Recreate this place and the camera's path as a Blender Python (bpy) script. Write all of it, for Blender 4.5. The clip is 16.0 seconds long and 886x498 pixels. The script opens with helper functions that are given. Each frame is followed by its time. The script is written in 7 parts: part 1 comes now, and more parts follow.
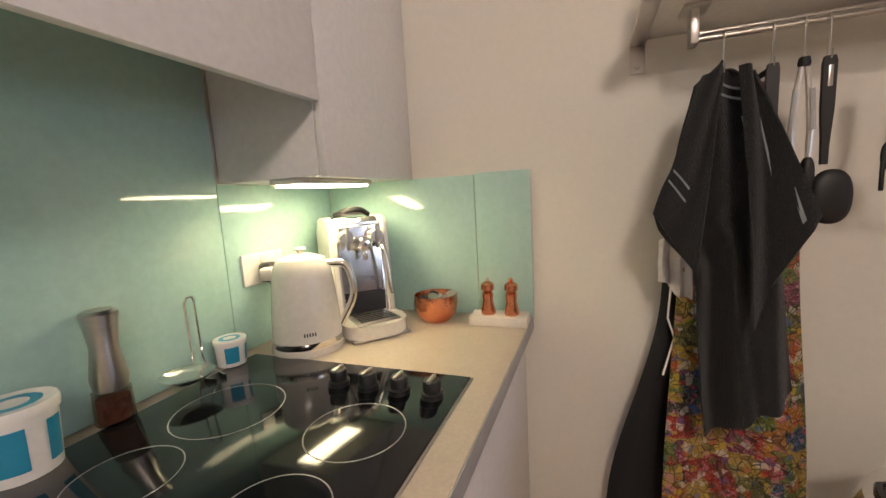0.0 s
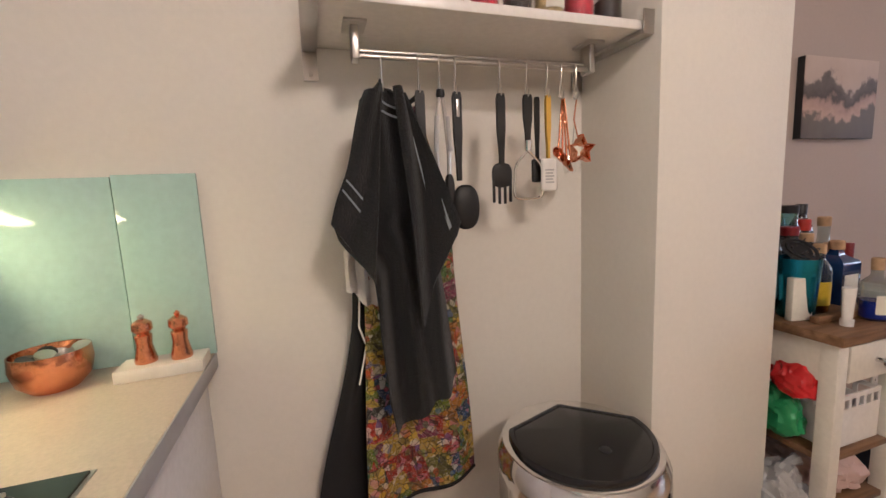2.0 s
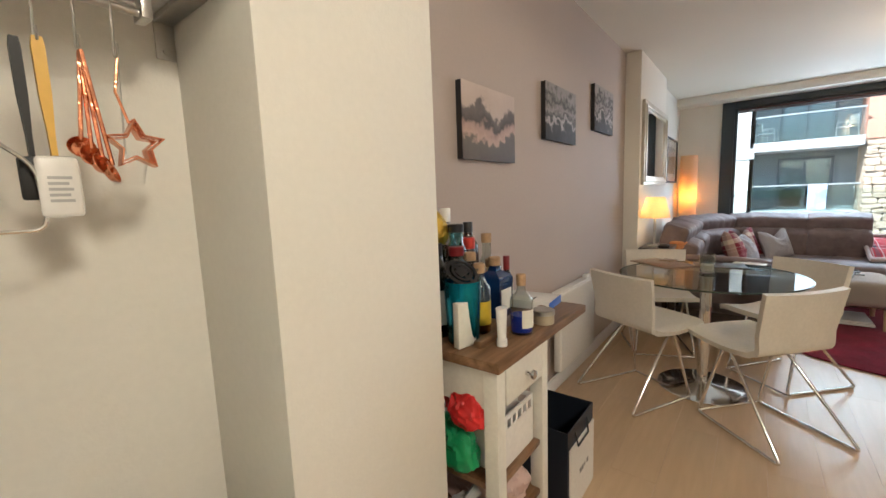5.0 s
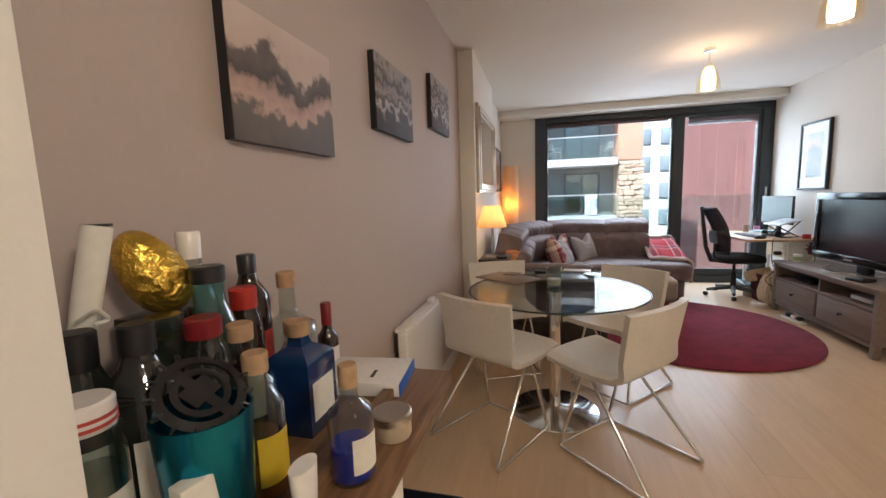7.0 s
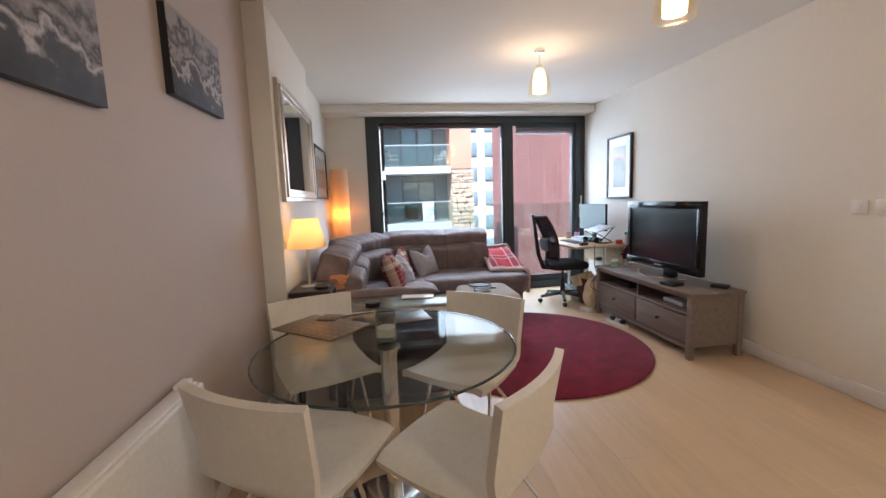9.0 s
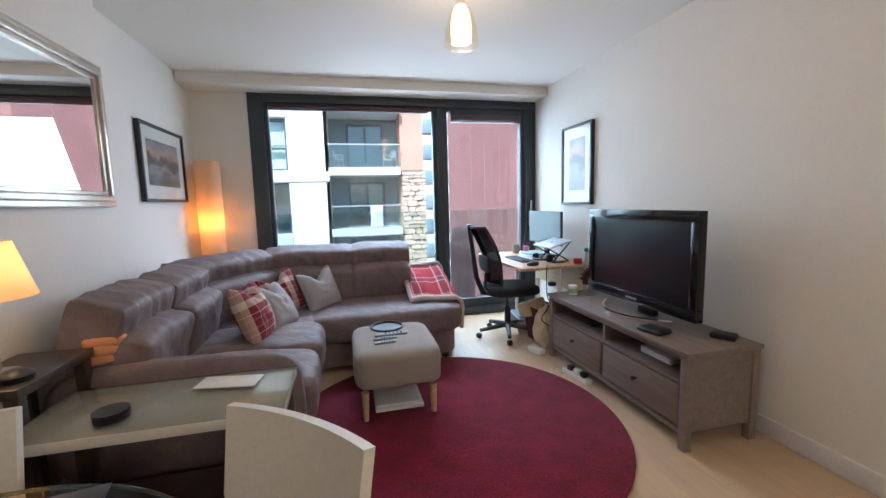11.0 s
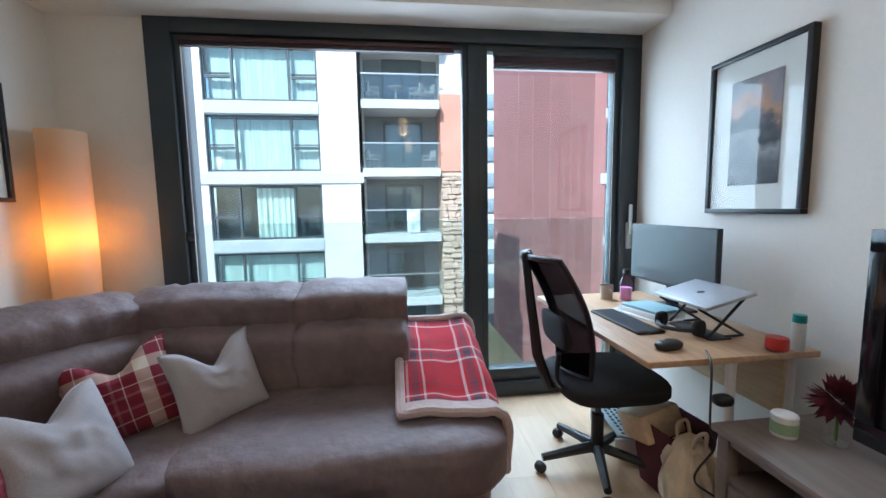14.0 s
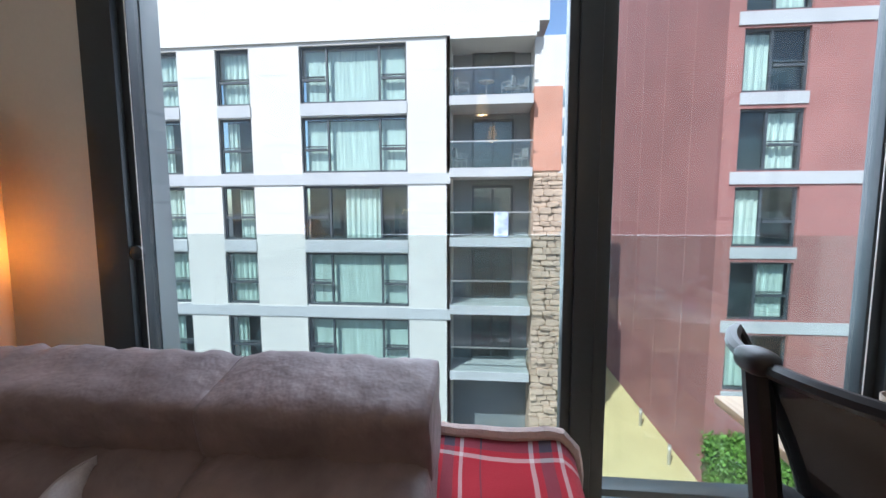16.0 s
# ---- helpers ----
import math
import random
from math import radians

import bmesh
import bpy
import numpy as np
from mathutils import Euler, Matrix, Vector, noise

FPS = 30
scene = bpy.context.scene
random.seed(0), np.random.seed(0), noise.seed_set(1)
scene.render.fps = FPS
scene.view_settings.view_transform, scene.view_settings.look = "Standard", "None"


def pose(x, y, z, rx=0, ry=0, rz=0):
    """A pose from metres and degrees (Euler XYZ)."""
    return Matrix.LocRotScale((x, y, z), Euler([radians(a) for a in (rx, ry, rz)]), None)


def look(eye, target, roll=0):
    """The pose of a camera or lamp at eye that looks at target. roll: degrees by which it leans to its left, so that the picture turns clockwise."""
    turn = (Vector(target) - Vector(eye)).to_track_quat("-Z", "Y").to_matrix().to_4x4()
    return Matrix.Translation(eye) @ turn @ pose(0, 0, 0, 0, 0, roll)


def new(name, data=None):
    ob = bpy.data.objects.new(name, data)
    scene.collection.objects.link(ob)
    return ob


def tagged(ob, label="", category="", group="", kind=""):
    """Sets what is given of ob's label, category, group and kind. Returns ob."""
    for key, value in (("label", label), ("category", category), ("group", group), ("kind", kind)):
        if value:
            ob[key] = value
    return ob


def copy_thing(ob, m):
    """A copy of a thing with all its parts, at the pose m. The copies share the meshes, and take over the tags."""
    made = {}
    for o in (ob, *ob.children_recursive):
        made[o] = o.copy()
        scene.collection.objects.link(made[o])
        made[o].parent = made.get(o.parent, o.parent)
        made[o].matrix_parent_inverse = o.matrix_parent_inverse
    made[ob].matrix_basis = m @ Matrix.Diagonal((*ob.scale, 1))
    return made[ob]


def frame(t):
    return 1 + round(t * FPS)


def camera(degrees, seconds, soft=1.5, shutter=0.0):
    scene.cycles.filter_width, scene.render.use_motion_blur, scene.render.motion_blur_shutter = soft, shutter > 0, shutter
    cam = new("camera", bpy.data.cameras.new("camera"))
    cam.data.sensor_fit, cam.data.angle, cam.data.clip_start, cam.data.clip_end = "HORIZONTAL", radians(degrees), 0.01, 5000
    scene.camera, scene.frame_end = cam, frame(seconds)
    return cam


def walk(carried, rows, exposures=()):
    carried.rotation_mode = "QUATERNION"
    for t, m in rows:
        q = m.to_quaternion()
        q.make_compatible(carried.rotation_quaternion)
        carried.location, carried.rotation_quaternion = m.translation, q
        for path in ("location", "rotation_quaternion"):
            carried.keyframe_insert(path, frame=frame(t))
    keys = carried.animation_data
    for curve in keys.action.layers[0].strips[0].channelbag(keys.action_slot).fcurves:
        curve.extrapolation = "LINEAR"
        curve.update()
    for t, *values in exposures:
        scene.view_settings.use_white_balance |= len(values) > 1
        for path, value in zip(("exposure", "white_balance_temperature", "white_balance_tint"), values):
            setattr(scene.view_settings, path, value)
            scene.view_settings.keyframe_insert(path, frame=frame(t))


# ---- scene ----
cam = camera(95.5, 16.0)
METRES, EYE, TILT, LEAN, TURN = 6.4, 1.29, 0.0, 0.0, 20.7
ROWS = [
    (0.0, 0.0, 0.0, 0.0, -0.44, -7.59, 3.27),
    (0.5, 0.0054, 0.0063, 0.001, -13.11, -7.76, 3.15),
    (1.0, 0.0102, 0.0088, 0.0015, -23.67, -7.82, 2.94),
    (1.5, 0.0142, 0.0109, -0.0012, -32.08, -7.74, 2.69),
    (2.0, 0.0183, 0.0105, -0.0024, -38.7, -7.62, 2.5),
    (2.5, 0.0221, 0.0094, -0.0018, -44.07, -7.65, 2.38),
    (3.0, 0.0266, 0.0068, -0.0019, -49.14, -7.47, 2.3),
    (3.5, 0.0334, 0.0025, -0.0016, -54.33, -7.49, 2.29),
    (4.0, 0.0465, 0.0, -0.0017, -60.13, -7.58, 2.17),
    (4.5, 0.0695, 0.0022, -0.0015, -66.54, -7.47, 2.13),
    (7.0, 0.1974, 0.0149, -0.0009, -96.47, -7.11, 1.9),
    (7.5, 0.2163, 0.004, -0.0003, -101.46, -7.05, 1.91),
    (8.0, 0.2413, -0.0091, 0.0001, -106.83, -6.98, 1.98),
    (8.5, 0.2787, -0.023, 0.0031, -113.0, -6.96, 2.03),
    (9.0, 0.312, -0.0408, 0.0016, -118.64, -6.91, 1.98),
    (9.5, 0.3479, -0.0714, 0.0027, -122.67, -6.9, 1.92),
    (10.0, 0.3849, -0.1042, 0.003, -124.72, -6.84, 1.73),
    (11.2, 0.4525, -0.2135, 0.001, -124.1, -6.54, 1.42),
    (12.5, 0.561, -0.2787, -0.0036, -121.72, -6.22, 1.11),
    (13.0, 0.6012, -0.3049, 0.0005, -120.41, -6.05, 1.08),
    (13.5, 0.637, -0.3393, 0.0035, -119.16, -5.96, 1.04),
    (14.0, 0.6718, -0.3669, 0.0015, -117.96, -5.88, 0.92),
    (14.5, 0.7136, -0.3903, -0.0009, -116.59, -5.87, 0.87),
    (15.0, 0.7529, -0.4113, 0.0047, -114.41, -5.79, 0.64),
    (15.5, 0.7901, -0.4358, 0.0061, -110.81, -5.67, 0.51),
    (16.0, 0.8256, -0.4532, 0.004, -105.2, -5.48, 0.18),
]
EXPOSURES = [(0.0, 1.32, 5800, 22), (0.7, 1.22, 6200, 27), (1.5, 1.42, 6000, 26), (2.5, 1.68, 5450, 20), (4.5, 1.9, 5550, 7), (7.0, 1.6, 5900, 16), (9.0, 1.66, 5650, 15), (10.0, 1.64, 5250, 12), (12.5, 1.55, 5350, 11), (13.5, 1.42, 5250, 8), (14.5, 1.22, 5350, 12), (16.0, 0.88, 5750, 16)]
walk(cam, [(t, pose(0, 0, EYE, TILT, LEAN, TURN) @ pose(METRES * x, METRES * y, METRES * z, 90 + pitch, roll, yaw)) for t, x, y, z, yaw, pitch, roll in ROWS], EXPOSURES)

# ---- world, sun, lamps, exposure ----
CEIL = 2.498
GROUND = -9.8
world = bpy.data.worlds.new("sky")
scene.world = world
world.use_nodes = True
wn = world.node_tree
sky = wn.nodes.new("ShaderNodeTexSky")
sky.sky_type, sky.sun_disc = "NISHITA", False
sky.sun_elevation, sky.sun_rotation = radians(50), radians(-58)
wn.links.new(sky.outputs[0], wn.nodes["Background"].inputs[0])
wn.nodes["Background"].inputs[1].default_value = 0.13


def lamp(name, kind, m, energy, colour, size=None, radius=None, angle=None, spot=None, blend=0.8):
    data = bpy.data.lights.new(name, kind)
    data.energy, data.color = energy, colour
    if size:
        data.shape, data.size, data.size_y = "RECTANGLE", size[0], size[1]
    if radius:
        data.shadow_soft_size = radius
    if angle:
        data.angle = angle
    if spot:
        data.spot_size, data.spot_blend = radians(spot), blend
    ob = new(name, data)
    ob.matrix_world = m
    return ob


WARM = (1.0, 0.66, 0.36)
lamp("sun", "SUN", look((-8, 5, 11), (0, 0, 0)), 4.5, (1, 0.95, 0.88), angle=radians(0.5))
lamp("window_daylight", "AREA", look((7.98, -1.2, 1.4), (3.0, -1.0, -0.9)), 24, (0.87, 0.94, 1.0), size=(1.95, 1.7))
lamp("sky_daylight", "AREA", look((9.7, -0.8, 5.3), (6.4, -0.5, 0.4)), 190, (0.87, 0.94, 1.0), size=(4.5, 3.2))
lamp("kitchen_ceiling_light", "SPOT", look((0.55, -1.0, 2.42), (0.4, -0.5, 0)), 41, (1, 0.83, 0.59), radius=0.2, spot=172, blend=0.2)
lamp("under_cabinet_tube", "AREA", look((-0.68, 0.93, 1.329), (-0.5, 0.93, 0.6)), 0.5, (1, 0.74, 0.32), size=(0.28, 0.06))
lamp("pendant_bulb", "POINT", pose(5.28, -0.84, 2.2), 2.0, WARM, radius=0.045)
lamp("pendant_bulb", "POINT", pose(3.86, -0.97, 2.2), 2.0, WARM, radius=0.045)
lamp("table_lamp_bulb", "POINT", pose(4.72, 1.0, 1.12), 2.1, (1, 0.55, 0.22), radius=0.03)
lamp("floor_lamp_bulb", "POINT", pose(7.26, 1.04, 1.18), 0.7, (1, 0.41, 0.055), radius=0.03)


# ---- materials ----
def surface(name, colour, rough=0.6, metal=0.0, vary=0.08, scale=3.0, grain=0.05, fine=60.0, bump=0.1, bumpscale=80.0, stretch=(1, 1, 1), relief=0.004,
            coat=0.0, sheen=0.0, alpha_gloss=False):
    m = bpy.data.materials.new(name)
    m.use_nodes = True
    t = m.node_tree
    b = t.nodes["Principled BSDF"]
    b.inputs["Roughness"].default_value, b.inputs["Metallic"].default_value = rough, metal
    b.inputs["Coat Weight"].default_value, b.inputs["Sheen Weight"].default_value = coat, sheen
    co = t.nodes.new("ShaderNodeTexCoord")
    mp = t.nodes.new("ShaderNodeMapping")
    mp.inputs["Scale"].default_value = stretch
    t.links.new(co.outputs["Object"], mp.inputs[0])
    total = None
    for s, a in ((scale, vary), (fine, grain)):
        n = t.nodes.new("ShaderNodeTexNoise")
        n.inputs["Scale"].default_value, n.inputs["Detail"].default_value = s, 4
        t.links.new(mp.outputs[0], n.inputs["Vector"])
        r = t.nodes.new("ShaderNodeMapRange")
        r.inputs[1].default_value, r.inputs[2].default_value = 0.25, 0.75
        r.inputs[3].default_value, r.inputs[4].default_value = 1 - a, 1 + a
        t.links.new(n.outputs[0], r.inputs[0])
        if total is None:
            total = r.outputs[0]
        else:
            k = t.nodes.new("ShaderNodeMath")
            k.operation = "MULTIPLY"
            t.links.new(total, k.inputs[0])
            t.links.new(r.outputs[0], k.inputs[1])
            total = k.outputs[0]
    mix = t.nodes.new("ShaderNodeVectorMath")
    mix.operation = "SCALE"
    mix.inputs[0].default_value = colour
    t.links.new(total, mix.inputs["Scale"])
    t.links.new(mix.outputs[0], b.inputs["Base Color"])
    if bump:
        n = t.nodes.new("ShaderNodeTexNoise")
        n.inputs["Scale"].default_value, n.inputs["Detail"].default_value = bumpscale, 3
        t.links.new(mp.outputs[0], n.inputs["Vector"])
        k = t.nodes.new("ShaderNodeBump")
        k.inputs["Strength"].default_value, k.inputs["Distance"].default_value = bump, relief
        t.links.new(n.outputs[0], k.inputs["Height"])
        t.links.new(k.outputs[0], b.inputs["Normal"])
    return m


def glass(name, tint=(1, 1, 1), rough=0.0, gloss=1.0, power=5.0):
    """Thin clear glass: see-through, with a Fresnel gloss on top."""
    m = bpy.data.materials.new(name)
    m.use_nodes = True
    t = m.node_tree
    t.nodes.remove(t.nodes["Principled BSDF"])
    a, g, lw, f, f2, mix = (t.nodes.new("ShaderNode" + k) for k in ("BsdfTransparent", "BsdfGlossy", "LayerWeight", "Math", "Math", "MixShader"))
    a.inputs[0].default_value = (*tint, 1)
    g.inputs["Roughness"].default_value = rough
    g.inputs[0].default_value = (gloss, gloss, gloss, 1)
    f.operation, f2.operation = "POWER", "MULTIPLY_ADD"
    lw.inputs["Blend"].default_value, f.inputs[1].default_value = 0.5, power
    f2.inputs[1].default_value, f2.inputs[2].default_value = 0.9, 0.035
    t.links.new(lw.outputs["Facing"], f.inputs[0])
    t.links.new(f.outputs[0], f2.inputs[0])
    t.links.new(f2.outputs[0], mix.inputs[0])
    t.links.new(a.outputs[0], mix.inputs[1])
    t.links.new(g.outputs[0], mix.inputs[2])
    t.links.new(mix.outputs[0], t.nodes["Material Output"].inputs[0])
    return m


def glow(name, colour, strength, body=(0.9, 0.85, 0.75)):
    m = surface(name, body, 0.5, bump=0)
    b = m.node_tree.nodes["Principled BSDF"]
    b.inputs["Emission Color"].default_value, b.inputs["Emission Strength"].default_value = (*colour, 1), strength
    return m


def shade_cloth(name, colour, through_colour):
    """Lamp-shade cloth or paper that passes the bulb's light."""
    m = bpy.data.materials.new(name)
    m.use_nodes = True
    t = m.node_tree
    t.nodes.remove(t.nodes["Principled BSDF"])
    d, l, mix = (t.nodes.new("ShaderNode" + k) for k in ("BsdfDiffuse", "BsdfTranslucent", "MixShader"))
    d.inputs[0].default_value, l.inputs[0].default_value = (*colour, 1), (*through_colour, 1)
    mix.inputs[0].default_value = 0.6
    t.links.new(d.outputs[0], mix.inputs[1])
    t.links.new(l.outputs[0], mix.inputs[2])
    t.links.new(mix.outputs[0], t.nodes["Material Output"].inputs[0])
    return m


def ramp(t, stops, constant=True):
    r = t.nodes.new("ShaderNodeValToRGB")
    r.color_ramp.interpolation = "CONSTANT" if constant else "LINEAR"
    e = r.color_ramp.elements
    for i, (p, c) in enumerate(stops):
        k = e[i] if i < 2 else e.new(p)
        k.position, k.color = p, (*c, 1)
    return r


def plaid(name, base, light, line, repeat, uv=False, checks=None):
    """Woven tartan: two crossing sets of stripes, averaged."""
    m = surface(name, base, 0.95, bump=0.4, bumpscale=400, sheen=0.05)
    t = m.node_tree
    b = t.nodes["Principled BSDF"]
    co = t.nodes.new("ShaderNodeTexCoord")
    s = t.nodes.new("ShaderNodeSeparateXYZ")
    t.links.new(co.outputs["UV" if uv else "Object"], s.inputs[0])
    cols = []
    for axis in (0, 1):
        k = t.nodes.new("ShaderNodeMath")
        k.operation = "MULTIPLY_ADD"
        k.inputs[1].default_value, k.inputs[2].default_value = 1 / repeat, 10.2
        f = t.nodes.new("ShaderNodeMath")
        f.operation = "FRACT"
        t.links.new(s.outputs[axis], k.inputs[0])
        t.links.new(k.outputs[0], f.inputs[0])
        r = ramp(t, checks or [(0, base), (0.3, light), (0.34, base), (0.4, line), (0.52, base), (0.58, light), (0.62, base), (0.8, line), (0.82, base)])
        t.links.new(f.outputs[0], r.inputs[0])
        cols.append(r.outputs[0])
    mix = t.nodes.new("ShaderNodeMixRGB")
    mix.inputs[0].default_value = 0.5
    t.links.new(cols[0], mix.inputs[1])
    t.links.new(cols[1], mix.inputs[2])
    t.links.new(mix.outputs[0], b.inputs["Base Color"])
    return m


def landscape(name, z0, z1, seed, stops, axis_scale=3.0, amp=0.5):
    """A printed mountain view: bands of height, broken up by noise."""
    m = surface(name, (0.5, 0.5, 0.5), 0.7, bump=0.05)
    t = m.node_tree
    b = t.nodes["Principled BSDF"]
    co = t.nodes.new("ShaderNodeTexCoord")
    s = t.nodes.new("ShaderNodeSeparateXYZ")
    t.links.new(co.outputs["Object"], s.inputs[0])
    r = t.nodes.new("ShaderNodeMapRange")
    r.inputs[1].default_value, r.inputs[2].default_value = z0, z1
    t.links.new(s.outputs[2], r.inputs[0])
    total = r.outputs[0]
    for sc, a, shift in ((axis_scale * 2.2, amp, seed), (axis_scale * 9, amp * 0.35, seed + 4)):
        n = t.nodes.new("ShaderNodeTexNoise")
        n.inputs["Scale"].default_value, n.inputs["Detail"].default_value, n.inputs["Roughness"].default_value = sc, 5, 0.5
        mp = t.nodes.new("ShaderNodeMapping")
        mp.inputs["Location"].default_value = (shift, seed, shift)
        t.links.new(co.outputs["Object"], mp.inputs[0])
        t.links.new(mp.outputs[0], n.inputs["Vector"])
        k = t.nodes.new("ShaderNodeMath")
        k.operation = "MULTIPLY_ADD"
        k.inputs[1].default_value = a
        t.links.new(n.outputs[0], k.inputs[0])
        t.links.new(total, k.inputs[2])
        total = k.outputs[0]
    k = t.nodes.new("ShaderNodeMath")
    k.operation = "SUBTRACT"
    k.inputs[1].default_value = amp * 0.67
    t.links.new(total, k.inputs[0])
    c = ramp(t, stops, False)
    t.links.new(k.outputs[0], c.inputs[0])
    t.links.new(c.outputs[0], b.inputs["Base Color"])
    return m


def wood(name, dark, light, rough=0.4, along=(1, 12, 12), scale=2.0, random_tone=False):
    m = surface(name, light, rough, vary=0.1, bump=0.06, bumpscale=60, stretch=along)
    t = m.node_tree
    b = t.nodes["Principled BSDF"]
    mp = t.nodes["Mapping"]
    n = t.nodes.new("ShaderNodeTexNoise")
    n.inputs["Scale"].default_value, n.inputs["Detail"].default_value, n.inputs["Distortion"].default_value = scale, 6, 0.6
    t.links.new(mp.outputs[0], n.inputs["Vector"])
    r = ramp(t, [(0.3, dark), (0.72, light)], False)
    t.links.new(n.outputs[0], r.inputs[0])
    out = r.outputs[0]
    if random_tone:
        info = t.nodes.new("ShaderNodeObjectInfo")
        g = t.nodes.new("ShaderNodeMapRange")
        g.inputs[3].default_value, g.inputs[4].default_value = 0.95, 1.05
        t.links.new(info.outputs["Random"], g.inputs[0])
        s = t.nodes.new("ShaderNodeVectorMath")
        s.operation = "SCALE"
        t.links.new(out, s.inputs[0])
        t.links.new(g.outputs[0], s.inputs["Scale"])
        out = s.outputs[0]
    t.links.new(out, b.inputs["Base Color"])
    return m


def bricks(name, c1, c2, mortar, size, roughness=0.9):
    m = surface(name, c1, roughness, bump=0.2, bumpscale=20)
    t = m.node_tree
    b = t.nodes["Principled BSDF"]
    co = t.nodes.new("ShaderNodeTexCoord")
    s = t.nodes.new("ShaderNodeSeparateXYZ")
    k = t.nodes.new("ShaderNodeMath")
    c = t.nodes.new("ShaderNodeCombineXYZ")
    t.links.new(co.outputs["Object"], s.inputs[0])
    t.links.new(s.outputs[0], k.inputs[0])
    t.links.new(s.outputs[1], k.inputs[1])
    t.links.new(k.outputs[0], c.inputs[0])
    t.links.new(s.outputs[2], c.inputs[1])
    br = t.nodes.new("ShaderNodeTexBrick")
    br.inputs["Color1"].default_value, br.inputs["Color2"].default_value, br.inputs["Mortar"].default_value = (*c1, 1), (*c2, 1), (*mortar, 1)
    br.inputs["Scale"].default_value, br.inputs["Brick Width"].default_value, br.inputs["Row Height"].default_value = 1, size[0], size[1]
    br.inputs["Mortar Size"].default_value = 0.01
    t.links.new(c.outputs[0], br.inputs["Vector"])
    n = t.nodes.new("ShaderNodeTexNoise")
    n.inputs["Scale"].default_value, n.inputs["Detail"].default_value = 0.5, 5
    t.links.new(co.outputs["Object"], n.inputs["Vector"])
    r = t.nodes.new("ShaderNodeMapRange")
    r.inputs[3].default_value, r.inputs[4].default_value = 0.7, 1.3
    t.links.new(n.outputs[0], r.inputs[0])
    v = t.nodes.new("ShaderNodeVectorMath")
    v.operation = "SCALE"
    t.links.new(br.outputs[0], v.inputs[0])
    t.links.new(r.outputs[0], v.inputs["Scale"])
    t.links.new(v.outputs[0], b.inputs["Base Color"])
    return m


white_wall = surface("white_wall_paint", (0.74, 0.71, 0.65), 0.75, vary=0.03, scale=1.2, grain=0.02, bump=0.12, bumpscale=140)
taupe_wall = surface("taupe_wall_paint", (0.45, 0.38, 0.34), 0.7, vary=0.04, scale=1.2, grain=0.02, bump=0.12, bumpscale=140)
ceiling_paint = surface("ceiling_paint", (0.78, 0.76, 0.71), 0.8, vary=0.02, scale=1, grain=0.01, bump=0.08, bumpscale=120)
plank_wood = wood("light_laminate", (0.54, 0.39, 0.245), (0.6, 0.44, 0.285), 0.3, (1, 9, 9), 3.0, True)
dark_frame = surface("dark_window_frame", (0.032, 0.042, 0.049), 0.42, vary=0.1, bump=0.03)
black_plastic = surface("black_plastic", (0.012, 0.012, 0.014), 0.4, vary=0.1, bump=0.05)
black_gloss = surface("glossy_black", (0.006, 0.006, 0.007), 0.12, vary=0.05, bump=0)
black_fabric = surface("black_fabric", (0.012, 0.012, 0.014), 0.9, vary=0.2, bump=0.5, bumpscale=300)
chrome = surface("chrome", (0.75, 0.74, 0.72), 0.12, 1.0, vary=0.05, bump=0)
steel = surface("brushed_steel", (0.52, 0.5, 0.47), 0.3, 1.0, vary=0.06, bump=0.05, stretch=(1, 1, 12))
silver = surface("silver_paint", (0.5, 0.49, 0.46), 0.35, 0.7, vary=0.1, bump=0.05)
white_gloss = surface("white_gloss", (0.78, 0.76, 0.73), 0.25, vary=0.02, bump=0.0)
white_lacquer = surface("white_lacquer", (0.72, 0.71, 0.72), 0.35, vary=0.02, bump=0.02)
white_leather = surface("white_leather", (0.68, 0.64, 0.57), 0.45, vary=0.05, bump=0.25, bumpscale=220)
sofa_cloth = surface("taupe_microfibre", (0.168, 0.126, 0.124), 0.6, vary=0.25, scale=5, grain=0.1, fine=25, bump=0.5, bumpscale=15, sheen=0.05, relief=0.02)
ottoman_cloth = surface("grey_beige_weave", (0.3, 0.265, 0.235), 0.95, vary=0.08, grain=0.12, fine=260, bump=0.5, bumpscale=380, sheen=0.2)
rug_pile = surface("crimson_pile", (0.165, 0.004, 0.024), 1.0, vary=0.3, scale=7, grain=0.35, fine=110, bump=1.0, bumpscale=150, sheen=0.04)
grey_paint = wood("grey_stained_wood", (0.165, 0.128, 0.105), (0.22, 0.175, 0.148), 0.45, (1, 10, 10), 3.0)
dark_wood = wood("dark_brown_wood", (0.02, 0.013, 0.009), (0.05, 0.032, 0.022), 0.3, (1, 10, 10), 3.0)
desk_wood = wood("beech_laminate", (0.42, 0.26, 0.14), (0.55, 0.37, 0.22), 0.4, (2, 14, 14), 3.0)
walnut = wood("oiled_brown_wood", (0.1, 0.048, 0.02), (0.27, 0.15, 0.075), 0.4, (1.5, 14, 14), 3.0)
light_wood = wood("pale_birch", (0.5, 0.36, 0.2), (0.65, 0.5, 0.32), 0.5, (2, 14, 14), 3.0)
clear_glass = glass("clear_glass", power=3.0)
picture_glass = glass("picture_glass", (0.96, 0.97, 0.96), 0.0, 0.8)
window_glass = glass("window_glass", (0.93, 0.97, 0.96))
balcony_glass = glass("balcony_glass", (0.86, 0.91, 0.9))
table_glass = glass("table_glass", (0.9, 0.91, 0.885), 0.0, 0.42)
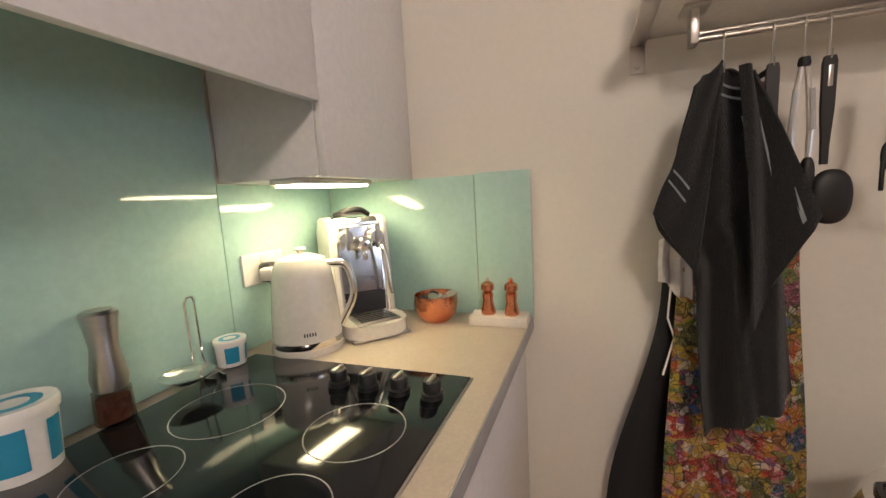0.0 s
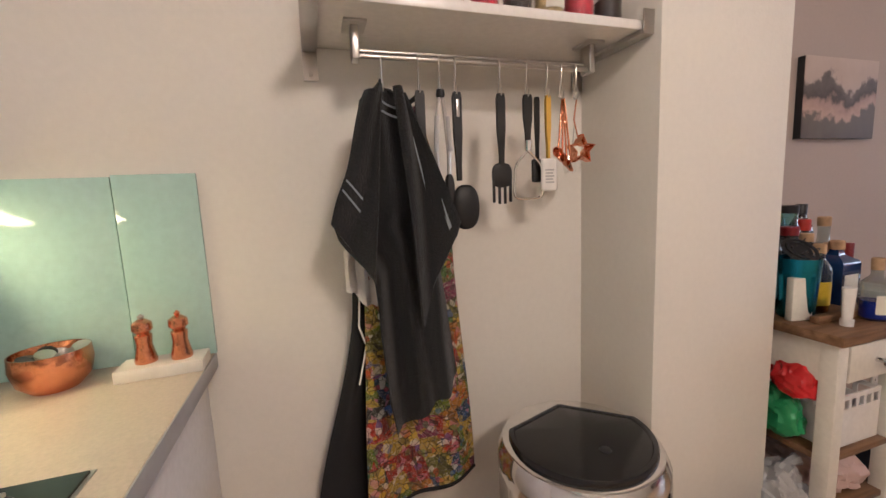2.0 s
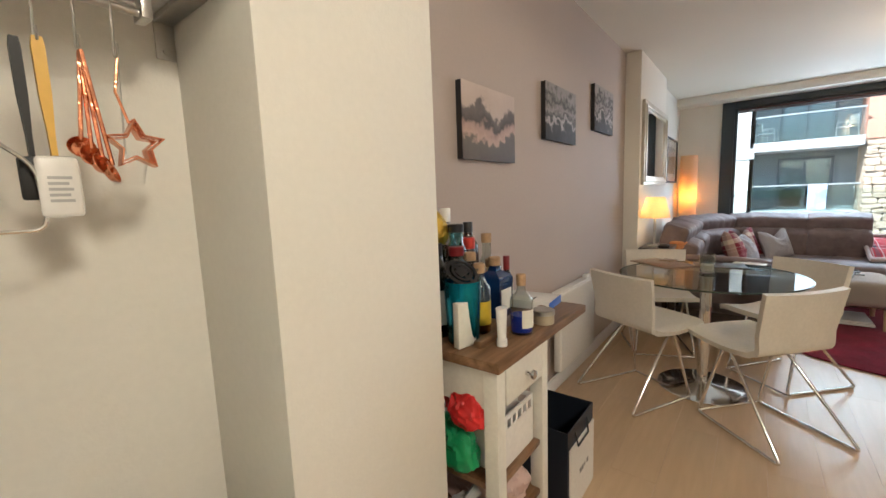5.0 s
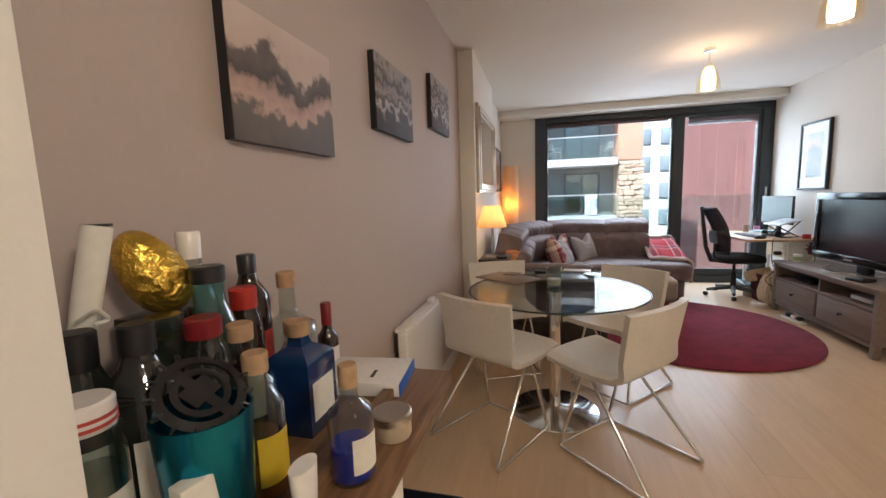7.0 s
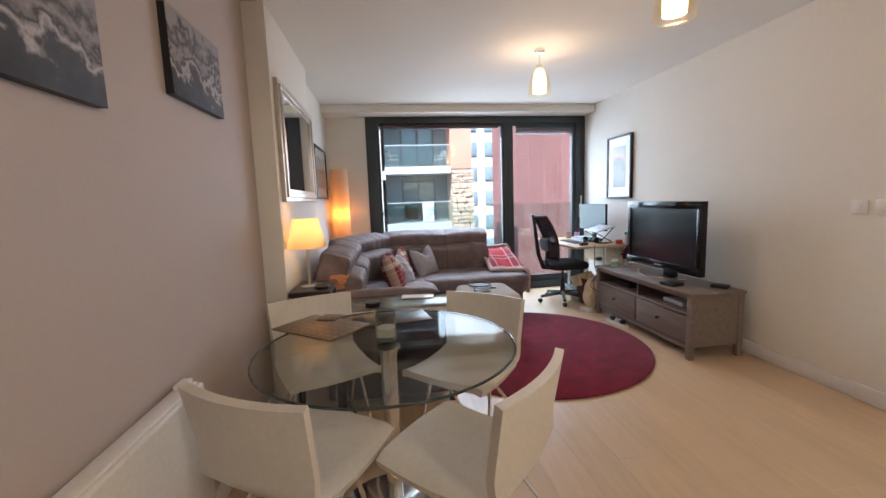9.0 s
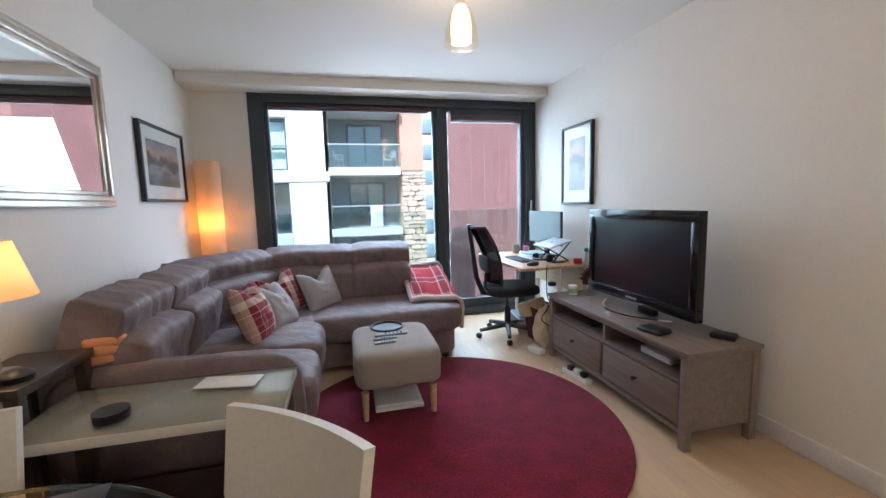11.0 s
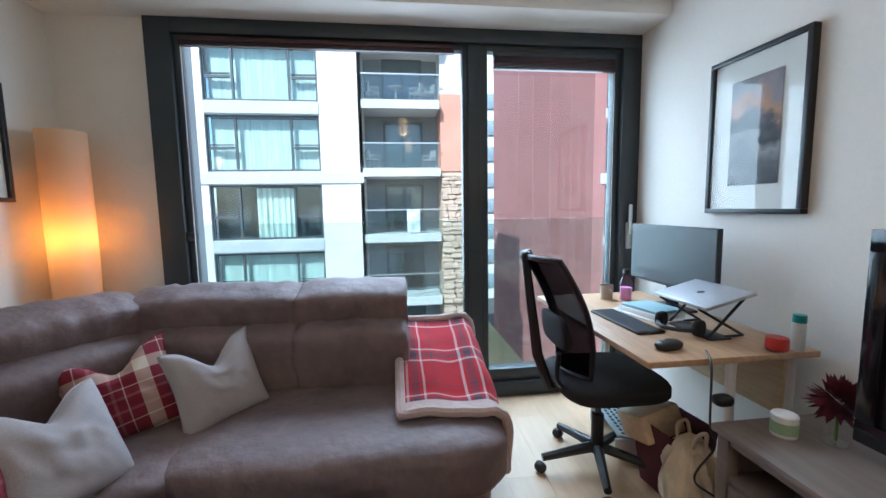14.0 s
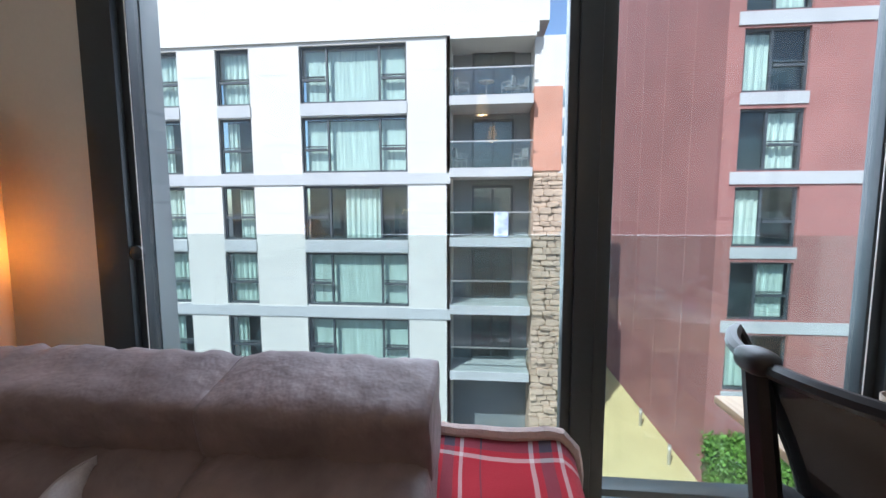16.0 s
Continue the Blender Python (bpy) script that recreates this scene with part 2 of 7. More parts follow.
mirror_glass = surface("mirror_glass", (0.88, 0.9, 0.9), 0.02, 1.0, vary=0.0, grain=0.0, bump=0)
facade_white = surface("white_cladding", (0.57, 0.54, 0.495), 0.7, vary=0.05, scale=0.4, grain=0.03, fine=4, bump=0.05)
facade_grey = surface("grey_band", (0.42, 0.42, 0.42), 0.7, vary=0.08, scale=0.5, bump=0.05)
facade_frame = surface("facade_window_frame", (0.05, 0.06, 0.068), 0.5, vary=0.1, bump=0)
# dark tone painted in for the shade of rooms behind the facade windows
room_dark = surface("room_shade", (0.05, 0.065, 0.075), 0.6, vary=0.2, scale=0.6, bump=0)
facade_pane = glass("facade_pane", (0.82, 0.87, 0.86))
curtain_cloth = surface("pale_curtain", (0.74, 0.78, 0.72), 0.9, vary=0.3, scale=1.5, bump=0.1, stretch=(1, 6, 0.4))
red_brick = bricks("red_brick", (0.31, 0.115, 0.1), (0.26, 0.095, 0.085), (0.31, 0.175, 0.155), (0.23, 0.075))
orange_brick = bricks("orange_brick", (0.52, 0.21, 0.13), (0.46, 0.19, 0.12), (0.5, 0.32, 0.25), (0.23, 0.075))
joint_tone = surface("joint_sealant", (0.3, 0.16, 0.14), 0.9, bump=0)
far_wall = surface("far_render", (0.6, 0.58, 0.55), 0.8, vary=0.1, scale=0.2)
far_window = surface("far_window", (0.22, 0.27, 0.3), 0.3, vary=0.2, bump=0)
stone = surface("rubble_stone", (0.43, 0.32, 0.235), 0.95, vary=0.35, scale=1.2, grain=0.2, fine=8, bump=0.6, bumpscale=6)
path_paving = surface("pale_yellow_paving", (0.5, 0.42, 0.2), 0.9, vary=0.12, scale=0.7, grain=0.1, fine=8, bump=0.2, bumpscale=10)
asphalt = surface("asphalt", (0.07, 0.07, 0.07), 0.95, vary=0.2, scale=0.3, grain=0.2, fine=12, bump=0.2, bumpscale=20)
grass_green = surface("grass", (0.06, 0.13, 0.02), 0.95, vary=0.3, scale=1.5, grain=0.3, fine=20, bump=0.8, bumpscale=30)
leaf_green = surface("hedge_leaf", (0.09, 0.2, 0.02), 0.7, vary=0.4, scale=2.0, bump=0)


# ---- geometry helpers ----
def box(bm, x0, x1, y0, y1, z0, z1, bevel=0.0, seg=2, m=None):
    r = bmesh.ops.create_cube(bm, size=1, matrix=(m or Matrix()) @ Matrix.LocRotScale(((x0 + x1) / 2, (y0 + y1) / 2, (z0 + z1) / 2), None, (abs(x1 - x0), abs(y1 - y0), abs(z1 - z0))))
    if bevel:
        edges = list({e for v in r["verts"] for e in v.link_edges})
        bmesh.ops.bevel(bm, geom=edges, offset=bevel, segments=seg, profile=0.5, affect="EDGES")
    return bm


def tube(bm, pts, r, seg=8, closed=False, cap=True):
    pts = [Vector(p) for p in pts]
    n, rings, side = len(pts), [], None
    for i, p in enumerate(pts):
        a = pts[i - 1] if i or closed else p
        b = pts[(i + 1) % n] if i < n - 1 or closed else p
        d = (b - a).normalized()
        if side is None:
            side = d.orthogonal().normalized()
        side = (side - d * side.dot(d)).normalized()
        up = d.cross(side)
        rr = r[i] if isinstance(r, (list, tuple)) else r
        rings.append([bm.verts.new(p + (side * math.cos(k * math.tau / seg) + up * math.sin(k * math.tau / seg)) * rr) for k in range(seg)])
    for i in range(n if closed else n - 1):
        u, w = rings[i], rings[(i + 1) % n]
        for k in range(seg):
            bm.faces.new((u[k], u[(k + 1) % seg], w[(k + 1) % seg], w[k]))
    if cap and not closed:
        bm.faces.new(rings[0][::-1])
        bm.faces.new(rings[-1])
    return bm


def arc(points, radius, steps=5):
    """The polyline with rounded corners."""
    pts = [Vector(p) for p in points]
    out = [pts[0]]
    for a, b, c in zip(pts, pts[1:], pts[2:]):
        u, w = (a - b), (c - b)
        k = min(radius, u.length * 0.45, w.length * 0.45)
        p, q = b + u.normalized() * k, b + w.normalized() * k
        for i in range(steps + 1):
            s = i / steps
            out.append(p * (1 - s) ** 2 + b * 2 * s * (1 - s) + q * s * s)
    return out + [pts[-1]]


def lathe(bm, profile, seg=24, at=(0, 0, 0), sx=1.0, sy=1.0, cap=True):
    rings = []
    for r, z in profile:
        rings.append([bm.verts.new((at[0] + r * sx * math.cos(k * math.tau / seg), at[1] + r * sy * math.sin(k * math.tau / seg), at[2] + z)) for k in range(seg)])
    for u, w in zip(rings, rings[1:]):
        for k in range(seg):
            bm.faces.new((u[k], u[(k + 1) % seg], w[(k + 1) % seg], w[k]))
    if cap and profile[0][0] > 1e-4:
        bm.faces.new(rings[0][::-1])
    if cap and profile[-1][0] > 1e-4:
        bm.faces.new(rings[-1])
    bmesh.ops.remove_doubles(bm, verts=bm.verts, dist=1e-5)
    return bm


def puff(bm, m, size, power=4.0, res=12, wrinkle=0.0, seed=0.0, ends=0.0):
    """A stuffed shape: a box whose sides swell, with soft folds. size: full lengths."""
    r = bmesh.ops.create_cube(bm, size=2)
    bmesh.ops.subdivide_edges(bm, edges=list({e for v in r["verts"] for e in v.link_edges}), cuts=res, use_grid_fill=True)
    vs = [v for v in bm.verts if not v.tag]
    for v in vs:
        v.tag = True
        x, y, z = v.co
        k = (abs(x) ** power + abs(y) ** power + abs(z) ** power) ** (1 / power)
        p = Vector((x, y, z)) / k
        p.x += (x - p.x) * ends
        q = Vector((p.x * size[0] / 2, p.y * size[1] / 2, p.z * size[2] / 2))
        if wrinkle:
            q += p.normalized() * wrinkle * (noise.noise(q * 9 + Vector((seed, seed, 0))) + 0.6 * noise.noise(Vector((q.x * 22, q.y * 6, q.z * 18 + seed))))
        v.co = m @ q
    return bm


def grid(bm, nu, nv, f):
    """A sheet f(u, v) with UVs that run from 0 to 1."""
    uv = bm.loops.layers.uv.verify()
    vs = [[bm.verts.new(f(i / nu, j / nv)) for j in range(nv + 1)] for i in range(nu + 1)]
    for i in range(nu):
        for j in range(nv):
            face = bm.faces.new((vs[i][j], vs[i + 1][j], vs[i + 1][j + 1], vs[i][j + 1]))
            for loop, (a, b) in zip(face.loops, ((i, j), (i + 1, j), (i + 1, j + 1), (i, j + 1))):
                loop[uv].uv = (a / nu, b / nv)
    return bm


def thicken(bm, d):
    bmesh.ops.recalc_face_normals(bm, faces=bm.faces)
    bmesh.ops.solidify(bm, geom=list(bm.faces), thickness=d)
    return bm


def mesh_of(name, bm, material, sharp=38):
    bmesh.ops.recalc_face_normals(bm, faces=bm.faces)
    me = bpy.data.meshes.new(name)
    bm.to_mesh(me)
    bm.free()
    me.materials.append(material)
    me.shade_smooth()
    me.set_sharp_from_angle(angle=radians(sharp))
    return me


def part(name, bm, material, parent, label="", sharp=38):
    ob = new(name, mesh_of(name, bm, material, sharp))
    ob.parent = parent
    if label:
        ob["label"] = label
    return ob


def thing(name, label, category, m=None, group="", kind=""):
    ob = new(name)
    ob.empty_display_size = 0.05
    ob.matrix_world = m or Matrix()
    return tagged(ob, label, category, group, kind)


def solid(name, bm, material, label="", category="", kind="structure", m=None, group="", sharp=38):
    ob = new(name, mesh_of(name, bm, material, sharp))
    if m:
        ob.matrix_world = m
    return tagged(ob, label, category, group, kind)


def B():
    return bmesh.new()


def slab(name, x0, x1, y0, y1, z0, z1, material, label, category="wall", bevel=0.0):
    return solid(name, box(B(), x0, x1, y0, y1, z0, z1, bevel), material, label, category)


# ---- the rooms ----
XK, XW, YR, YL, YP, YS, YN = -0.88, 7.46, -2.345, 1.25, 1.12, 1.22, 1.2
slab("wall_west", XK - 0.15, XK, YR - 0.15, YS + 0.2, 0, CEIL, white_wall, "white painted kitchen wall behind the hob")
slab("wall_shelf", XK, 0.92, YS, YS + 0.2, 0, CEIL, white_wall, "cream painted alcove wall above the pedal bin")
slab("pier", 0.92, 1.378, 0.915, YS + 0.2, 0, CEIL, white_wall, "white painted pier between kitchen and dining area", bevel=0.003)
slab("wall_taupe", 1.378, 4.6, YL, YL + 0.15, 0, CEIL, taupe_wall, "taupe painted dining wall with three canvases")
slab("chimney_breast", 4.6, 5.84, YP, YL + 0.15, 0, CEIL, white_wall, "off-white pier that carries the mirror", bevel=0.003)
slab("wall_lounge", 5.84, XW + 0.2, YN, YL + 0.15, 0, CEIL, white_wall, "off-white lounge wall beside the sofa")
slab("wall_south", XK, XW + 0.2, YR - 0.15, YR, 0, CEIL, white_wall, "off-white wall behind the television")
slab("wall_window", XW, XW + 0.2, 0.69, YN, 0, CEIL, white_wall, "off-white wall beside the balcony window")
slab("ceiling", XK - 0.15, XW + 0.2, YR - 0.15, YL + 0.15, CEIL, CEIL + 0.1, ceiling_paint, "smooth off-white painted ceiling", "ceiling")
slab("soffit", 7.155, XW + 0.2, YR, YN, 2.406, CEIL, ceiling_paint, "boxed-in ceiling edge above the window", "ceiling", 0.004)
for x0, x1, y0, y1 in ((1.378, 4.6, YL - 0.012, YL), (XK, XW, YR, YR + 0.014), (5.84, XW, YN - 0.012, YN), (4.6, 5.84, YP - 0.012, YP)):
    slab("baseboard", x0, x1, y0, y1, 0.002, 0.1, white_lacquer, "low white painted skirting board", "skirting", 0.003)

# window wall: frame, two panes, blinds, handle
window = thing("window_1", "dark grey aluminium balcony window with two panes", "window", kind="structure")
fr = B()
TOPW = 2.32
for a in ((XW - 0.03, XW + 0.09, 0.55, 0.69, 0, 2.405), (XW - 0.03, XW + 0.09, YR, 0.55, TOPW, 2.405), (XW - 0.03, XW + 0.09, YR, 0.55, 0, 0.1),
          (XW - 0.01, XW + 0.09, -1.258, -1.18, 0.1, TOPW), (XW - 0.03, XW + 0.09, YR, -2.215, 0.1, TOPW)):
    box(fr, *a, 0.004)
part("window_frame", fr, dark_frame, window)
for y0, y1, e in ((-1.18, 0.55, 0.036), (-2.215, -1.258, 0.05)):
    sash = B()
    for a in ((y0, y0 + e, 0.1, TOPW), (y1 - e, y1, 0.1, TOPW), (y0 + e, y1 - e, 0.1, 0.185), (y0 + e, y1 - e, TOPW - 0.04, TOPW)):
        box(sash, XW, XW + 0.06, *a, 0.003)
    part("sash", sash, dark_frame, window)
    g = part("pane", box(B(), XW + 0.02, XW + 0.03, y0 + e, y1 - e, 0.185, TOPW - 0.04), window_glass, window)
    g.visible_shadow = False
handle = part("door_handle", box(box(B(), XW - 0.05, XW - 0.03, -2.3, -2.26, 1.0, 1.18, 0.004), XW - 0.075, XW - 0.05, -2.287, -2.268, 1.1, 1.3, 0.005), silver, window, "grey metal lever handle")
part("key", box(B(), XW - 0.085, XW - 0.05, -2.315, -2.3, 1.02, 1.1, 0.006), surface("green_tag", (0.05, 0.4, 0.25), 0.5, bump=0), handle, "green key tag")
part("window_knob", lathe(B(), [(0.001, 0), (0.03, 0.002), (0.03, 0.02), (0.012, 0.03), (0.001, 0.032)], 16), dark_frame, window).matrix_local = pose(XW, 0.53, 1.15, 0, -90, 0)
part("outer_jamb", box(B(), XW + 0.091, XW + 0.19, 0.535, 0.69, 0.0, 2.405, 0.003), surface("grey_aluminium", (0.2, 0.22, 0.23), 0.45), window, "grey outer jamb")
blind = thing("venetian_blind", "raised dark brown venetian blind at the door's top", "blind")
maroon = surface("dark_maroon_slat", (0.05, 0.014, 0.016), 0.4, vary=0.15, bump=0)
for i in range(9):
    part("slat", box(B(), XW - 0.035, XW + 0.0, -2.16, -1.345, 2.165 + i * 0.0085, 2.165 + i * 0.0085 + 0.004), maroon, blind)
part("headrail", box(B(), XW - 0.035, XW - 0.0, -2.163, -1.342, 2.243, 2.275, 0.003), dark_frame, blind)
blind2 = thing("venetian_blind", "raised dark blind along the large pane's top", "blind")
part("headrail", box(B(), XW - 0.035, XW - 0.0, -1.09, 0.51, 2.275, 2.3, 0.003), maroon, blind2)
for i in range(3):
    part("slat", box(B(), XW - 0.035, XW, -1.09, 0.51, 2.25 + i * 0.008, 2.254 + i * 0.008), maroon, blind2)
for y in (0.5, -2.16):
    part("cord", tube(B(), [(XW - 0.02, y, 2.25), (XW - 0.02, y, 0.6)], 0.002, 6), white_gloss, blind2 if y > 0 else blind)
rail = thing("balustrade", "frameless glass balustrade outside the window", "balustrade")
part("glass_panel", box(B(), 7.72, 7.732, -2.5, 0.85, 0.1, 1.21), balcony_glass, rail).visible_shadow = False
part("base_rail", box(B(), 7.68, 7.77, -2.5, 0.85, -0.1, 0.1, 0.004), dark_frame, rail)


def anchor(ob, x, y, z=0.0):
    """Moves a thing's Empty to its base while its parts stay where they are."""
    m = Matrix.Translation((x, y, z))
    for c in ob.children:
        c.matrix_parent_inverse = m.inverted()
    ob.matrix_world = m
    return ob


# ---- outside ----
slab("own_building", XK - 0.15, XW + 0.2, YR - 0.15, YL + 0.15, GROUND, -0.102, facade_grey, "plain lower storeys under the flat", "wall")
solid("ground", box(B(), -400, 600, -500, 500, GROUND - 0.5, GROUND), asphalt, "grey asphalt yard between the buildings", "ground")
slab("pavement", 12, 60, -9.7, -3.9, GROUND, GROUND + 0.06, path_paving, "pale yellow paved path beside the brick wall", "pavement")
slab("lawn", 9, 22.2, -22, -9.75, GROUND, GROUND + 0.05, grass_green, "green lawn in front of the brick flats", "lawn")
slab("kerb", 9, 22.2, -9.95, -9.72, GROUND, GROUND + 0.14, facade_grey, "pale concrete kerb along the lawn", "kerb")

PITCH, Z0 = 2.83, 5.65
FX = 22.5


def curtain_mesh(width, height, waves, seed):
    rnd = random.Random(seed)
    ph = rnd.random() * 6
    return mesh_of("curtain", grid(B(), 40, 1, lambda u, v: Vector((0.035 * math.sin(u * waves + ph) + 0.02 * math.sin(u * waves * 2.3), (u - 0.5) * width, v * height))), curtain_cloth, 80)


def frame_mesh(widths, height, bar=0.08, transom=()):
    bm = B()
    w = sum(widths)
    y = -w / 2
    box(bm, -0.05, 0.05, y, -y, 0, bar)
    box(bm, -0.05, 0.05, y, -y, height - bar, height)
    box(bm, -0.05, 0.05, y, y + bar, bar, height - bar)
    for i, s in enumerate(widths):
        y += s
        box(bm, -0.05, 0.05, y - bar / (1 if i == len(widths) - 1 else 2), y + (0 if i == len(widths) - 1 else bar / 2), bar, height - bar)
        if i in transom:
            box(bm, -0.06, 0.04, y - s + bar, y - bar, height * 0.4, height * 0.4 + bar * 1.2)
            box(bm, -0.06, 0.04, y - s + bar, y - bar, height * 0.4 + 0.16, height * 0.4 + 0.2)
    return mesh_of("window_frame", bm, facade_frame)


def pane_mesh(width, height):
    return mesh_of("pane", box(B(), 0, 0.012, -width / 2, width / 2, 0, height), facade_pane)


# a dark sheet behind the pane, in place of an unlit room
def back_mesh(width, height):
    return mesh_of("recess", box(B(), 0.5, 0.52, -width / 2, width / 2, 0, height), room_dark)


def piece(name, me, parent, m):
    ob = new(name, me)
    ob.parent = parent
    ob.matrix_local = m
    return ob


def holed_wall(bm, x0, x1, ys, zs, holes):
    """A wall of blocks on the grid of ys and zs, left open where (y, z) falls in a hole."""
    for y0, y1 in zip(ys, ys[1:]):
        for z0, z1 in zip(zs, zs[1:]):
            c = ((y0 + y1) / 2, (z0 + z1) / 2)
            if not any(a < c[0] < b and d < c[1] < e for a, b, d, e in holes):
                box(bm, x0, x1, y0, y1, z0, z1)
    return bm


flats = thing("apartment_building", "white clad apartment block with grey bands and balconies", "building")
cols = [(2.2, 6.68, (1.15, 2.2, 1.13), (0, 2)), (8.85, 10.33, (1.48,), (0,)), (12.05, 13.5, (1.45,), (0,)), (15.4, 19.8, (1.15, 2.1, 1.15), (0, 2))]
rows_z = [Z0 + 0.08 - PITCH * i for i in range(5)]
WH = 2.28
holes = [(a, b, z, z + WH) for a, b, _, _ in cols for z in rows_z]
ys = sorted({0.44, 24.0, *[v for c in cols for v in c[:2]]})
zs = sorted({GROUND, 8.15, *rows_z, *[z + WH for z in rows_z]})
part("wall", holed_wall(B(), FX, FX + 0.35, ys, zs, holes), facade_white, flats)
part("parapet_wall", box(B(), FX + 0.02, FX + 6, -3.4, 24, 8.6, 13.0), facade_white, flats)
part("roof_band", box(B(), FX - 0.08, FX + 0.5, -3.0, 24, 8.15, 8.6), facade_white, flats)
for z in (Z0 - PITCH + 0.08, Z0 - 3 * PITCH + 0.08):
    part("band", box(B(), FX - 0.05, FX, 0.44, 24, z - 0.5, z - 0.06), facade_grey, flats)
for k, z in enumerate(rows_z):
    for a, b, _, _ in cols:
        part("spandrel", box(B(), FX - 0.045, FX, a, b, z - 0.5, z - 0.02), facade_grey, flats)
for z in (6.9, 4.05, 1.2, -1.6, -4.4):
    for y in (1.3, 7.75, 11.2):
        part("cladding_joint", box(B(), FX - 0.006, FX, y - 0.62, y + 0.62, z, z + 0.02), facade_grey, flats)
meshes = {}
for ci, (a, b, widths, tr) in enumerate(cols):
    w = b - a
    key = round(w, 1)
    meshes[ci] = (frame_mesh(widths, WH, 0.09, tr), pane_mesh(w - 0.1, WH - 0.1), back_mesh(w, WH), [curtain_mesh(w * s, WH - 0.2, 26 * w * s, ci * 5 + i) for i, s in enumerate((0.95, 0.5, 0.34))])
for ci, (a, b, widths, tr) in enumerate(cols):
    f, p, bk, cu = meshes[ci]
    for k, z in enumerate(rows_z):
        mid = (a + b) / 2
        w = piece("window", f, flats, pose(FX + 0.16, mid, z))
        piece("pane", p, w, pose(0.02, 0, 0.05))
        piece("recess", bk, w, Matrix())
        c = cu[(ci * 2 + k * 2 + 1) % 3] if k % 3 else cu[0]
        piece("curtain", c, w, pose(0.22, (0.0, 0.5, -0.4)[k % 3] * (0 if c == cu[0] else 0.6), 0.08))
# balcony bay
part("bay_wall", box(B(), FX + 1.6, FX + 1.8, -2.9, 0.5, GROUND, 8.15), surface("bay_render", (0.17, 0.19, 0.195), 0.7, vary=0.1, scale=0.6, bump=0), flats)
part("bay_side", box(B(), FX, FX + 1.7, 0.44, 0.6, GROUND, 8.15), facade_white, flats)
part("bay_roof", box(B(), FX - 0.1, FX + 1.8, -2.9, 0.44, 8.0, 8.15), facade_white, flats)
bay_frame = frame_mesh((0.9, 0.9), 2.2, 0.1)
bay_pane = pane_mesh(1.8, 2.2)
rail_glass = mesh_of("glass_panel", box(B(), 0, 0.02, -1.62, 1.62, 0, 1.0), balcony_glass)
rail_bar = mesh_of("handrail", box(B(), -0.03, 0.03, -1.64, 1.64, 1.0, 1.05), silver)
slab_mesh = mesh_of("balcony_slab", box(B(), -0.1, 1.7, -1.65, 1.65, -0.36, 0), facade_grey)
for k in range(5):
    z = Z0 - PITCH * k
    s = piece("balcony", slab_mesh, flats, pose(FX, -1.18, z + 0.2))
    piece("glass_panel", rail_glass, s, pose(-0.05, 0, 0.02)).visible_shadow = False
    piece("handrail", rail_bar, s, pose(-0.04, 0, 0.02))
    w = piece("window", bay_frame, flats, pose(FX + 1.5, -1.3, z + 0.21))
    piece("pane", bay_pane, w, pose(0.02, 0, 0))


def garden_chair(x, y, z, turn):
    t = thing("garden_chair", "pale metal garden chair on a balcony", "chair", pose(x, y, z, 0, 0, turn), "balcony chairs")
    for sy in (-0.22, 0.22):
        part("leg", tube(B(), arc([(0.22, sy, 0), (0.2, sy, 0.62), (-0.2, sy, 0.62), (-0.26, sy, 0)], 0.06), 0.018, 6), silver, t)
    part("seat", box(B(), -0.22, 0.22, -0.22, 0.22, 0.4, 0.43), silver, t)
    part("backrest", box(B(), -0.26, -0.22, -0.2, 0.2, 0.5, 0.85, 0.01), silver, t)
    return t


for k, y, turn in ((0, 0.0, -70), (0, -2.4, 110), (0, -1.9, 60), (1, 0.1, -60), (1, -2.4, 120)):
    garden_chair(FX + 0.6, y, Z0 - PITCH * k + 0.2, turn)
bt = thing("bistro_table", "small round balcony table", "table", pose(FX + 0.7, -1.0, Z0 + 0.2))
part("tabletop", lathe(B(), [(0.001, 0.7), (0.32, 0.7), (0.32, 0.73), (0.001, 0.73)], 16), silver, bt)
part("pedestal", lathe(B(), [(0.2, 0), (0.03, 0.03), (0.03, 0.7)], 10), silver, bt)
towel_out = solid("beach_towel", thicken(grid(B(), 8, 10, lambda u, v: Vector((FX - 0.08 - 0.02 * math.sin(u * 9), -1.35 - 0.55 * u, Z0 - 2 * PITCH + 0.25 + 1.0 * v))), 0.02), surface("blue_white_towel", (0.45, 0.5, 0.7), 0.9, vary=0.5, scale=3, bump=0), "pale blue towel over a balcony rail", "towel", "thing")
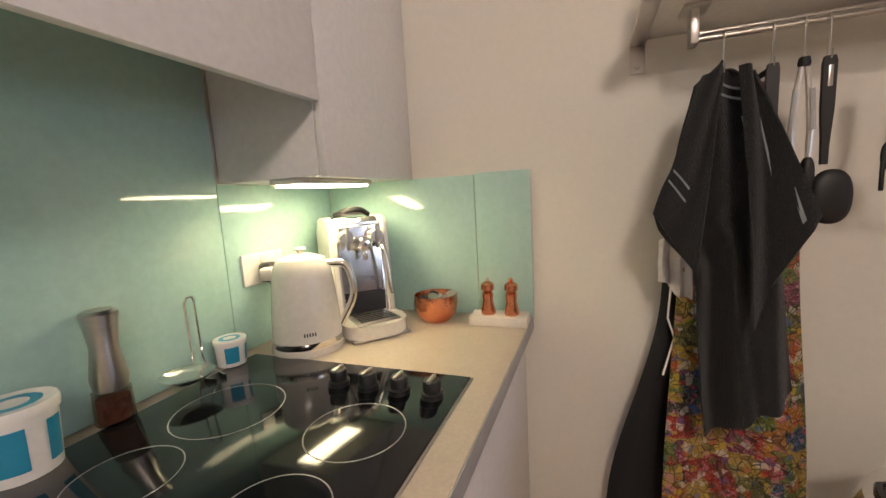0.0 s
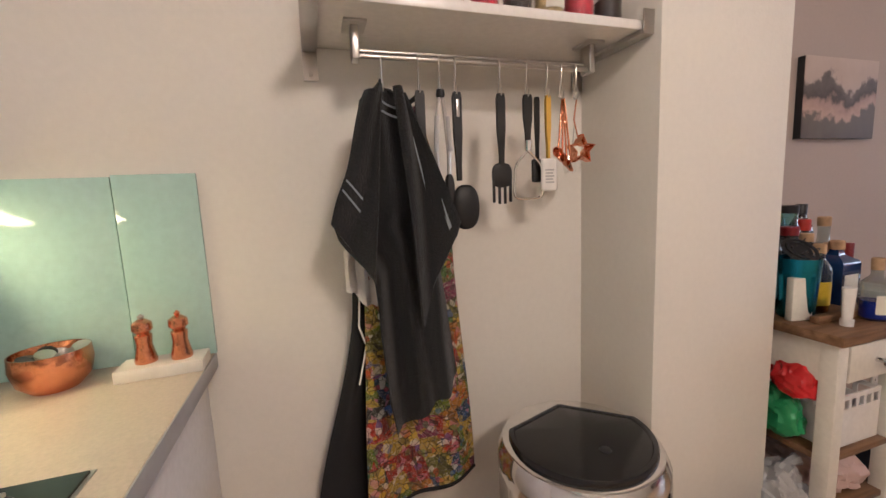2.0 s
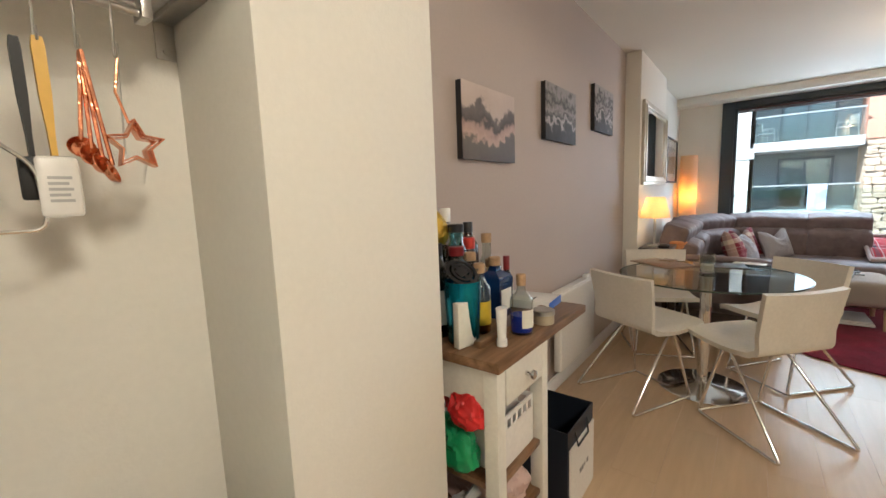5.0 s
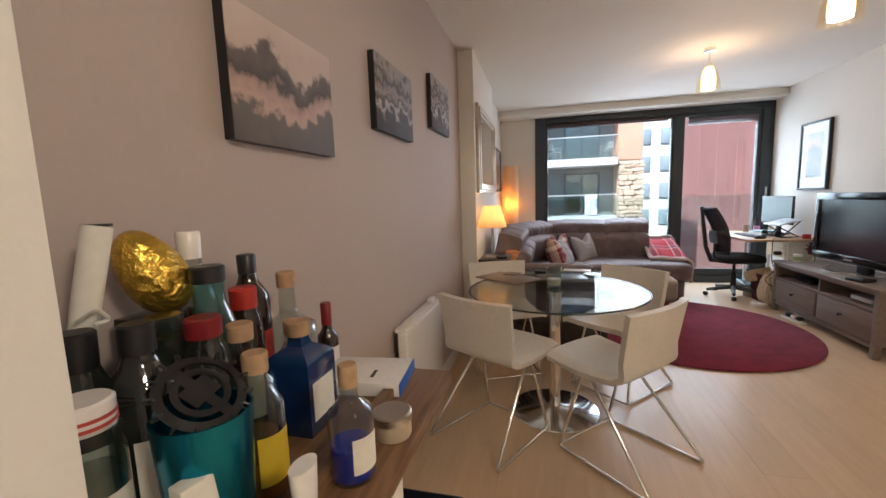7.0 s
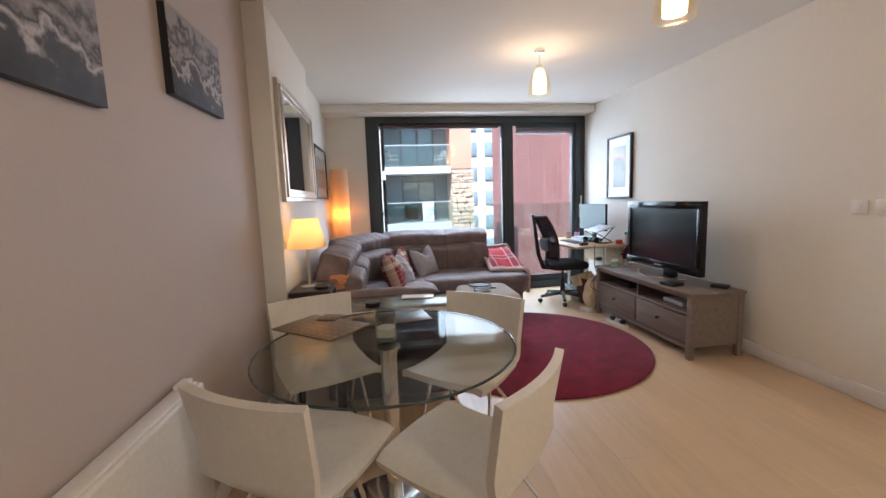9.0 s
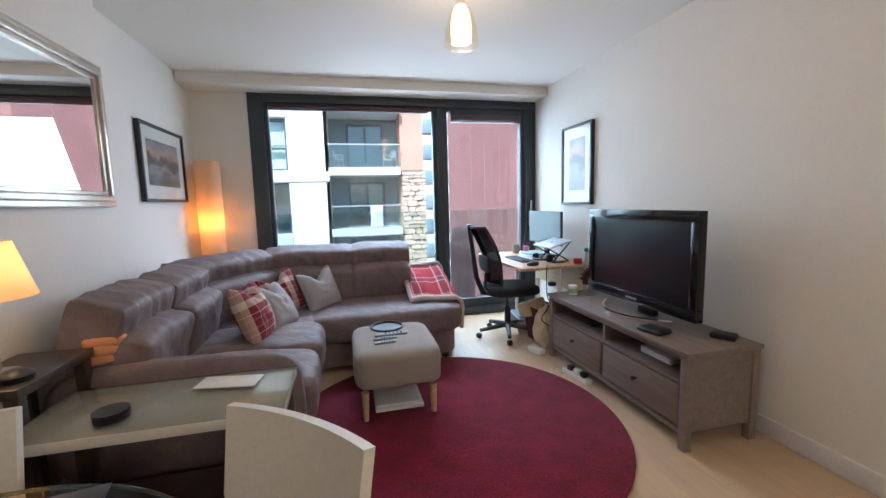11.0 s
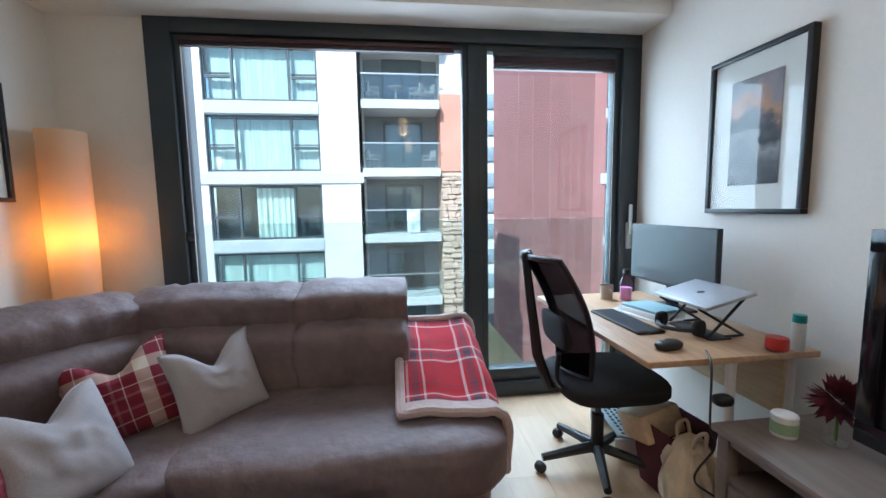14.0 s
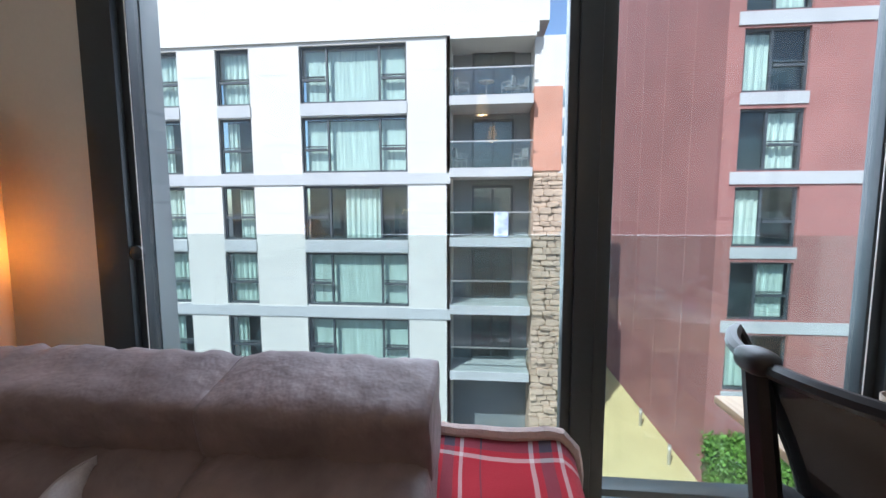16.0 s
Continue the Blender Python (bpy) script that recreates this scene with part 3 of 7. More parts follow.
# rubble-stone pier beside the balconies
pier = thing("stone_pier", "rough rubble stone wall end beside the white flats", "wall")
part("core", box(B(), FX + 0.3, FX + 2.0, -3.9, -2.9, GROUND, 2.9), stone, pier)
part("brick_top", box(B(), FX + 0.25, FX + 2.0, -4.0, -2.9, 2.9, 6.2), orange_brick, pier)
part("grey_top", box(B(), FX + 0.3, FX + 2.0, -3.6, -2.9, 6.2, 8.1), facade_white, pier)
rnd = random.Random(3)
stones = [mesh_of("stone", puff(B(), Matrix(), (0.5, 1.0, 1.0), 9, 2, 0.1, i * 3.1), stone) for i in range(6)]
z = GROUND
while z < 2.7:
    h = rnd.uniform(0.14, 0.32)
    y = -2.9
    while y > -3.95:
        w = min(rnd.uniform(0.2, 0.6), y + 4.05)
        if w > 0.12:
            piece("stone", stones[rnd.randrange(6)], pier, Matrix.LocRotScale((FX + 0.25 - rnd.uniform(0, 0.16), y - w / 2, z + h / 2), Euler((rnd.uniform(-0.1, 0.1), 0, 0)), (0.6, w * 0.99, h * 0.99)))
        y -= max(w, 0.15)
    z += h
# brick flats
brick = thing("brick_building", "tall red brick apartment block with grey framed windows", "building")
BX, BY = 22.2, -9.72
bz = [2.75 - PITCH * 1.005 * i for i in range(-3, 4)]
bcols = [(-12.55, -10.3), (-17.2, -15.0), (-22, -19.8)]
BH = 2.25
bh = [(a, b, z, z + BH) for a, b in bcols for z in bz]
part("wall", holed_wall(B(), BX, BX + 0.35, sorted({-30, BY, *[v for c in bcols for v in c]}), sorted({GROUND, 16.0, *bz, *[z + BH for z in bz]}), bh), red_brick, brick)
part("side_wall", box(B(), BX + 0.35, 40, BY - 0.35, BY, GROUND, 16.0), red_brick, brick)
# one long dark sheet stands for the shade inside the brick flats
part("inner_wall", box(B(), BX + 1.2, BX + 1.4, -30, BY - 0.4, GROUND, 16), room_dark, brick)
for i, z in enumerate(bz):
    if i % 2 == 1:
        part("band", box(B(), BX - 0.05, BX, -30, BY - 0.35, z - 0.5, z - 0.04), facade_grey, brick)
    else:
        for a, b in bcols:
            part("sill_panel", box(B(), BX - 0.04, BX, a - 0.05, b + 0.05, z - 0.45, z - 0.02), facade_grey, brick)
for x in (24.5, 27.2, 30.0, 33.0):
    part("movement_joint", box(B(), x, x + 0.03, BY, BY + 0.012, GROUND, 16), joint_tone, brick)
f, p, bk = frame_mesh((1.25, 1.0), BH, 0.09, (0,)), pane_mesh(2.2, BH - 0.1), back_mesh(2.25, BH)
cu = curtain_mesh(1.1, BH - 0.2, 26, 41)
for a, b in bcols:
    for k, z in enumerate(bz):
        w = piece("window", f, brick, pose(BX + 0.16, (a + b) / 2, z))
        piece("pane", p, w, pose(0.02, 0, 0.05))
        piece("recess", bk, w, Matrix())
        piece("curtain", cu, w, pose(0.2, (0.5, -0.5)[k % 2], 0.08))
for x in (23.4, 26.6):
    bl = thing("bollard_light", "slim grey bollard light on the path", "bollard", pose(x, BY + 0.7, GROUND + 0.06))
    part("post", lathe(B(), [(0.07, 0), (0.07, 0.9), (0.001, 0.92)], 12), silver, bl)
    part("lens", lathe(B(), [(0.075, 0.7), (0.075, 0.82)], 12), white_gloss, bl)
# hedge: many small leaves round a dark box that paints the shade inside
hedge = thing("hedge", "clipped bright green hedge in front of the brick flats", "hedge")
bm = B()
rnd = random.Random(8)
for i in range(8200):
    x, y, z = rnd.uniform(20.4, 21.9), rnd.uniform(-12.6, -9.5), rnd.betavariate(2, 1.2) * 2.45
    edge = min(x - 20.4, 21.9 - x, y + 12.6, -9.5 - y, 2.45 - z)
    if edge > 0.45:
        continue
    m = Matrix.LocRotScale((x + rnd.gauss(0, 0.07), y + rnd.gauss(0, 0.07), GROUND + 0.05 + z), Euler([rnd.uniform(0, 6) for _ in range(3)]), (0.09, 0.055, 1))
    q = [bm.verts.new(m @ Vector(c)) for c in ((-1, 0, 0), (0, -1, 0.02), (1, 0, 0), (0, 1, 0.02))]
    bm.faces.new(q)
part("leaves", bm, leaf_green, hedge)
# plain box, coloured dark for the shade between the leaves
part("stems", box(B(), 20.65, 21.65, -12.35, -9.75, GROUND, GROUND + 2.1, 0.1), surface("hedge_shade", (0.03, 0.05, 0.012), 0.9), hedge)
far = thing("far_block", "distant pale grey block of flats with dark windows", "building")
part("wall", box(B(), 52, 60, -24, 0.5, GROUND, 20), far_wall, far)
fw = mesh_of("window", box(B(), -0.15, 0.0, -0.9, 0.9, 0, 1.7, 0.03), far_window)
for i in range(8):
    for y in (-21, -18.4, -15.6, -12.8, -10, -7.2, -4.4, -1.6):
        piece("window", fw, far, pose(52, y, GROUND + 1.4 + i * 3))

# ---- lounge ----
rug = solid("rug", lathe(B(), [(0.001, 0.004), (0.985, 0.004), (0.99, 0.012), (0.975, 0.022), (0.001, 0.024)], 72), rug_pile, "round crimson deep-pile rug on the floor", "rug", "thing", pose(5.26, -0.72, 0))

sofa = thing("corner_sofa", "brown-grey nubuck corner sofa with recliner backs", "sofa")
outline = arc([(5.02, 0.6, 0), (5.02, 0.13, 0), (6.02, 0.13, 0), (6.22, 0.02, 0), (6.2, -0.5, 0), (6.24, -1.06, 0), (7.04, -1.06, 0), (7.1, -0.5, 0), (7.06, 0.8, 0), (6.7, 1.1, 0), (5.9, 1.12, 0), (5.02, 1.1, 0), (5.02, 0.6, 0)], 0.2, 5)[:-1]
bm = B()
f = bm.faces.new([bm.verts.new((p.x, p.y, 0.05)) for p in outline])
ext = bmesh.ops.extrude_face_region(bm, geom=[f])
bmesh.ops.translate(bm, verts=[g for g in ext["geom"] if isinstance(g, bmesh.types.BMVert)], vec=(0, 0, 0.3))
part("base", bm, sofa_cloth, sofa, sharp=60)
for x, y in ((5.12, 0.22), (5.12, 1.0), (6.3, -0.95), (6.98, -0.95), (6.0, 0.25)):
    part("foot", lathe(B(), [(0.03, 0), (0.03, 0.06)], 12, (x, y, 0)), black_plastic, sofa)
for i, (x, y, sx, sy, h) in enumerate(((5.29, 0.46, 0.53, 0.92, 0.28), (5.83, 0.46, 0.55, 0.92, 0.28), (6.52, 0.5, 0.86, 0.9, 0.24), (6.58, -0.46, 0.86, 1.3, 0.25))):
    part("seat_cushion", puff(B(), pose(x, y, 0.345), (sx, sy, h), 5.5, 26, 0.008, i * 7.0), sofa_cloth, sofa, sharp=80)


def gathers(bm, m, width, seed):
    """Gathers the cover into short folds that run down from the top seam."""
    inv = m.inverted()
    for v in bm.verts:
        p = inv @ v.co
        fold = noise.noise(Vector((p.x * 19, p.z * 3 + p.y * 4, seed * 3.1))) + 0.5 * noise.noise(Vector((p.x * 45, p.z * 6, seed * 1.7)))
        reach = max(0.0, 1 - abs(p.z - 0.06) / 0.13)
        v.co += (m.to_3x3() @ Vector((0, p.y * 6, 0.6))) * 0.023 * fold * reach
    return bm


BACKS = ((5.29, 0.93, 180, 0.54), (5.84, 0.92, 180, 0.55), (6.52, 0.8, 147, 0.86), (6.93, 0.15, 90, 0.74), (6.93, -0.475, 90, 0.52))
for i, (x, y, turn, w) in enumerate(BACKS):
    base_m = pose(x, y, 0.44, 0, 0, turn)
    m180 = pose(0, 0, 0, 0, 0, 180)
    b = part("backrest", puff(B(), base_m @ m180 @ pose(0, -0.1, 0.13, 15, 0, 0), (w + 0.01, 0.27, 0.44), 5, 18, 0.012, i * 3.3, 0.8), sofa_cloth, sofa, sharp=80)
    hm = base_m @ m180 @ pose(0, -0.045, 0.362, 17, 0, 0)
    h = part("headrest", gathers(puff(B(), hm, (w + 0.012, 0.25, 0.27), 4.6, 30, 0.006, i * 5.1 + 2, 0.93), hm, w, i), sofa_cloth, b, sharp=80)
    part("seam", tube(B(), [hm @ Vector((w * (k / 16 - 0.5) * 0.97, -0.122 - 0.003 * math.sin(k), -0.075)) for k in range(17)], 0.004, 6), sofa_cloth, h)
part("armrest", puff(B(), pose(5.0, 0.55, 0.4), (0.14, 1.0, 0.5), 5, 12, 0.008, 4.0), sofa_cloth, sofa, sharp=80)
anchor(sofa, 6.0, 0.3)

cushion_grey = surface("pale_grey_linen", (0.38, 0.36, 0.37), 0.95, vary=0.08, grain=0.1, fine=220, bump=0.5, bumpscale=350, sheen=0.2)
RED, CREAM, ROSE = (0.19, 0.012, 0.028), (0.66, 0.56, 0.46), (0.34, 0.12, 0.13)
cushion_plaid = plaid("red_cream_check", RED, CREAM, ROSE, 0.27, checks=[(0, RED), (0.08, ROSE), (0.12, RED), (0.22, CREAM), (0.235, RED), (0.4, CREAM), (0.58, RED), (0.76, CREAM), (0.775, RED), (0.9, ROSE), (0.94, RED)])


def cushion(x, y, z, facing, lean, roll, material, label, size=0.43, chop=0.09):
    t = thing("cushion", label, "cushion", pose(x, y, z, 90 - lean, 0, facing) @ pose(0, 0, 0, 0, 0, roll), "cushions on the sofa")
    half = size / 2

    def skin(sign):
        def f(u, v):
            u, v = 2 * u - 1, 2 * v - 1
            px, py = half * u * (1 - 0.1 * (1 - v * v)), half * v * (1 - 0.08 * (1 - u * u))
            py -= chop * math.exp(-(u / 0.42) ** 2) * ((v + 1) / 2) ** 2.5
            pz = 0.095 * (max(0, (1 - u * u) * (1 - v * v))) ** 0.42
            pz += 0.02 * noise.noise(Vector((u * 2.5 + x * 7, v * 2.5, sign))) * (1 - max(abs(u), abs(v)))
            pz += 0.009 * noise.noise(Vector(((u + v) * 5 + x * 3, (u - v) * 2, sign * 2))) * (1 - max(abs(u), abs(v)) ** 4)
            return Vector((px, py, sign * pz))
        return f
    bm = grid(grid(B(), 26, 26, skin(1)), 26, 26, skin(-1))
    bmesh.ops.remove_doubles(bm, verts=bm.verts, dist=0.0005)
    part("cover", bm, material, t, sharp=80)
    rim = [(a, -1) for a in range(-8, 8)] + [(8, a / 8) for a in range(-8, 8)] + [(-a, 1) for a in range(-8, 8)] + [(-8, -a / 8) for a in range(-8, 8)]
    edge = [skin(1)((a / 8 + 1) / 2, (b + 1) / 2) for a, b in rim]
    part("seam", tube(B(), edge, 0.0035, 6, True), material, t)
    return t


cushion(5.84, 0.43, 0.62, -4, 20, -3, cushion_plaid, "red and cream checked cushion leaning on the sofa back", 0.41, 0.1)
cushion(6.13, 0.35, 0.59, -16, 32, -6, cushion_grey, "plain pale grey linen cushion on the sofa", 0.37)
cushion(6.5, 0.38, 0.6, -62, 25, 12, cushion_plaid, "red checked cushion tucked behind a grey one", 0.36)
cushion(6.57, 0.06, 0.6, -46, 20, 6, cushion_grey, "pale grey linen cushion with pointed corners", 0.35, 0.1)

blanket_cloth = plaid("red_tartan", (0.38, 0.01, 0.022), (0.6, 0.5, 0.48), (0.05, 0.04, 0.06), 0.42, True)
fleece = surface("pink_beige_fleece", (0.5, 0.39, 0.36), 1.0, vary=0.12, scale=20, bump=0.9, bumpscale=160, sheen=0.3)


def drape(u, v):
    x = 6.36 + 0.72 * u
    s = v * 0.62
    y = -0.69 - min(s, 0.4)
    z = 0.505 + 0.2 * max(0, u - 0.2) ** 0.8
    over = max(0, s - 0.37)
    z -= over * 1.05
    y -= 0.03 * min(1, over * 12)
    front = max(0, 0.14 - u)
    z -= front * 0.12
    k = 0.012 * noise.noise(Vector((u * 5, v * 6, 1))) + 0.008 * math.sin(v * 11 + u * 2)
    return Vector((x + 0.01 * math.sin(v * 8), y - k * 0.4, z + k))


blanket = thing("blanket", "red tartan throw with a pale fleece edge on the sofa end", "blanket")
part("sheet", thicken(grid(B(), 36, 32, drape), 0.012), blanket_cloth, blanket, sharp=80)
border = [drape(i / 20, 0) for i in range(21)] + [drape(1, i / 20) for i in range(1, 21)] + [drape(1 - i / 20, 1) for i in range(1, 21)] + [drape(0, 1 - i / 20) for i in range(1, 20)]
part("fleece_edge", tube(B(), [p + Vector((0, 0, 0.004)) for p in border], 0.021, 8, True), fleece, blanket, "pale fleece border")
part("turned_edge", thicken(grid(B(), 6, 24, lambda u, v: drape(u * 0.1, v) + Vector((-0.012, 0, 0.012))), 0.008), fleece, blanket)
anchor(blanket, 6.7, -0.9, 0.46)

ott = thing("ottoman", "grey-beige upholstered footstool with wooden legs", "footstool")
part("cushion_top", puff(B(), pose(5.645, -0.445, 0.33), (0.64, 0.53, 0.23), 7, 16, 0.004, 2.0), ottoman_cloth, ott, sharp=80)
part("body", box(B(), 5.36, 5.93, -0.68, -0.21, 0.215, 0.3, 0.03, 3), ottoman_cloth, ott)
for x in (5.39, 5.9):
    for y in (-0.65, -0.24):
        part("leg", lathe(B(), [(0.016, 0.025), (0.024, 0.2)], 12, (x, y, 0)), light_wood, ott)
anchor(ott, 5.645, -0.445, 0.024)
mag = solid("magazines", box(box(B(), 5.45, 5.85, -0.6, -0.3, 0.03, 0.05, 0.002), 5.47, 5.84, -0.59, -0.31, 0.052, 0.066, 0.002), white_gloss, "white magazines under the footstool", "magazine", "thing")
tray = thing("tray", "round black rimmed tray on the footstool", "tray", pose(5.83, -0.42, 0.443))
part("plate", lathe(B(), [(0.001, 0), (0.105, 0), (0.105, 0.004), (0.001, 0.004)], 32), surface("dark_grey_tray", (0.06, 0.065, 0.065), 0.4, bump=0), tray)
part("rim", tube(B(), [(0.108 * math.cos(a), 0.108 * math.sin(a), 0.009) for a in [k * math.tau / 40 for k in range(40)]], 0.008, 8, True), black_plastic, tray)
remote_grey = surface("grey_remote_plastic", (0.2, 0.2, 0.2), 0.5, vary=0.1, bump=0.05)
for x, y, l, w, turn in ((5.655, -0.43, 0.21, 0.045, 92), (5.58, -0.385, 0.15, 0.034, 95), (5.51, -0.38, 0.135, 0.032, 97)):
    rc = thing("remote_control", "grey remote control with dark buttons", "remote", pose(x, y, 0.443, 0, 0, turn), "remotes on the footstool")
    part("body", box(B(), -l / 2, l / 2, -w / 2, w / 2, 0, 0.016, 0.004), remote_grey, rc)
    for i in range(5):
        for j in (-1, 0, 1):
            part("button", box(B(), -l * 0.35 + i * l * 0.12, -l * 0.35 + i * l * 0.12 + l * 0.06, j * w * 0.26 - 0.003, j * w * 0.26 + 0.003, 0.0155, 0.018), black_plastic, rc)

console = thing("console_table", "dark brown console table with a pale glass-covered top", "table")
# cream base colour stands in for bright reflections on the glass top
part("tabletop", box(B(), 4.42, 4.8, 0.05, 0.84, 0.6, 0.635, 0.003), surface("reflection_cream", (0.6, 0.57, 0.5), 0.15, vary=0.04, bump=0, coat=0.5), console, "top under glass, coloured pale for its reflections")
part("glass_top", box(B(), 4.42, 4.8, 0.05, 0.84, 0.6355, 0.6415, 0.001), table_glass, console)
for x in (4.45, 4.76):
    for y in (0.09, 0.8):
        part("leg", box(B(), x - 0.025, x + 0.025, y - 0.025, y + 0.025, 0, 0.6, 0.003), dark_wood, console)
part("lower_shelf", box(B(), 4.44, 4.78, 0.12, 0.77, 0.06, 0.26, 0.003), dark_wood, console)
anchor(console, 4.6, 0.45)
cst = solid("coaster_stack", lathe(B(), [(0.05, 0), (0.05, 0.012), (0.045, 0.014), (0.05, 0.016), (0.05, 0.028), (0.001, 0.03)], 24), black_plastic, "round black coasters on the console", "coaster", "thing", pose(4.52, 0.58, 0.642))
env = solid("envelope", box(B(), -0.11, 0.11, -0.05, 0.05, 0, 0.004, 0.001), white_gloss, "white envelope on the console", "envelope", "thing", pose(4.7, 0.28, 0.642, 0, 0, 80))
side = thing("side_table", "small dark brown side table beside the sofa", "table")
part("tabletop", box(B(), 4.57, 4.97, 0.85, 1.105, 0.715, 0.75, 0.003), dark_wood, side)
for x in (4.6, 4.94):
    for y in (0.88, 1.075):
        part("leg", box(B(), x - 0.02, x + 0.02, y - 0.02, y + 0.02, 0, 0.715, 0.003), dark_wood, side)
anchor(side, 4.77, 0.98)
tl = thing("table_lamp", "lit table lamp with a pleated cream shade", "lamp", pose(4.72, 1.0, 0.75))
part("base", lathe(B(), [(0.06, 0), (0.06, 0.012), (0.012, 0.02), (0.01, 0.12), (0.012, 0.3), (0.001, 0.31)], 20), silver, tl)
paper = shade_cloth("cream_shade_cloth", (0.8, 0.68, 0.48), (0.88, 0.6, 0.3))
bm = B()
n = 96
ra = [bm.verts.new(((0.126 + 0.003 * (k % 2)) * math.cos(k * math.tau / n), (0.126 + 0.003 * (k % 2)) * math.sin(k * math.tau / n), 0.27)) for k in range(n)]
rb = [bm.verts.new(((0.076 + 0.003 * (k % 2)) * math.cos(k * math.tau / n), (0.076 + 0.003 * (k % 2)) * math.sin(k * math.tau / n), 0.46)) for k in range(n)]
for k in range(n):
    bm.faces.new((ra[k], ra[(k + 1) % n], rb[(k + 1) % n], rb[k]))
part("shade", bm, paper, tl, "pleated cream shade", 80)
part("bulb", lathe(B(), [(0.001, 0.33), (0.018, 0.34), (0.026, 0.37), (0.018, 0.395), (0.001, 0.4)], 16), glow("bulb_glass", (1, 0.7, 0.35), 6), tl)
pot = thing("small_clock", "small black gadget on the side table", "gadget", pose(4.66, 0.91, 0.75))
part("body", lathe(B(), [(0.045, 0), (0.05, 0.02), (0.03, 0.035), (0.001, 0.036)], 20), black_plastic, pot)
# three soft orange slabs stacked on the sofa's arm
folded = thing("folded_towel", "three stacked orange folds on the sofa arm", "towel")
for i in range(3):
    part("fold", puff(B(), pose(5.08, 0.86, 0.675 + i * 0.036, 0, 4, 20), (0.17, 0.16, 0.055), 4, 8, 0.008, i * 2.0), surface("orange_cloth", (0.6, 0.27, 0.12), 0.95, bump=0.5, bumpscale=250), folded, sharp=80)

fl = thing("floor_lamp", "tall lit paper column floor lamp", "lamp", pose(7.26, 1.04, 0))
bm = lathe(B(), [(0.105, 0.04), (0.108, 0.4), (0.105, 0.8), (0.108, 1.3), (0.105, 1.73)], 36, cap=False)
part("shade", bm, shade_cloth("rice_paper", (0.78, 0.7, 0.56), (0.85, 0.55, 0.24)), fl, "cream paper column shade", 80)
part("base", lathe(B(), [(0.1, 0), (0.1, 0.035), (0.02, 0.04)], 24), steel, fl)
part("stem", tube(B(), [(0, 0, 0.03), (0, 0, 1.1)], 0.008), steel, fl)
for k in range(3):
    part("bulb", lathe(B(), [(0.001, 0), (0.012, 0.01), (0.014, 0.03), (0.001, 0.045)], 12, (0.03 * math.cos(k * 2.1), 0.03 * math.sin(k * 2.1), 1.12)), glow("floor_bulb", (1, 0.6, 0.22), 7), fl)


def pendant(x, y):
    t = thing("pendant_light", "lit pendant with opal inner and clear outer glass", "lamp", pose(x, y, CEIL), "pendants along the ceiling")
    part("ceiling_rose", lathe(B(), [(0.045, 0), (0.045, -0.022), (0.01, -0.03)], 24), chrome, t)
    part("rod", tube(B(), [(0, 0, -0.02), (0, 0, -0.13)], 0.006, 10), chrome, t)
    part("cap", lathe(B(), [(0.001, -0.115), (0.022, -0.12), (0.026, -0.15), (0.03, -0.155)], 20), chrome, t)
    part("inner_shade", lathe(B(), [(0.026, -0.15), (0.045, -0.19), (0.055, -0.25), (0.056, -0.31), (0.052, -0.34)], 28, cap=False), glow("opal_glass", (1, 0.62, 0.26), 1.2), t, "glowing opal glass").visible_shadow = False
    o = part("outer_shade", lathe(B(), [(0.03, -0.152), (0.065, -0.2), (0.088, -0.28), (0.095, -0.36)], 32, cap=False), glass("amber_clear_glass", (1, 0.93, 0.78)), t, "clear bell glass")
    o.visible_shadow = False
    return t


pendant(5.28, -0.84)
pendant(3.86, -0.97)

# television unit and television
tvu = thing("tv_unit", "grey-stained wooden television bench with two drawers", "tv bench")
X0, X1, Y0, Y1 = 4.66, 6.06, -2.25, -1.79
part("top", box(B(), X0 - 0.015, X1 + 0.015, Y0, Y1 + 0.015, 0.505, 0.53, 0.004), grey_paint, tvu)
for x in (X0, X1 - 0.045):
    for y in (Y0, Y1 - 0.045):
        part("leg", box(B(), x, x + 0.045, y, y + 0.045, 0, 0.505, 0.003), grey_paint, tvu)
for x in (X0 + 0.01, X1 - 0.03, 5.345):
    part("side_panel", box(B(), x, x + 0.02, Y0 + 0.03, Y1 - 0.02, 0.1, 0.505), grey_paint, tvu)
part("shelf", box(B(), X0 + 0.03, X1 - 0.03, Y0 + 0.03, Y1 - 0.01, 0.345, 0.362, 0.002), grey_paint, tvu)
part("bottom", box(B(), X0 + 0.03, X1 - 0.03, Y0 + 0.03, Y1 - 0.02, 0.1, 0.118, 0.002), grey_paint, tvu)
part("back_panel", box(B(), X0 + 0.03, X1 - 0.03, Y0 + 0.015, Y0 + 0.025, 0.1, 0.505), grey_paint, tvu)
part("apron_rail", box(B(), X0 + 0.045, X1 - 0.045, Y1 - 0.03, Y1 - 0.008, 0.475, 0.505, 0.002), grey_paint, tvu)
part("plinth_rail", box(B(), X0 + 0.045, X1 - 0.045, Y1 - 0.04, Y1 - 0.012, 0.075, 0.105, 0.002), grey_paint, tvu)
for a, b in ((X0 + 0.05, 5.34), (5.37, X1 - 0.05)):
    d = part("drawer", box(B(), a, b, Y1 - 0.025, Y1 - 0.003, 0.125, 0.338, 0.004), grey_paint, tvu)
    k = part("knob", lathe(B(), [(0.007, 0), (0.006, 0.012), (0.014, 0.02), (0.012, 0.028), (0.001, 0.03)], 16), black_plastic, d)
    k.matrix_local = pose((a + b) / 2, Y1 - 0.003, 0.245, -90, 0, 0)
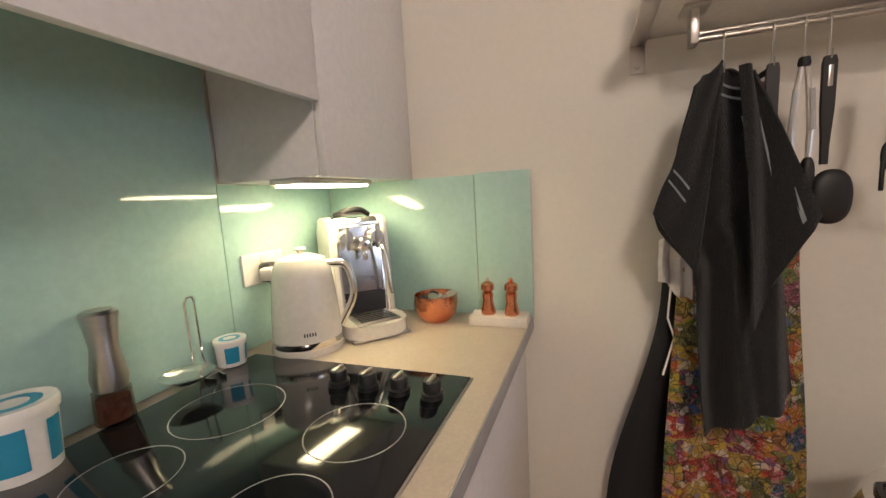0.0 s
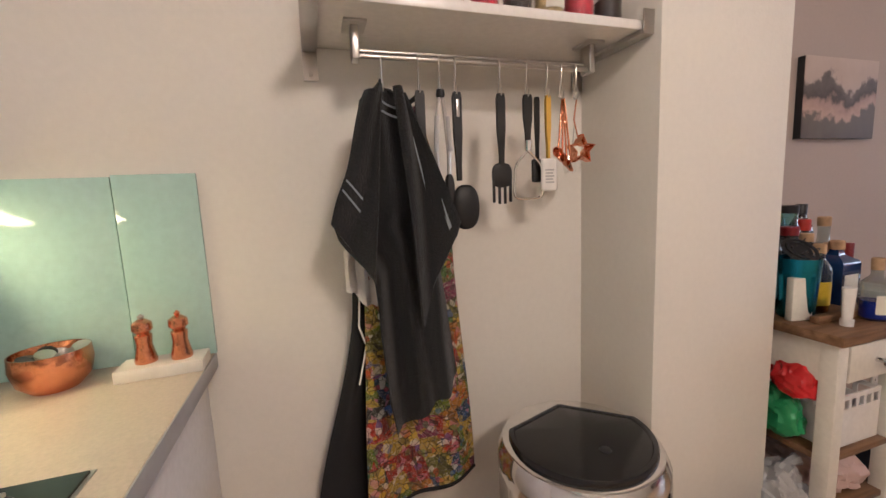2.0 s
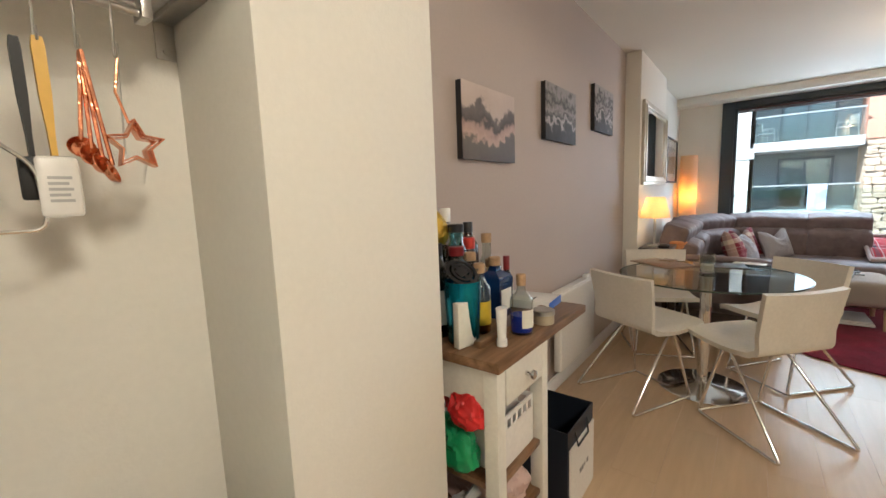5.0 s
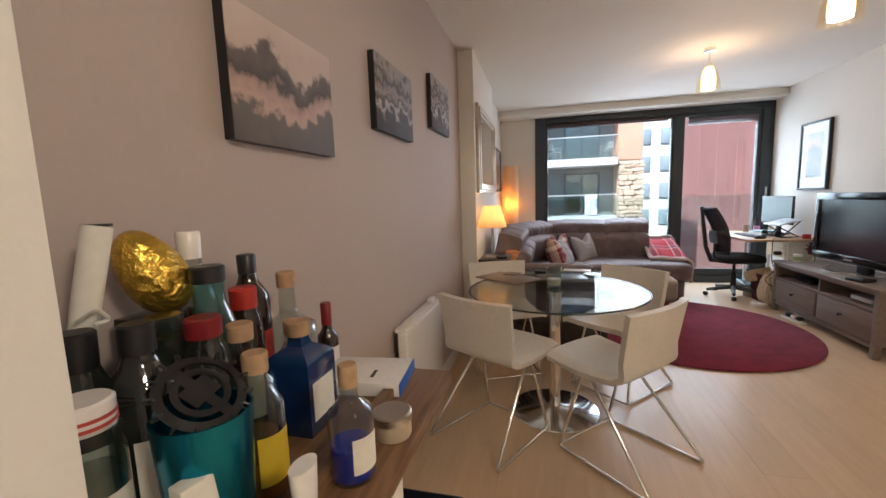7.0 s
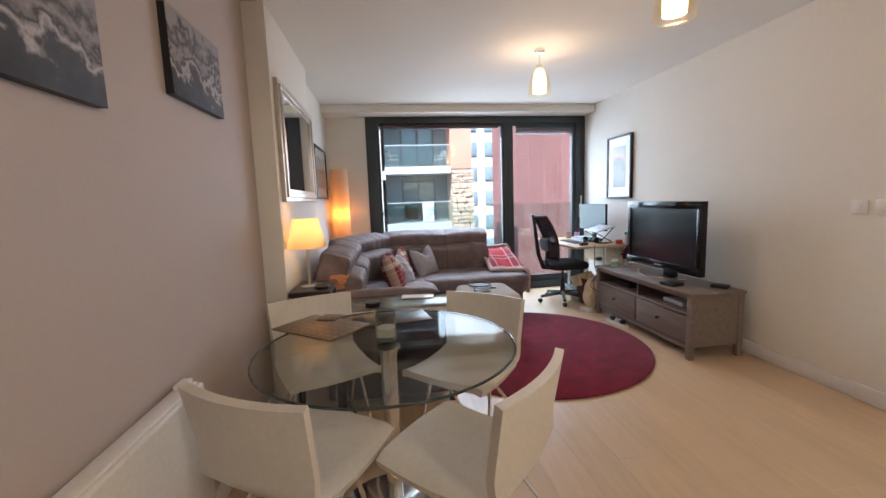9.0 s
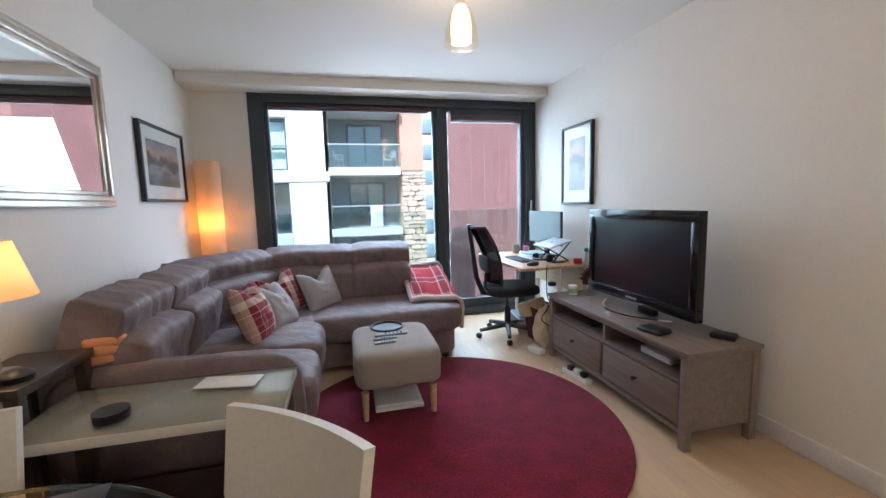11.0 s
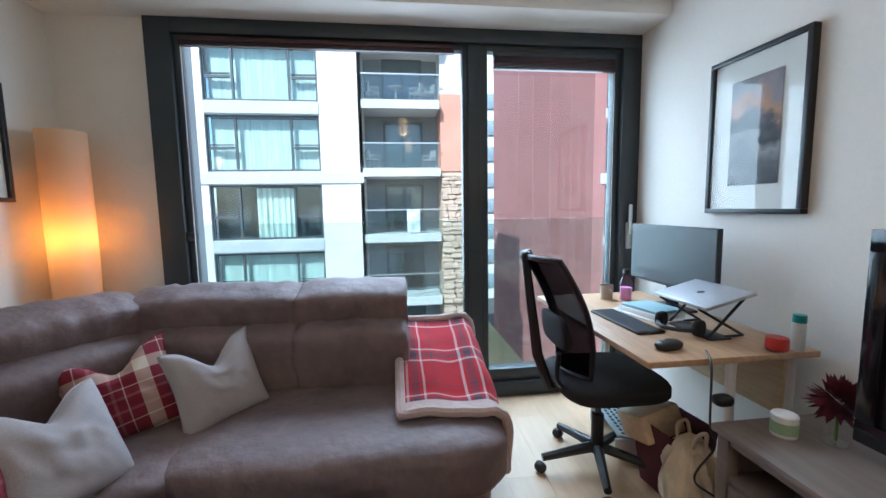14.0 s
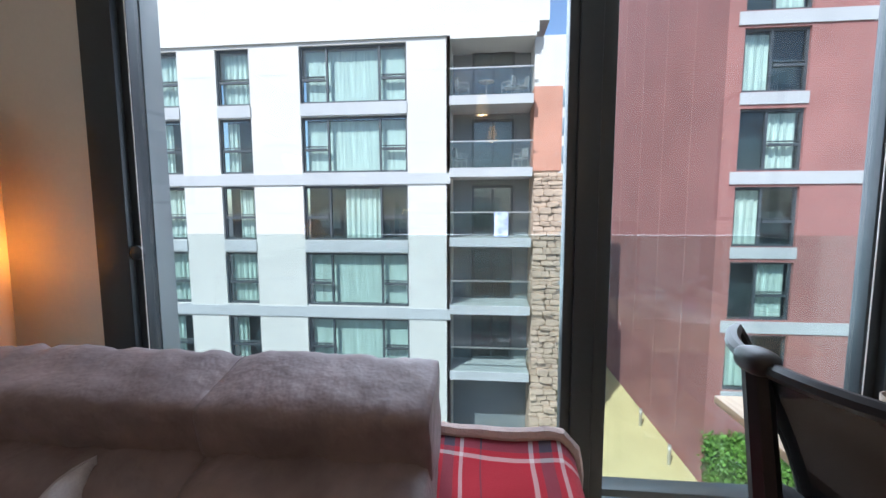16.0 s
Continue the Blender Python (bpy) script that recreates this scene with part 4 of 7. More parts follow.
anchor(tvu, 5.36, -2.02)
for x, w, h, material, label in ((5.75, 0.26, 0.04, black_plastic, "black disc player in the bench's open bay"), (5.0, 0.24, 0.035, white_gloss, "slim white box in the bench's open bay")):
    pl = thing("media_box", label, "electronics", pose(x, -2.0, 0.362))
    part("case", box(B(), -w / 2, w / 2, -0.12, 0.1, 0, h, 0.004), material, pl)
    part("front", box(B(), -w / 2 + 0.01, w / 2 - 0.01, 0.1, 0.104, 0.008, h - 0.008), material, pl)
tv = thing("television", "black glossy flat-screen television on a curved silver stand", "television")
bm = B()
for a in ((4.81, 5.795, 1.16, 1.222), (4.81, 5.795, 0.615, 0.68), (4.81, 4.86, 0.68, 1.16), (5.745, 5.795, 0.68, 1.16)):
    box(bm, a[0], a[1], -2.03, -1.975, a[2], a[3], 0.004)
part("bezel", bm, black_gloss, tv)
part("housing", box(box(B(), 4.84, 5.765, -2.06, -2.03, 0.64, 1.19, 0.012), 5.0, 5.62, -2.13, -2.06, 0.7, 1.1, 0.03), black_plastic, tv)
part("screen", box(B(), 4.86, 5.745, -2.02, -1.988, 0.68, 1.16), surface("dark_screen", (0.008, 0.008, 0.01), 0.22, vary=0.02, bump=0), tv, "dark unlit screen")
part("logo", box(B(), 5.26, 5.36, -1.975, -1.972, 0.642, 0.652), silver, tv)
bm = B()
# flat crescent, tapering to its two ends
foot = [(2 * i / 24 - 1, 0.012 + 0.014 * (1 - (i / 12 - 1) ** 2)) for i in range(25)]
rim = [[bm.verts.new((5.37 + 0.32 * u * k, -1.865 - 0.19 * u * u - d, z)) for u, w in foot for k, d in (((1, 0) if side == 0 else (0.96, w)),)] for side, z in ((0, 0.533), (0, 0.548), (1, 0.55), (1, 0.533))]
for i in range(24):
    for a, b in ((0, 1), (1, 2), (2, 3), (3, 0)):
        bm.faces.new((rim[a][i], rim[a][i + 1], rim[b][i + 1], rim[b][i]))
for i in (0, 24):
    bm.faces.new([r[i] for r in rim])
bmesh.ops.recalc_face_normals(bm, faces=bm.faces)
part("stand", bm, chrome, tv, "curved silver foot")
part("neck", box(B(), 5.23, 5.37, -2.125, -2.075, 0.53, 0.72, 0.01), black_plastic, tv)
anchor(tv, 5.3, -2.0, 0.53)
hub = solid("set_top_hub", box(B(), -0.075, 0.075, -0.06, 0.06, 0, 0.03, 0.014, 3), black_plastic, "flat black streaming box on the bench", "electronics", "thing", pose(4.98, -1.87, 0.53, 0, 0, 12))
hub2 = solid("black_cable_box", box(B(), -0.06, 0.06, -0.04, 0.04, 0, 0.03, 0.008), black_plastic, "small black box behind the television", "electronics", "thing", pose(4.78, -2.14, 0.53, 0, 0, 30))
cup = thing("candle_jar", "small white candle jar with a pale green label", "candle", pose(5.97, -1.95, 0.53))
part("jar", lathe(B(), [(0.036, 0), (0.038, 0.003), (0.038, 0.07), (0.034, 0.074), (0.001, 0.074)], 24), white_gloss, cup)
part("label", lathe(B(), [(0.0385, 0.012), (0.0385, 0.05)], 24), surface("sage_label", (0.3, 0.42, 0.25), 0.6, bump=0), cup)
fp = thing("flower", "dark red spiky dahlia in a small glass pot", "flower", pose(5.9, -2.06, 0.53))
part("pot", lathe(B(), [(0.035, 0), (0.04, 0.06), (0.038, 0.06), (0.033, 0.005)], 20), clear_glass, fp)
bm = B()
rnd = random.Random(5)
for i in range(130):
    d = Vector((rnd.gauss(0, 1), rnd.gauss(0, 1), rnd.gauss(0.1, 0.9))).normalized()
    tip, s = d * rnd.uniform(0.07, 0.095), d.orthogonal().normalized() * 0.011
    c = Vector((0, 0, 0.14))
    vs = [bm.verts.new(c + d * 0.015), bm.verts.new(c + d * 0.05 + s), bm.verts.new(c + tip), bm.verts.new(c + d * 0.05 - s)]
    bm.faces.new(vs)
part("petals", bm, surface("dark_red_petal", (0.09, 0.008, 0.02), 0.6, vary=0.3, bump=0), fp)
part("stalk", tube(B(), [(0, 0, 0.01), (0, 0, 0.13)], 0.004), leaf_green, fp)


# pictures and mirror
def canvas(x0, x1, z0, z1, y, material, label):
    t = thing("canvas_print", label, "picture", group="canvases on the taupe wall")
    part("print", box(B(), x0, x1, y - 0.03, y - 0.0305 + 0.004, z0, z1, 0.001), material, t)
    part("edge", box(B(), x0 + 0.001, x1 - 0.001, y - 0.026, y, z0 + 0.001, z1 - 0.001), black_plastic, t, "dark wrapped edge")
    anchor(t, (x0 + x1) / 2, y, z0)


peaks = [(0.0, (0.11, 0.1, 0.1)), (0.3, (0.15, 0.135, 0.13)), (0.35, (0.5, 0.36, 0.31)), (0.46, (0.4, 0.28, 0.25)), (0.53, (0.08, 0.072, 0.072)), (0.66, (0.14, 0.12, 0.12)), (0.71, (0.5, 0.41, 0.37)), (1.0, (0.56, 0.47, 0.43))]
forest = [(0.0, (0.03, 0.03, 0.035)), (0.3, (0.06, 0.06, 0.065)), (0.4, (0.45, 0.4, 0.4)), (0.5, (0.05, 0.05, 0.055)), (0.62, (0.3, 0.27, 0.27)), (0.75, (0.06, 0.06, 0.065)), (0.9, (0.3, 0.28, 0.28))]
canvas(1.945, 2.395, 1.435, 1.75, YL, landscape("peak_print", 1.43, 1.75, 3.3, peaks, 2.6, 0.75), "canvas of pale mountain peaks above a dark lake")
canvas(2.77, 3.245, 1.587, 1.905, YL, landscape("forest_print", 1.58, 1.9, 7.1, forest, 3.0, 1.1), "monochrome canvas of misty trees and rock")
canvas(3.635, 4.1, 1.727, 2.055, YL, landscape("winter_print", 1.72, 2.05, 11.4, forest, 3.6, 1.2), "monochrome canvas of snowy pines")


def framed(name, label, x0, x1, z0, z1, y, side, edge, depth, frame_mat, print_mat, mount):
    """A framed picture on a wall at y; side +1 faces +y."""
    t = thing(name, label, "picture")
    bm = B()
    ya, yb = sorted((y, y + side * depth))
    for a in ((x0, x1, z1 - edge, z1), (x0, x1, z0, z0 + edge), (x0, x0 + edge, z0 + edge, z1 - edge), (x1 - edge, x1, z0 + edge, z1 - edge)):
        box(bm, a[0], a[1], ya, yb, a[2], a[3], 0.002)
    part("frame", bm, frame_mat, t)
    ya, yb = sorted((y + side * 0.002, y + side * depth * 0.5))
    part("mount", box(B(), x0 + edge, x1 - edge, ya, yb, z0 + edge, z1 - edge), surface("white_card", (0.75, 0.74, 0.71), 0.8, bump=0.02), t)
    ya, yb = sorted((y + side * depth * 0.5, y + side * (depth * 0.5 + 0.002)))
    part("print", box(B(), x0 + edge + mount, x1 - edge - mount, ya, yb, z0 + edge + mount * 1.1, z1 - edge - mount), print_mat, t)
    ya, yb = sorted((y + side * depth * 0.72, y + side * depth * 0.82))
    part("glazing", box(B(), x0 + edge, x1 - edge, ya, yb, z0 + edge, z1 - edge), picture_glass, t).visible_shadow = False
    anchor(t, (x0 + x1) / 2, y, z0)
    return t


dusk = [(0.0, (0.04, 0.04, 0.05)), (0.25, (0.12, 0.12, 0.13)), (0.4, (0.3, 0.29, 0.3)), (0.5, (0.05, 0.05, 0.055)), (0.6, (0.1, 0.09, 0.1)), (0.68, (0.5, 0.27, 0.17)), (0.8, (0.3, 0.26, 0.28)), (1.0, (0.16, 0.16, 0.18))]
framed("framed_print", "black framed dusk landscape with a wide white mount", 6.285, 6.79, 1.25, 1.99, YR, 1, 0.022, 0.035, black_plastic, landscape("dusk_print", 1.35, 1.87, 2.2, dusk, 2.0, 0.8), 0.1)
framed("framed_print", "black framed grey lake photograph with a white mount", 6.33, 7.11, 1.36, 1.93, YN, -1, 0.022, 0.035, black_plastic, landscape("lake_print", 1.45, 1.83, 5.6, dusk, 2.0, 0.8), 0.09)
mir = thing("mirror", "large mirror in a stepped silver-gilt frame", "mirror")
bm = B()
for e0, e1, d in ((0.0, 0.03, 0.03), (0.03, 0.06, 0.042), (0.06, 0.085, 0.028)):
    x0, x1, z0, z1 = 4.66 + e0, 5.78 - e0, 1.325 + e0, 2.09 - e0
    w = e1 - e0
    for a in ((x0, x1, z1 - w, z1), (x0, x1, z0, z0 + w), (x0, x0 + w, z0 + w, z1 - w), (x1 - w, x1, z0 + w, z1 - w)):
        box(bm, a[0], a[1], YP - d, YP, a[2], a[3], 0.004)
part("frame", bm, surface("champagne_silver", (0.55, 0.5, 0.42), 0.35, 0.75, vary=0.15, scale=12, bump=0.1), mir)
part("mirror_glass", box(B(), 4.745, 5.695, YP - 0.02, YP - 0.012, 1.41, 2.005), mirror_glass, mir)
anchor(mir, 5.22, YP, 1.325)

# desk corner
desk = thing("desk", "beech-topped desk with white metal legs", "desk")
part("tabletop", box(B(), 6.14, 7.26, -2.28, -1.575, 0.71, 0.735, 0.003), desk_wood, desk)
white_metal = surface("white_metal", (0.7, 0.69, 0.67), 0.4, bump=0)
for x in (6.2, 7.1):
    part("leg_frame", tube(B(), arc([(x, -2.22, 0.71), (x, -2.22, 0.02), (x, -1.96, 0.02), (x, -1.96, 0.71)], 0.04), 0.018, 10), white_metal, desk)
part("modesty_bar", box(B(), 6.2, 7.1, -2.21, -2.19, 0.45, 0.7, 0.003), light_wood, desk)
anchor(desk, 6.66, -1.9)
mon = thing("monitor", "thin black computer monitor on a stand", "monitor")
part("panel", box(B(), 6.49, 7.15, -2.16, -2.135, 0.86, 1.185, 0.004), black_plastic, mon)
part("screen", box(B(), 6.497, 7.143, -2.135, -2.133, 0.875, 1.178), surface("monitor_screen", (0.03, 0.032, 0.036), 0.35, vary=0.02, bump=0), mon)
part("neck", box(B(), 6.79, 6.86, -2.19, -2.16, 0.745, 1.0, 0.006), black_plastic, mon)
part("foot", box(B(), 6.71, 6.94, -2.24, -2.08, 0.735, 0.748, 0.006), black_plastic, mon)
anchor(mon, 6.96, -2.16, 0.735)
kb = thing("keyboard", "slim dark grey keyboard on the desk", "keyboard", pose(6.63, -1.78, 0.735, 0, 0, 182))
part("tray", box(B(), -0.2, 0.2, -0.065, 0.065, 0, 0.012, 0.003), black_plastic, kb)
key = mesh_of("key", box(B(), -0.0075, 0.0075, -0.0075, 0.0075, 0, 0.004, 0.001, 1), surface("dark_key", (0.03, 0.034, 0.045), 0.5, bump=0))
for i in range(21):
    for j in range(6):
        piece("key", key, kb, pose(-0.185 + i * 0.0185, -0.05 + j * 0.0195, 0.0115))
mouse = thing("mouse", "black wireless mouse on the desk", "mouse", pose(6.26, -1.74, 0.735, 0, 0, 100))
part("body", puff(B(), pose(0, 0, 0.016), (0.115, 0.066, 0.04), 2.6, 8), black_plastic, mouse, sharp=80)
part("wheel", box(B(), 0.02, 0.04, -0.004, 0.004, 0.032, 0.038, 0.002), steel, mouse)
lap = thing("laptop", "closed silver laptop on a raised stand", "laptop", pose(6.45, -2.03, 0.895, -14, 0, 0))
part("lid", box(B(), -0.165, 0.165, -0.115, 0.115, 0.008, 0.014, 0.003), surface("silver_aluminium", (0.5, 0.51, 0.54), 0.35, 0.6, vary=0.03, bump=0), lap)
part("base", box(B(), -0.165, 0.165, -0.115, 0.115, 0, 0.0075, 0.002), silver, lap)
part("emblem", lathe(B(), [(0.001, 0.0145), (0.016, 0.0145), (0.001, 0.0146)], 16), black_plastic, lap)
ls = thing("laptop_stand", "folding black laptop stand on the desk", "stand", pose(6.45, -2.03, 0.735))
for x in (-0.12, 0.12):
    part("arm", tube(B(), [(x, 0.11, 0.132), (x, -0.1, 0.01), (x, -0.02, 0.008)], 0.006), black_plastic, ls)
    part("support", tube(B(), [(x, -0.115, 0.185), (x, 0.06, 0.008)], 0.006), black_plastic, ls)
part("lower_bar", box(B(), -0.14, 0.14, -0.03, 0.07, 0, 0.008, 0.002), black_plastic, ls)
books = thing("paper_stack", "stack of papers with a pale blue folder on top", "papers", pose(6.72, -1.98, 0.735, 0, 0, 12))
for i, (w, d, h, m) in enumerate(((0.31, 0.23, 0.012, white_gloss), (0.24, 0.19, 0.022, white_gloss), (0.22, 0.17, 0.014, surface("pale_blue_card", (0.3, 0.47, 0.52), 0.6, bump=0)))):
    part("folder", box(B(), -w / 2, w / 2, -d / 2, d / 2, (0, 0.0125, 0.035)[i], (0, 0.0125, 0.035)[i] + h, 0.002), m, books)
hs = thing("headset", "black headset with padded ear cups", "headset", pose(6.45, -1.93, 0.735, 0, 0, 20))
part("band", tube(B(), [(0.085 * math.cos(a), 0.085 * math.sin(a), 0.03) for a in [k * math.pi / 16 for k in range(17)]], 0.009, 8), black_plastic, hs)
for x in (-0.085, 0.085):
    part("ear_cup", puff(B(), pose(x, 0, 0.037), (0.035, 0.07, 0.07), 3, 6), black_fabric, hs, sharp=80)
bot = thing("drink_bottle", "clear bottle of pink drink with a black cap", "bottle", pose(7.06, -2.05, 0.735))
part("body", lathe(B(), [(0.033, 0), (0.035, 0.004), (0.035, 0.1), (0.018, 0.14), (0.016, 0.16)], 24), glass("pink_clear", (0.95, 0.75, 0.9)), bot)
part("drink", lathe(B(), [(0.032, 0.003), (0.032, 0.075), (0.001, 0.075)], 24), surface("pink_liquid", (0.74, 0.5, 0.66), 0.3, bump=0), bot)
part("cap", lathe(B(), [(0.019, 0.155), (0.019, 0.185), (0.001, 0.187)], 20), black_plastic, bot)
mug = thing("mug", "grey-brown stoneware mug on the desk", "mug", pose(7.1, -1.95, 0.735))
part("body", lathe(B(), [(0.036, 0), (0.038, 0.085), (0.035, 0.085), (0.033, 0.006)], 24), surface("stoneware", (0.35, 0.28, 0.23), 0.5, vary=0.15), mug)
part("handle", tube(B(), [(-0.036, 0, 0.07), (-0.06, 0, 0.06), (-0.06, 0, 0.03), (-0.036, 0, 0.02)], 0.005), surface("stoneware_handle", (0.35, 0.28, 0.23), 0.5), mug)
tubs = thing("red_lidded_tub", "small clear tub with a bright red lid", "tub", pose(6.17, -2.12, 0.735))
part("tub", lathe(B(), [(0.03, 0), (0.034, 0.03)], 20), clear_glass, tubs)
part("lid", lathe(B(), [(0.036, 0.008), (0.037, 0.01), (0.037, 0.05), (0.034, 0.054), (0.001, 0.055)], 20), surface("red_plastic", (0.5, 0.03, 0.02), 0.4, bump=0), tubs)
gb = thing("spray_bottle", "clear bottle with a teal cap on the desk", "bottle", pose(6.16, -2.2, 0.735))
part("body", lathe(B(), [(0.022, 0), (0.022, 0.1), (0.018, 0.11)], 20), surface("frosted_plastic", (0.6, 0.64, 0.62), 0.4, bump=0), gb)
part("cap", lathe(B(), [(0.022, 0.11), (0.022, 0.14), (0.001, 0.141)], 20), surface("teal_plastic", (0.02, 0.25, 0.24), 0.4, bump=0), gb)
cable = thing("hanging_cable", "black cable looped over the desk's edge", "cable")
part("lead", tube(B(), arc([(6.2, -1.85, 0.742), (6.09, -1.78, 0.745), (6.085, -1.78, 0.5), (6.1, -1.83, 0.42), (6.1, -1.72, 0.3), (6.1, -1.86, 0.2)], 0.06), 0.004), black_plastic, cable)
part("plug", puff(B(), pose(6.09, -1.83, 0.6), (0.05, 0.07, 0.04), 3, 6), black_plastic, cable, sharp=80)

oc = thing("office_chair", "black mesh-backed office chair on castors", "chair", pose(6.63, -1.655, 0, 0, 0, -91))
for k in range(5):
    a = k * math.tau / 5 + 0.63
    c, s = math.cos(a), math.sin(a)
    leg = part("base_leg", tube(B(), [(0.03 * c, 0.03 * s, 0.11), (0.28 * c, 0.28 * s, 0.075)], [0.026, 0.018], 8), black_plastic, oc)
    part("castor", lathe(B(), [(0.001, -0.02), (0.022, -0.02), (0.026, -0.014), (0.026, 0.014), (0.022, 0.02), (0.001, 0.02)], 14), black_plastic, leg).matrix_local = pose(0.29 * c, 0.29 * s, 0.027, 90, 0, math.degrees(a) + 20)
part("gas_lift", lathe(B(), [(0.03, 0.08), (0.03, 0.28), (0.016, 0.29), (0.016, 0.42)], 16), black_plastic, oc)
part("seat", puff(B(), pose(0.02, 0, 0.465), (0.5, 0.5, 0.1), 4, 10), black_fabric, oc, sharp=80)
mesh_cloth = glass("black_mesh", (0.2, 0.2, 0.21), 0.5, 0.05)


def chair_back(u, v):
    w = 0.16 + 0.05 * math.sin(u * 2.2)
    y = (v - 0.5) * 2 * w
    return Vector((-0.2 - 0.17 * u + 0.05 * math.sin(u * 3.1) + 0.08 * (abs(v - 0.5) * 2) ** 2, y, 0.53 + 0.54 * u))


part("mesh_back", thicken(grid(B(), 12, 12, chair_back), 0.004), mesh_cloth, oc, "see-through black mesh", 80)
edge = [chair_back(i / 12, 0) for i in range(13)] + [chair_back(1, i / 12) for i in range(1, 13)] + [chair_back(1 - i / 12, 1) for i in range(1, 13)] + [chair_back(0, 1 - i / 12) for i in range(1, 12)]
part("back_frame", tube(B(), edge, 0.013, 8, True), black_plastic, oc)
part("spine", tube(B(), [(-0.05, 0, 0.42), (-0.25, 0, 0.44), (-0.31, 0, 0.6), (-0.37, 0, 1.06)], [0.028, 0.028, 0.026, 0.02], 8), black_plastic, oc)
part("lumbar_pad", puff(B(), pose(-0.225, 0, 0.72, 0, -8, 0), (0.035, 0.3, 0.16), 4, 6), black_fabric, oc, sharp=80)
for sy in (-1, 1):
    part("back_strut", tube(B(), arc([(-0.14, sy * 0.06, 0.43), (-0.26, sy * 0.11, 0.5), (-0.27, sy * 0.16, 0.66)], 0.05), 0.012, 8), black_plastic, oc)
part("lever", tube(B(), [(0, 0.1, 0.41), (0, 0.32, 0.39)], 0.007), black_plastic, oc)
part("hook_knob", puff(B(), pose(-0.37, 0, 1.075), (0.05, 0.07, 0.04), 3, 6), black_plastic, oc, sharp=80)
wb = thing("waste_bin", "dark red square waste paper bin", "bin", pose(6.45, -1.92, 0, 0, 0, 52))
part("tub", lathe(B(), [(0.125, 0), (0.175, 0.32), (0.17, 0.32), (0.12, 0.01)], 4), surface("maroon_card", (0.09, 0.014, 0.022), 0.7), wb)
part("paper", box(B(), -0.11, 0.1, -0.09, 0.09, 0.22, 0.35, 0.012, 2, pose(0, 0, 0.02, 16, 12, 45)), light_wood, wb, "crumpled brown paper sheet")
pb = thing("carrier_bag", "crumpled pale plastic carrier bag on the floor", "bag", pose(6.27, -1.87, 0))
bm = puff(B(), pose(0, 0, 0.17), (0.2, 0.17, 0.36), 2.8, 22)
for v in bm.verts:
    q = v.co.copy()
    pinch = max(0.0, (q.z - 0.2) / 0.15)
    fold = 0.5 - abs(noise.noise(Vector((q.x * 22, q.y * 22, q.z * 5))))
    v.co += Vector((-q.x * 0.45 * pinch, -q.y * 0.45 * pinch, 0)) + Vector((q.x, q.y, 0)).normalized() * 0.045 * fold
    v.co.z = max(0.0, v.co.z)
part("sack", bm, surface("cream_plastic", (0.62, 0.52, 0.36), 0.35, vary=0.2, scale=12), pb, sharp=60)
for sx in (-0.035, 0.04):
    part("handle", tube(B(), arc([(sx, -0.03, 0.31), (sx * 1.5, -0.02, 0.4), (sx * 1.4, 0.03, 0.38), (sx, 0.03, 0.31)], 0.03), 0.008, 6), pb.children[0].data.materials[0], pb)
fr = thing("footrest", "pale blue-grey perforated footrest under the desk", "footrest", pose(6.85, -1.95, 0.0, 0, 0, -8))
part("plate", box(B(), -0.2, 0.2, -0.15, 0.15, 0.06, 0.075, 0.004, 2, pose(0, 0, 0.03, 12, 0, 0)), surface("blue_grey_plastic", (0.34, 0.42, 0.45), 0.5), fr)
dot = mesh_of("stud", lathe(B(), [(0.009, 0), (0.009, 0.004), (0.001, 0.005)], 8), black_plastic)
for i in range(12):
    for j in range(8):
        piece("stud", dot, fr, pose(0, 0, 0.03, 12, 0, 0) @ pose(-0.18 + i * 0.033, -0.12 + j * 0.034, 0.0752))
for x in (-0.18, 0.18):
    part("stand_leg", box(B(), x - 0.01, x + 0.01, -0.14, 0.14, 0, 0.1, 0.004), white_metal, fr)
strip = thing("extension_lead", "white extension lead with plugs behind the bench", "extension lead", pose(5.6, -1.765, 0, 0, 0, 8))
part("block", box(B(), -0.13, 0.13, -0.03, 0.03, 0, 0.035, 0.008), white_gloss, strip)
for i in range(3):
    part("plug", box(B(), -0.1 + i * 0.07, -0.055 + i * 0.07, -0.022, 0.022, 0.036, 0.07, 0.006), white_gloss if i % 2 else black_plastic, strip)
part("flex", tube(B(), arc([(0.13, 0, 0.015), (0.22, -0.05, 0.006), (0.2, 0.1, 0.006), (0.05, 0.16, 0.006), (0.25, -0.2, 0.006)], 0.08), 0.0035), white_gloss, strip)
sh = thing("power_adaptor", "white boxy adaptor on the floor", "adaptor", pose(6.13, -1.71, 0, 0, 0, 20))
part("case", box(B(), -0.07, 0.07, -0.04, 0.04, 0, 0.05, 0.012), white_gloss, sh)
sw = thing("light_switch", "white double switch plates on the wall", "switch", pose(3.953, YR, 1.175))
for x in (-0.062, 0.062):
    pl = part("plate", box(B(), x - 0.043, x + 0.043, 0, 0.009, -0.043, 0.043, 0.003), white_gloss, sw)
    part("rocker", box(B(), x - 0.014, x + 0.014, 0.009, 0.013, -0.02, 0.02, 0.002), white_gloss, pl)

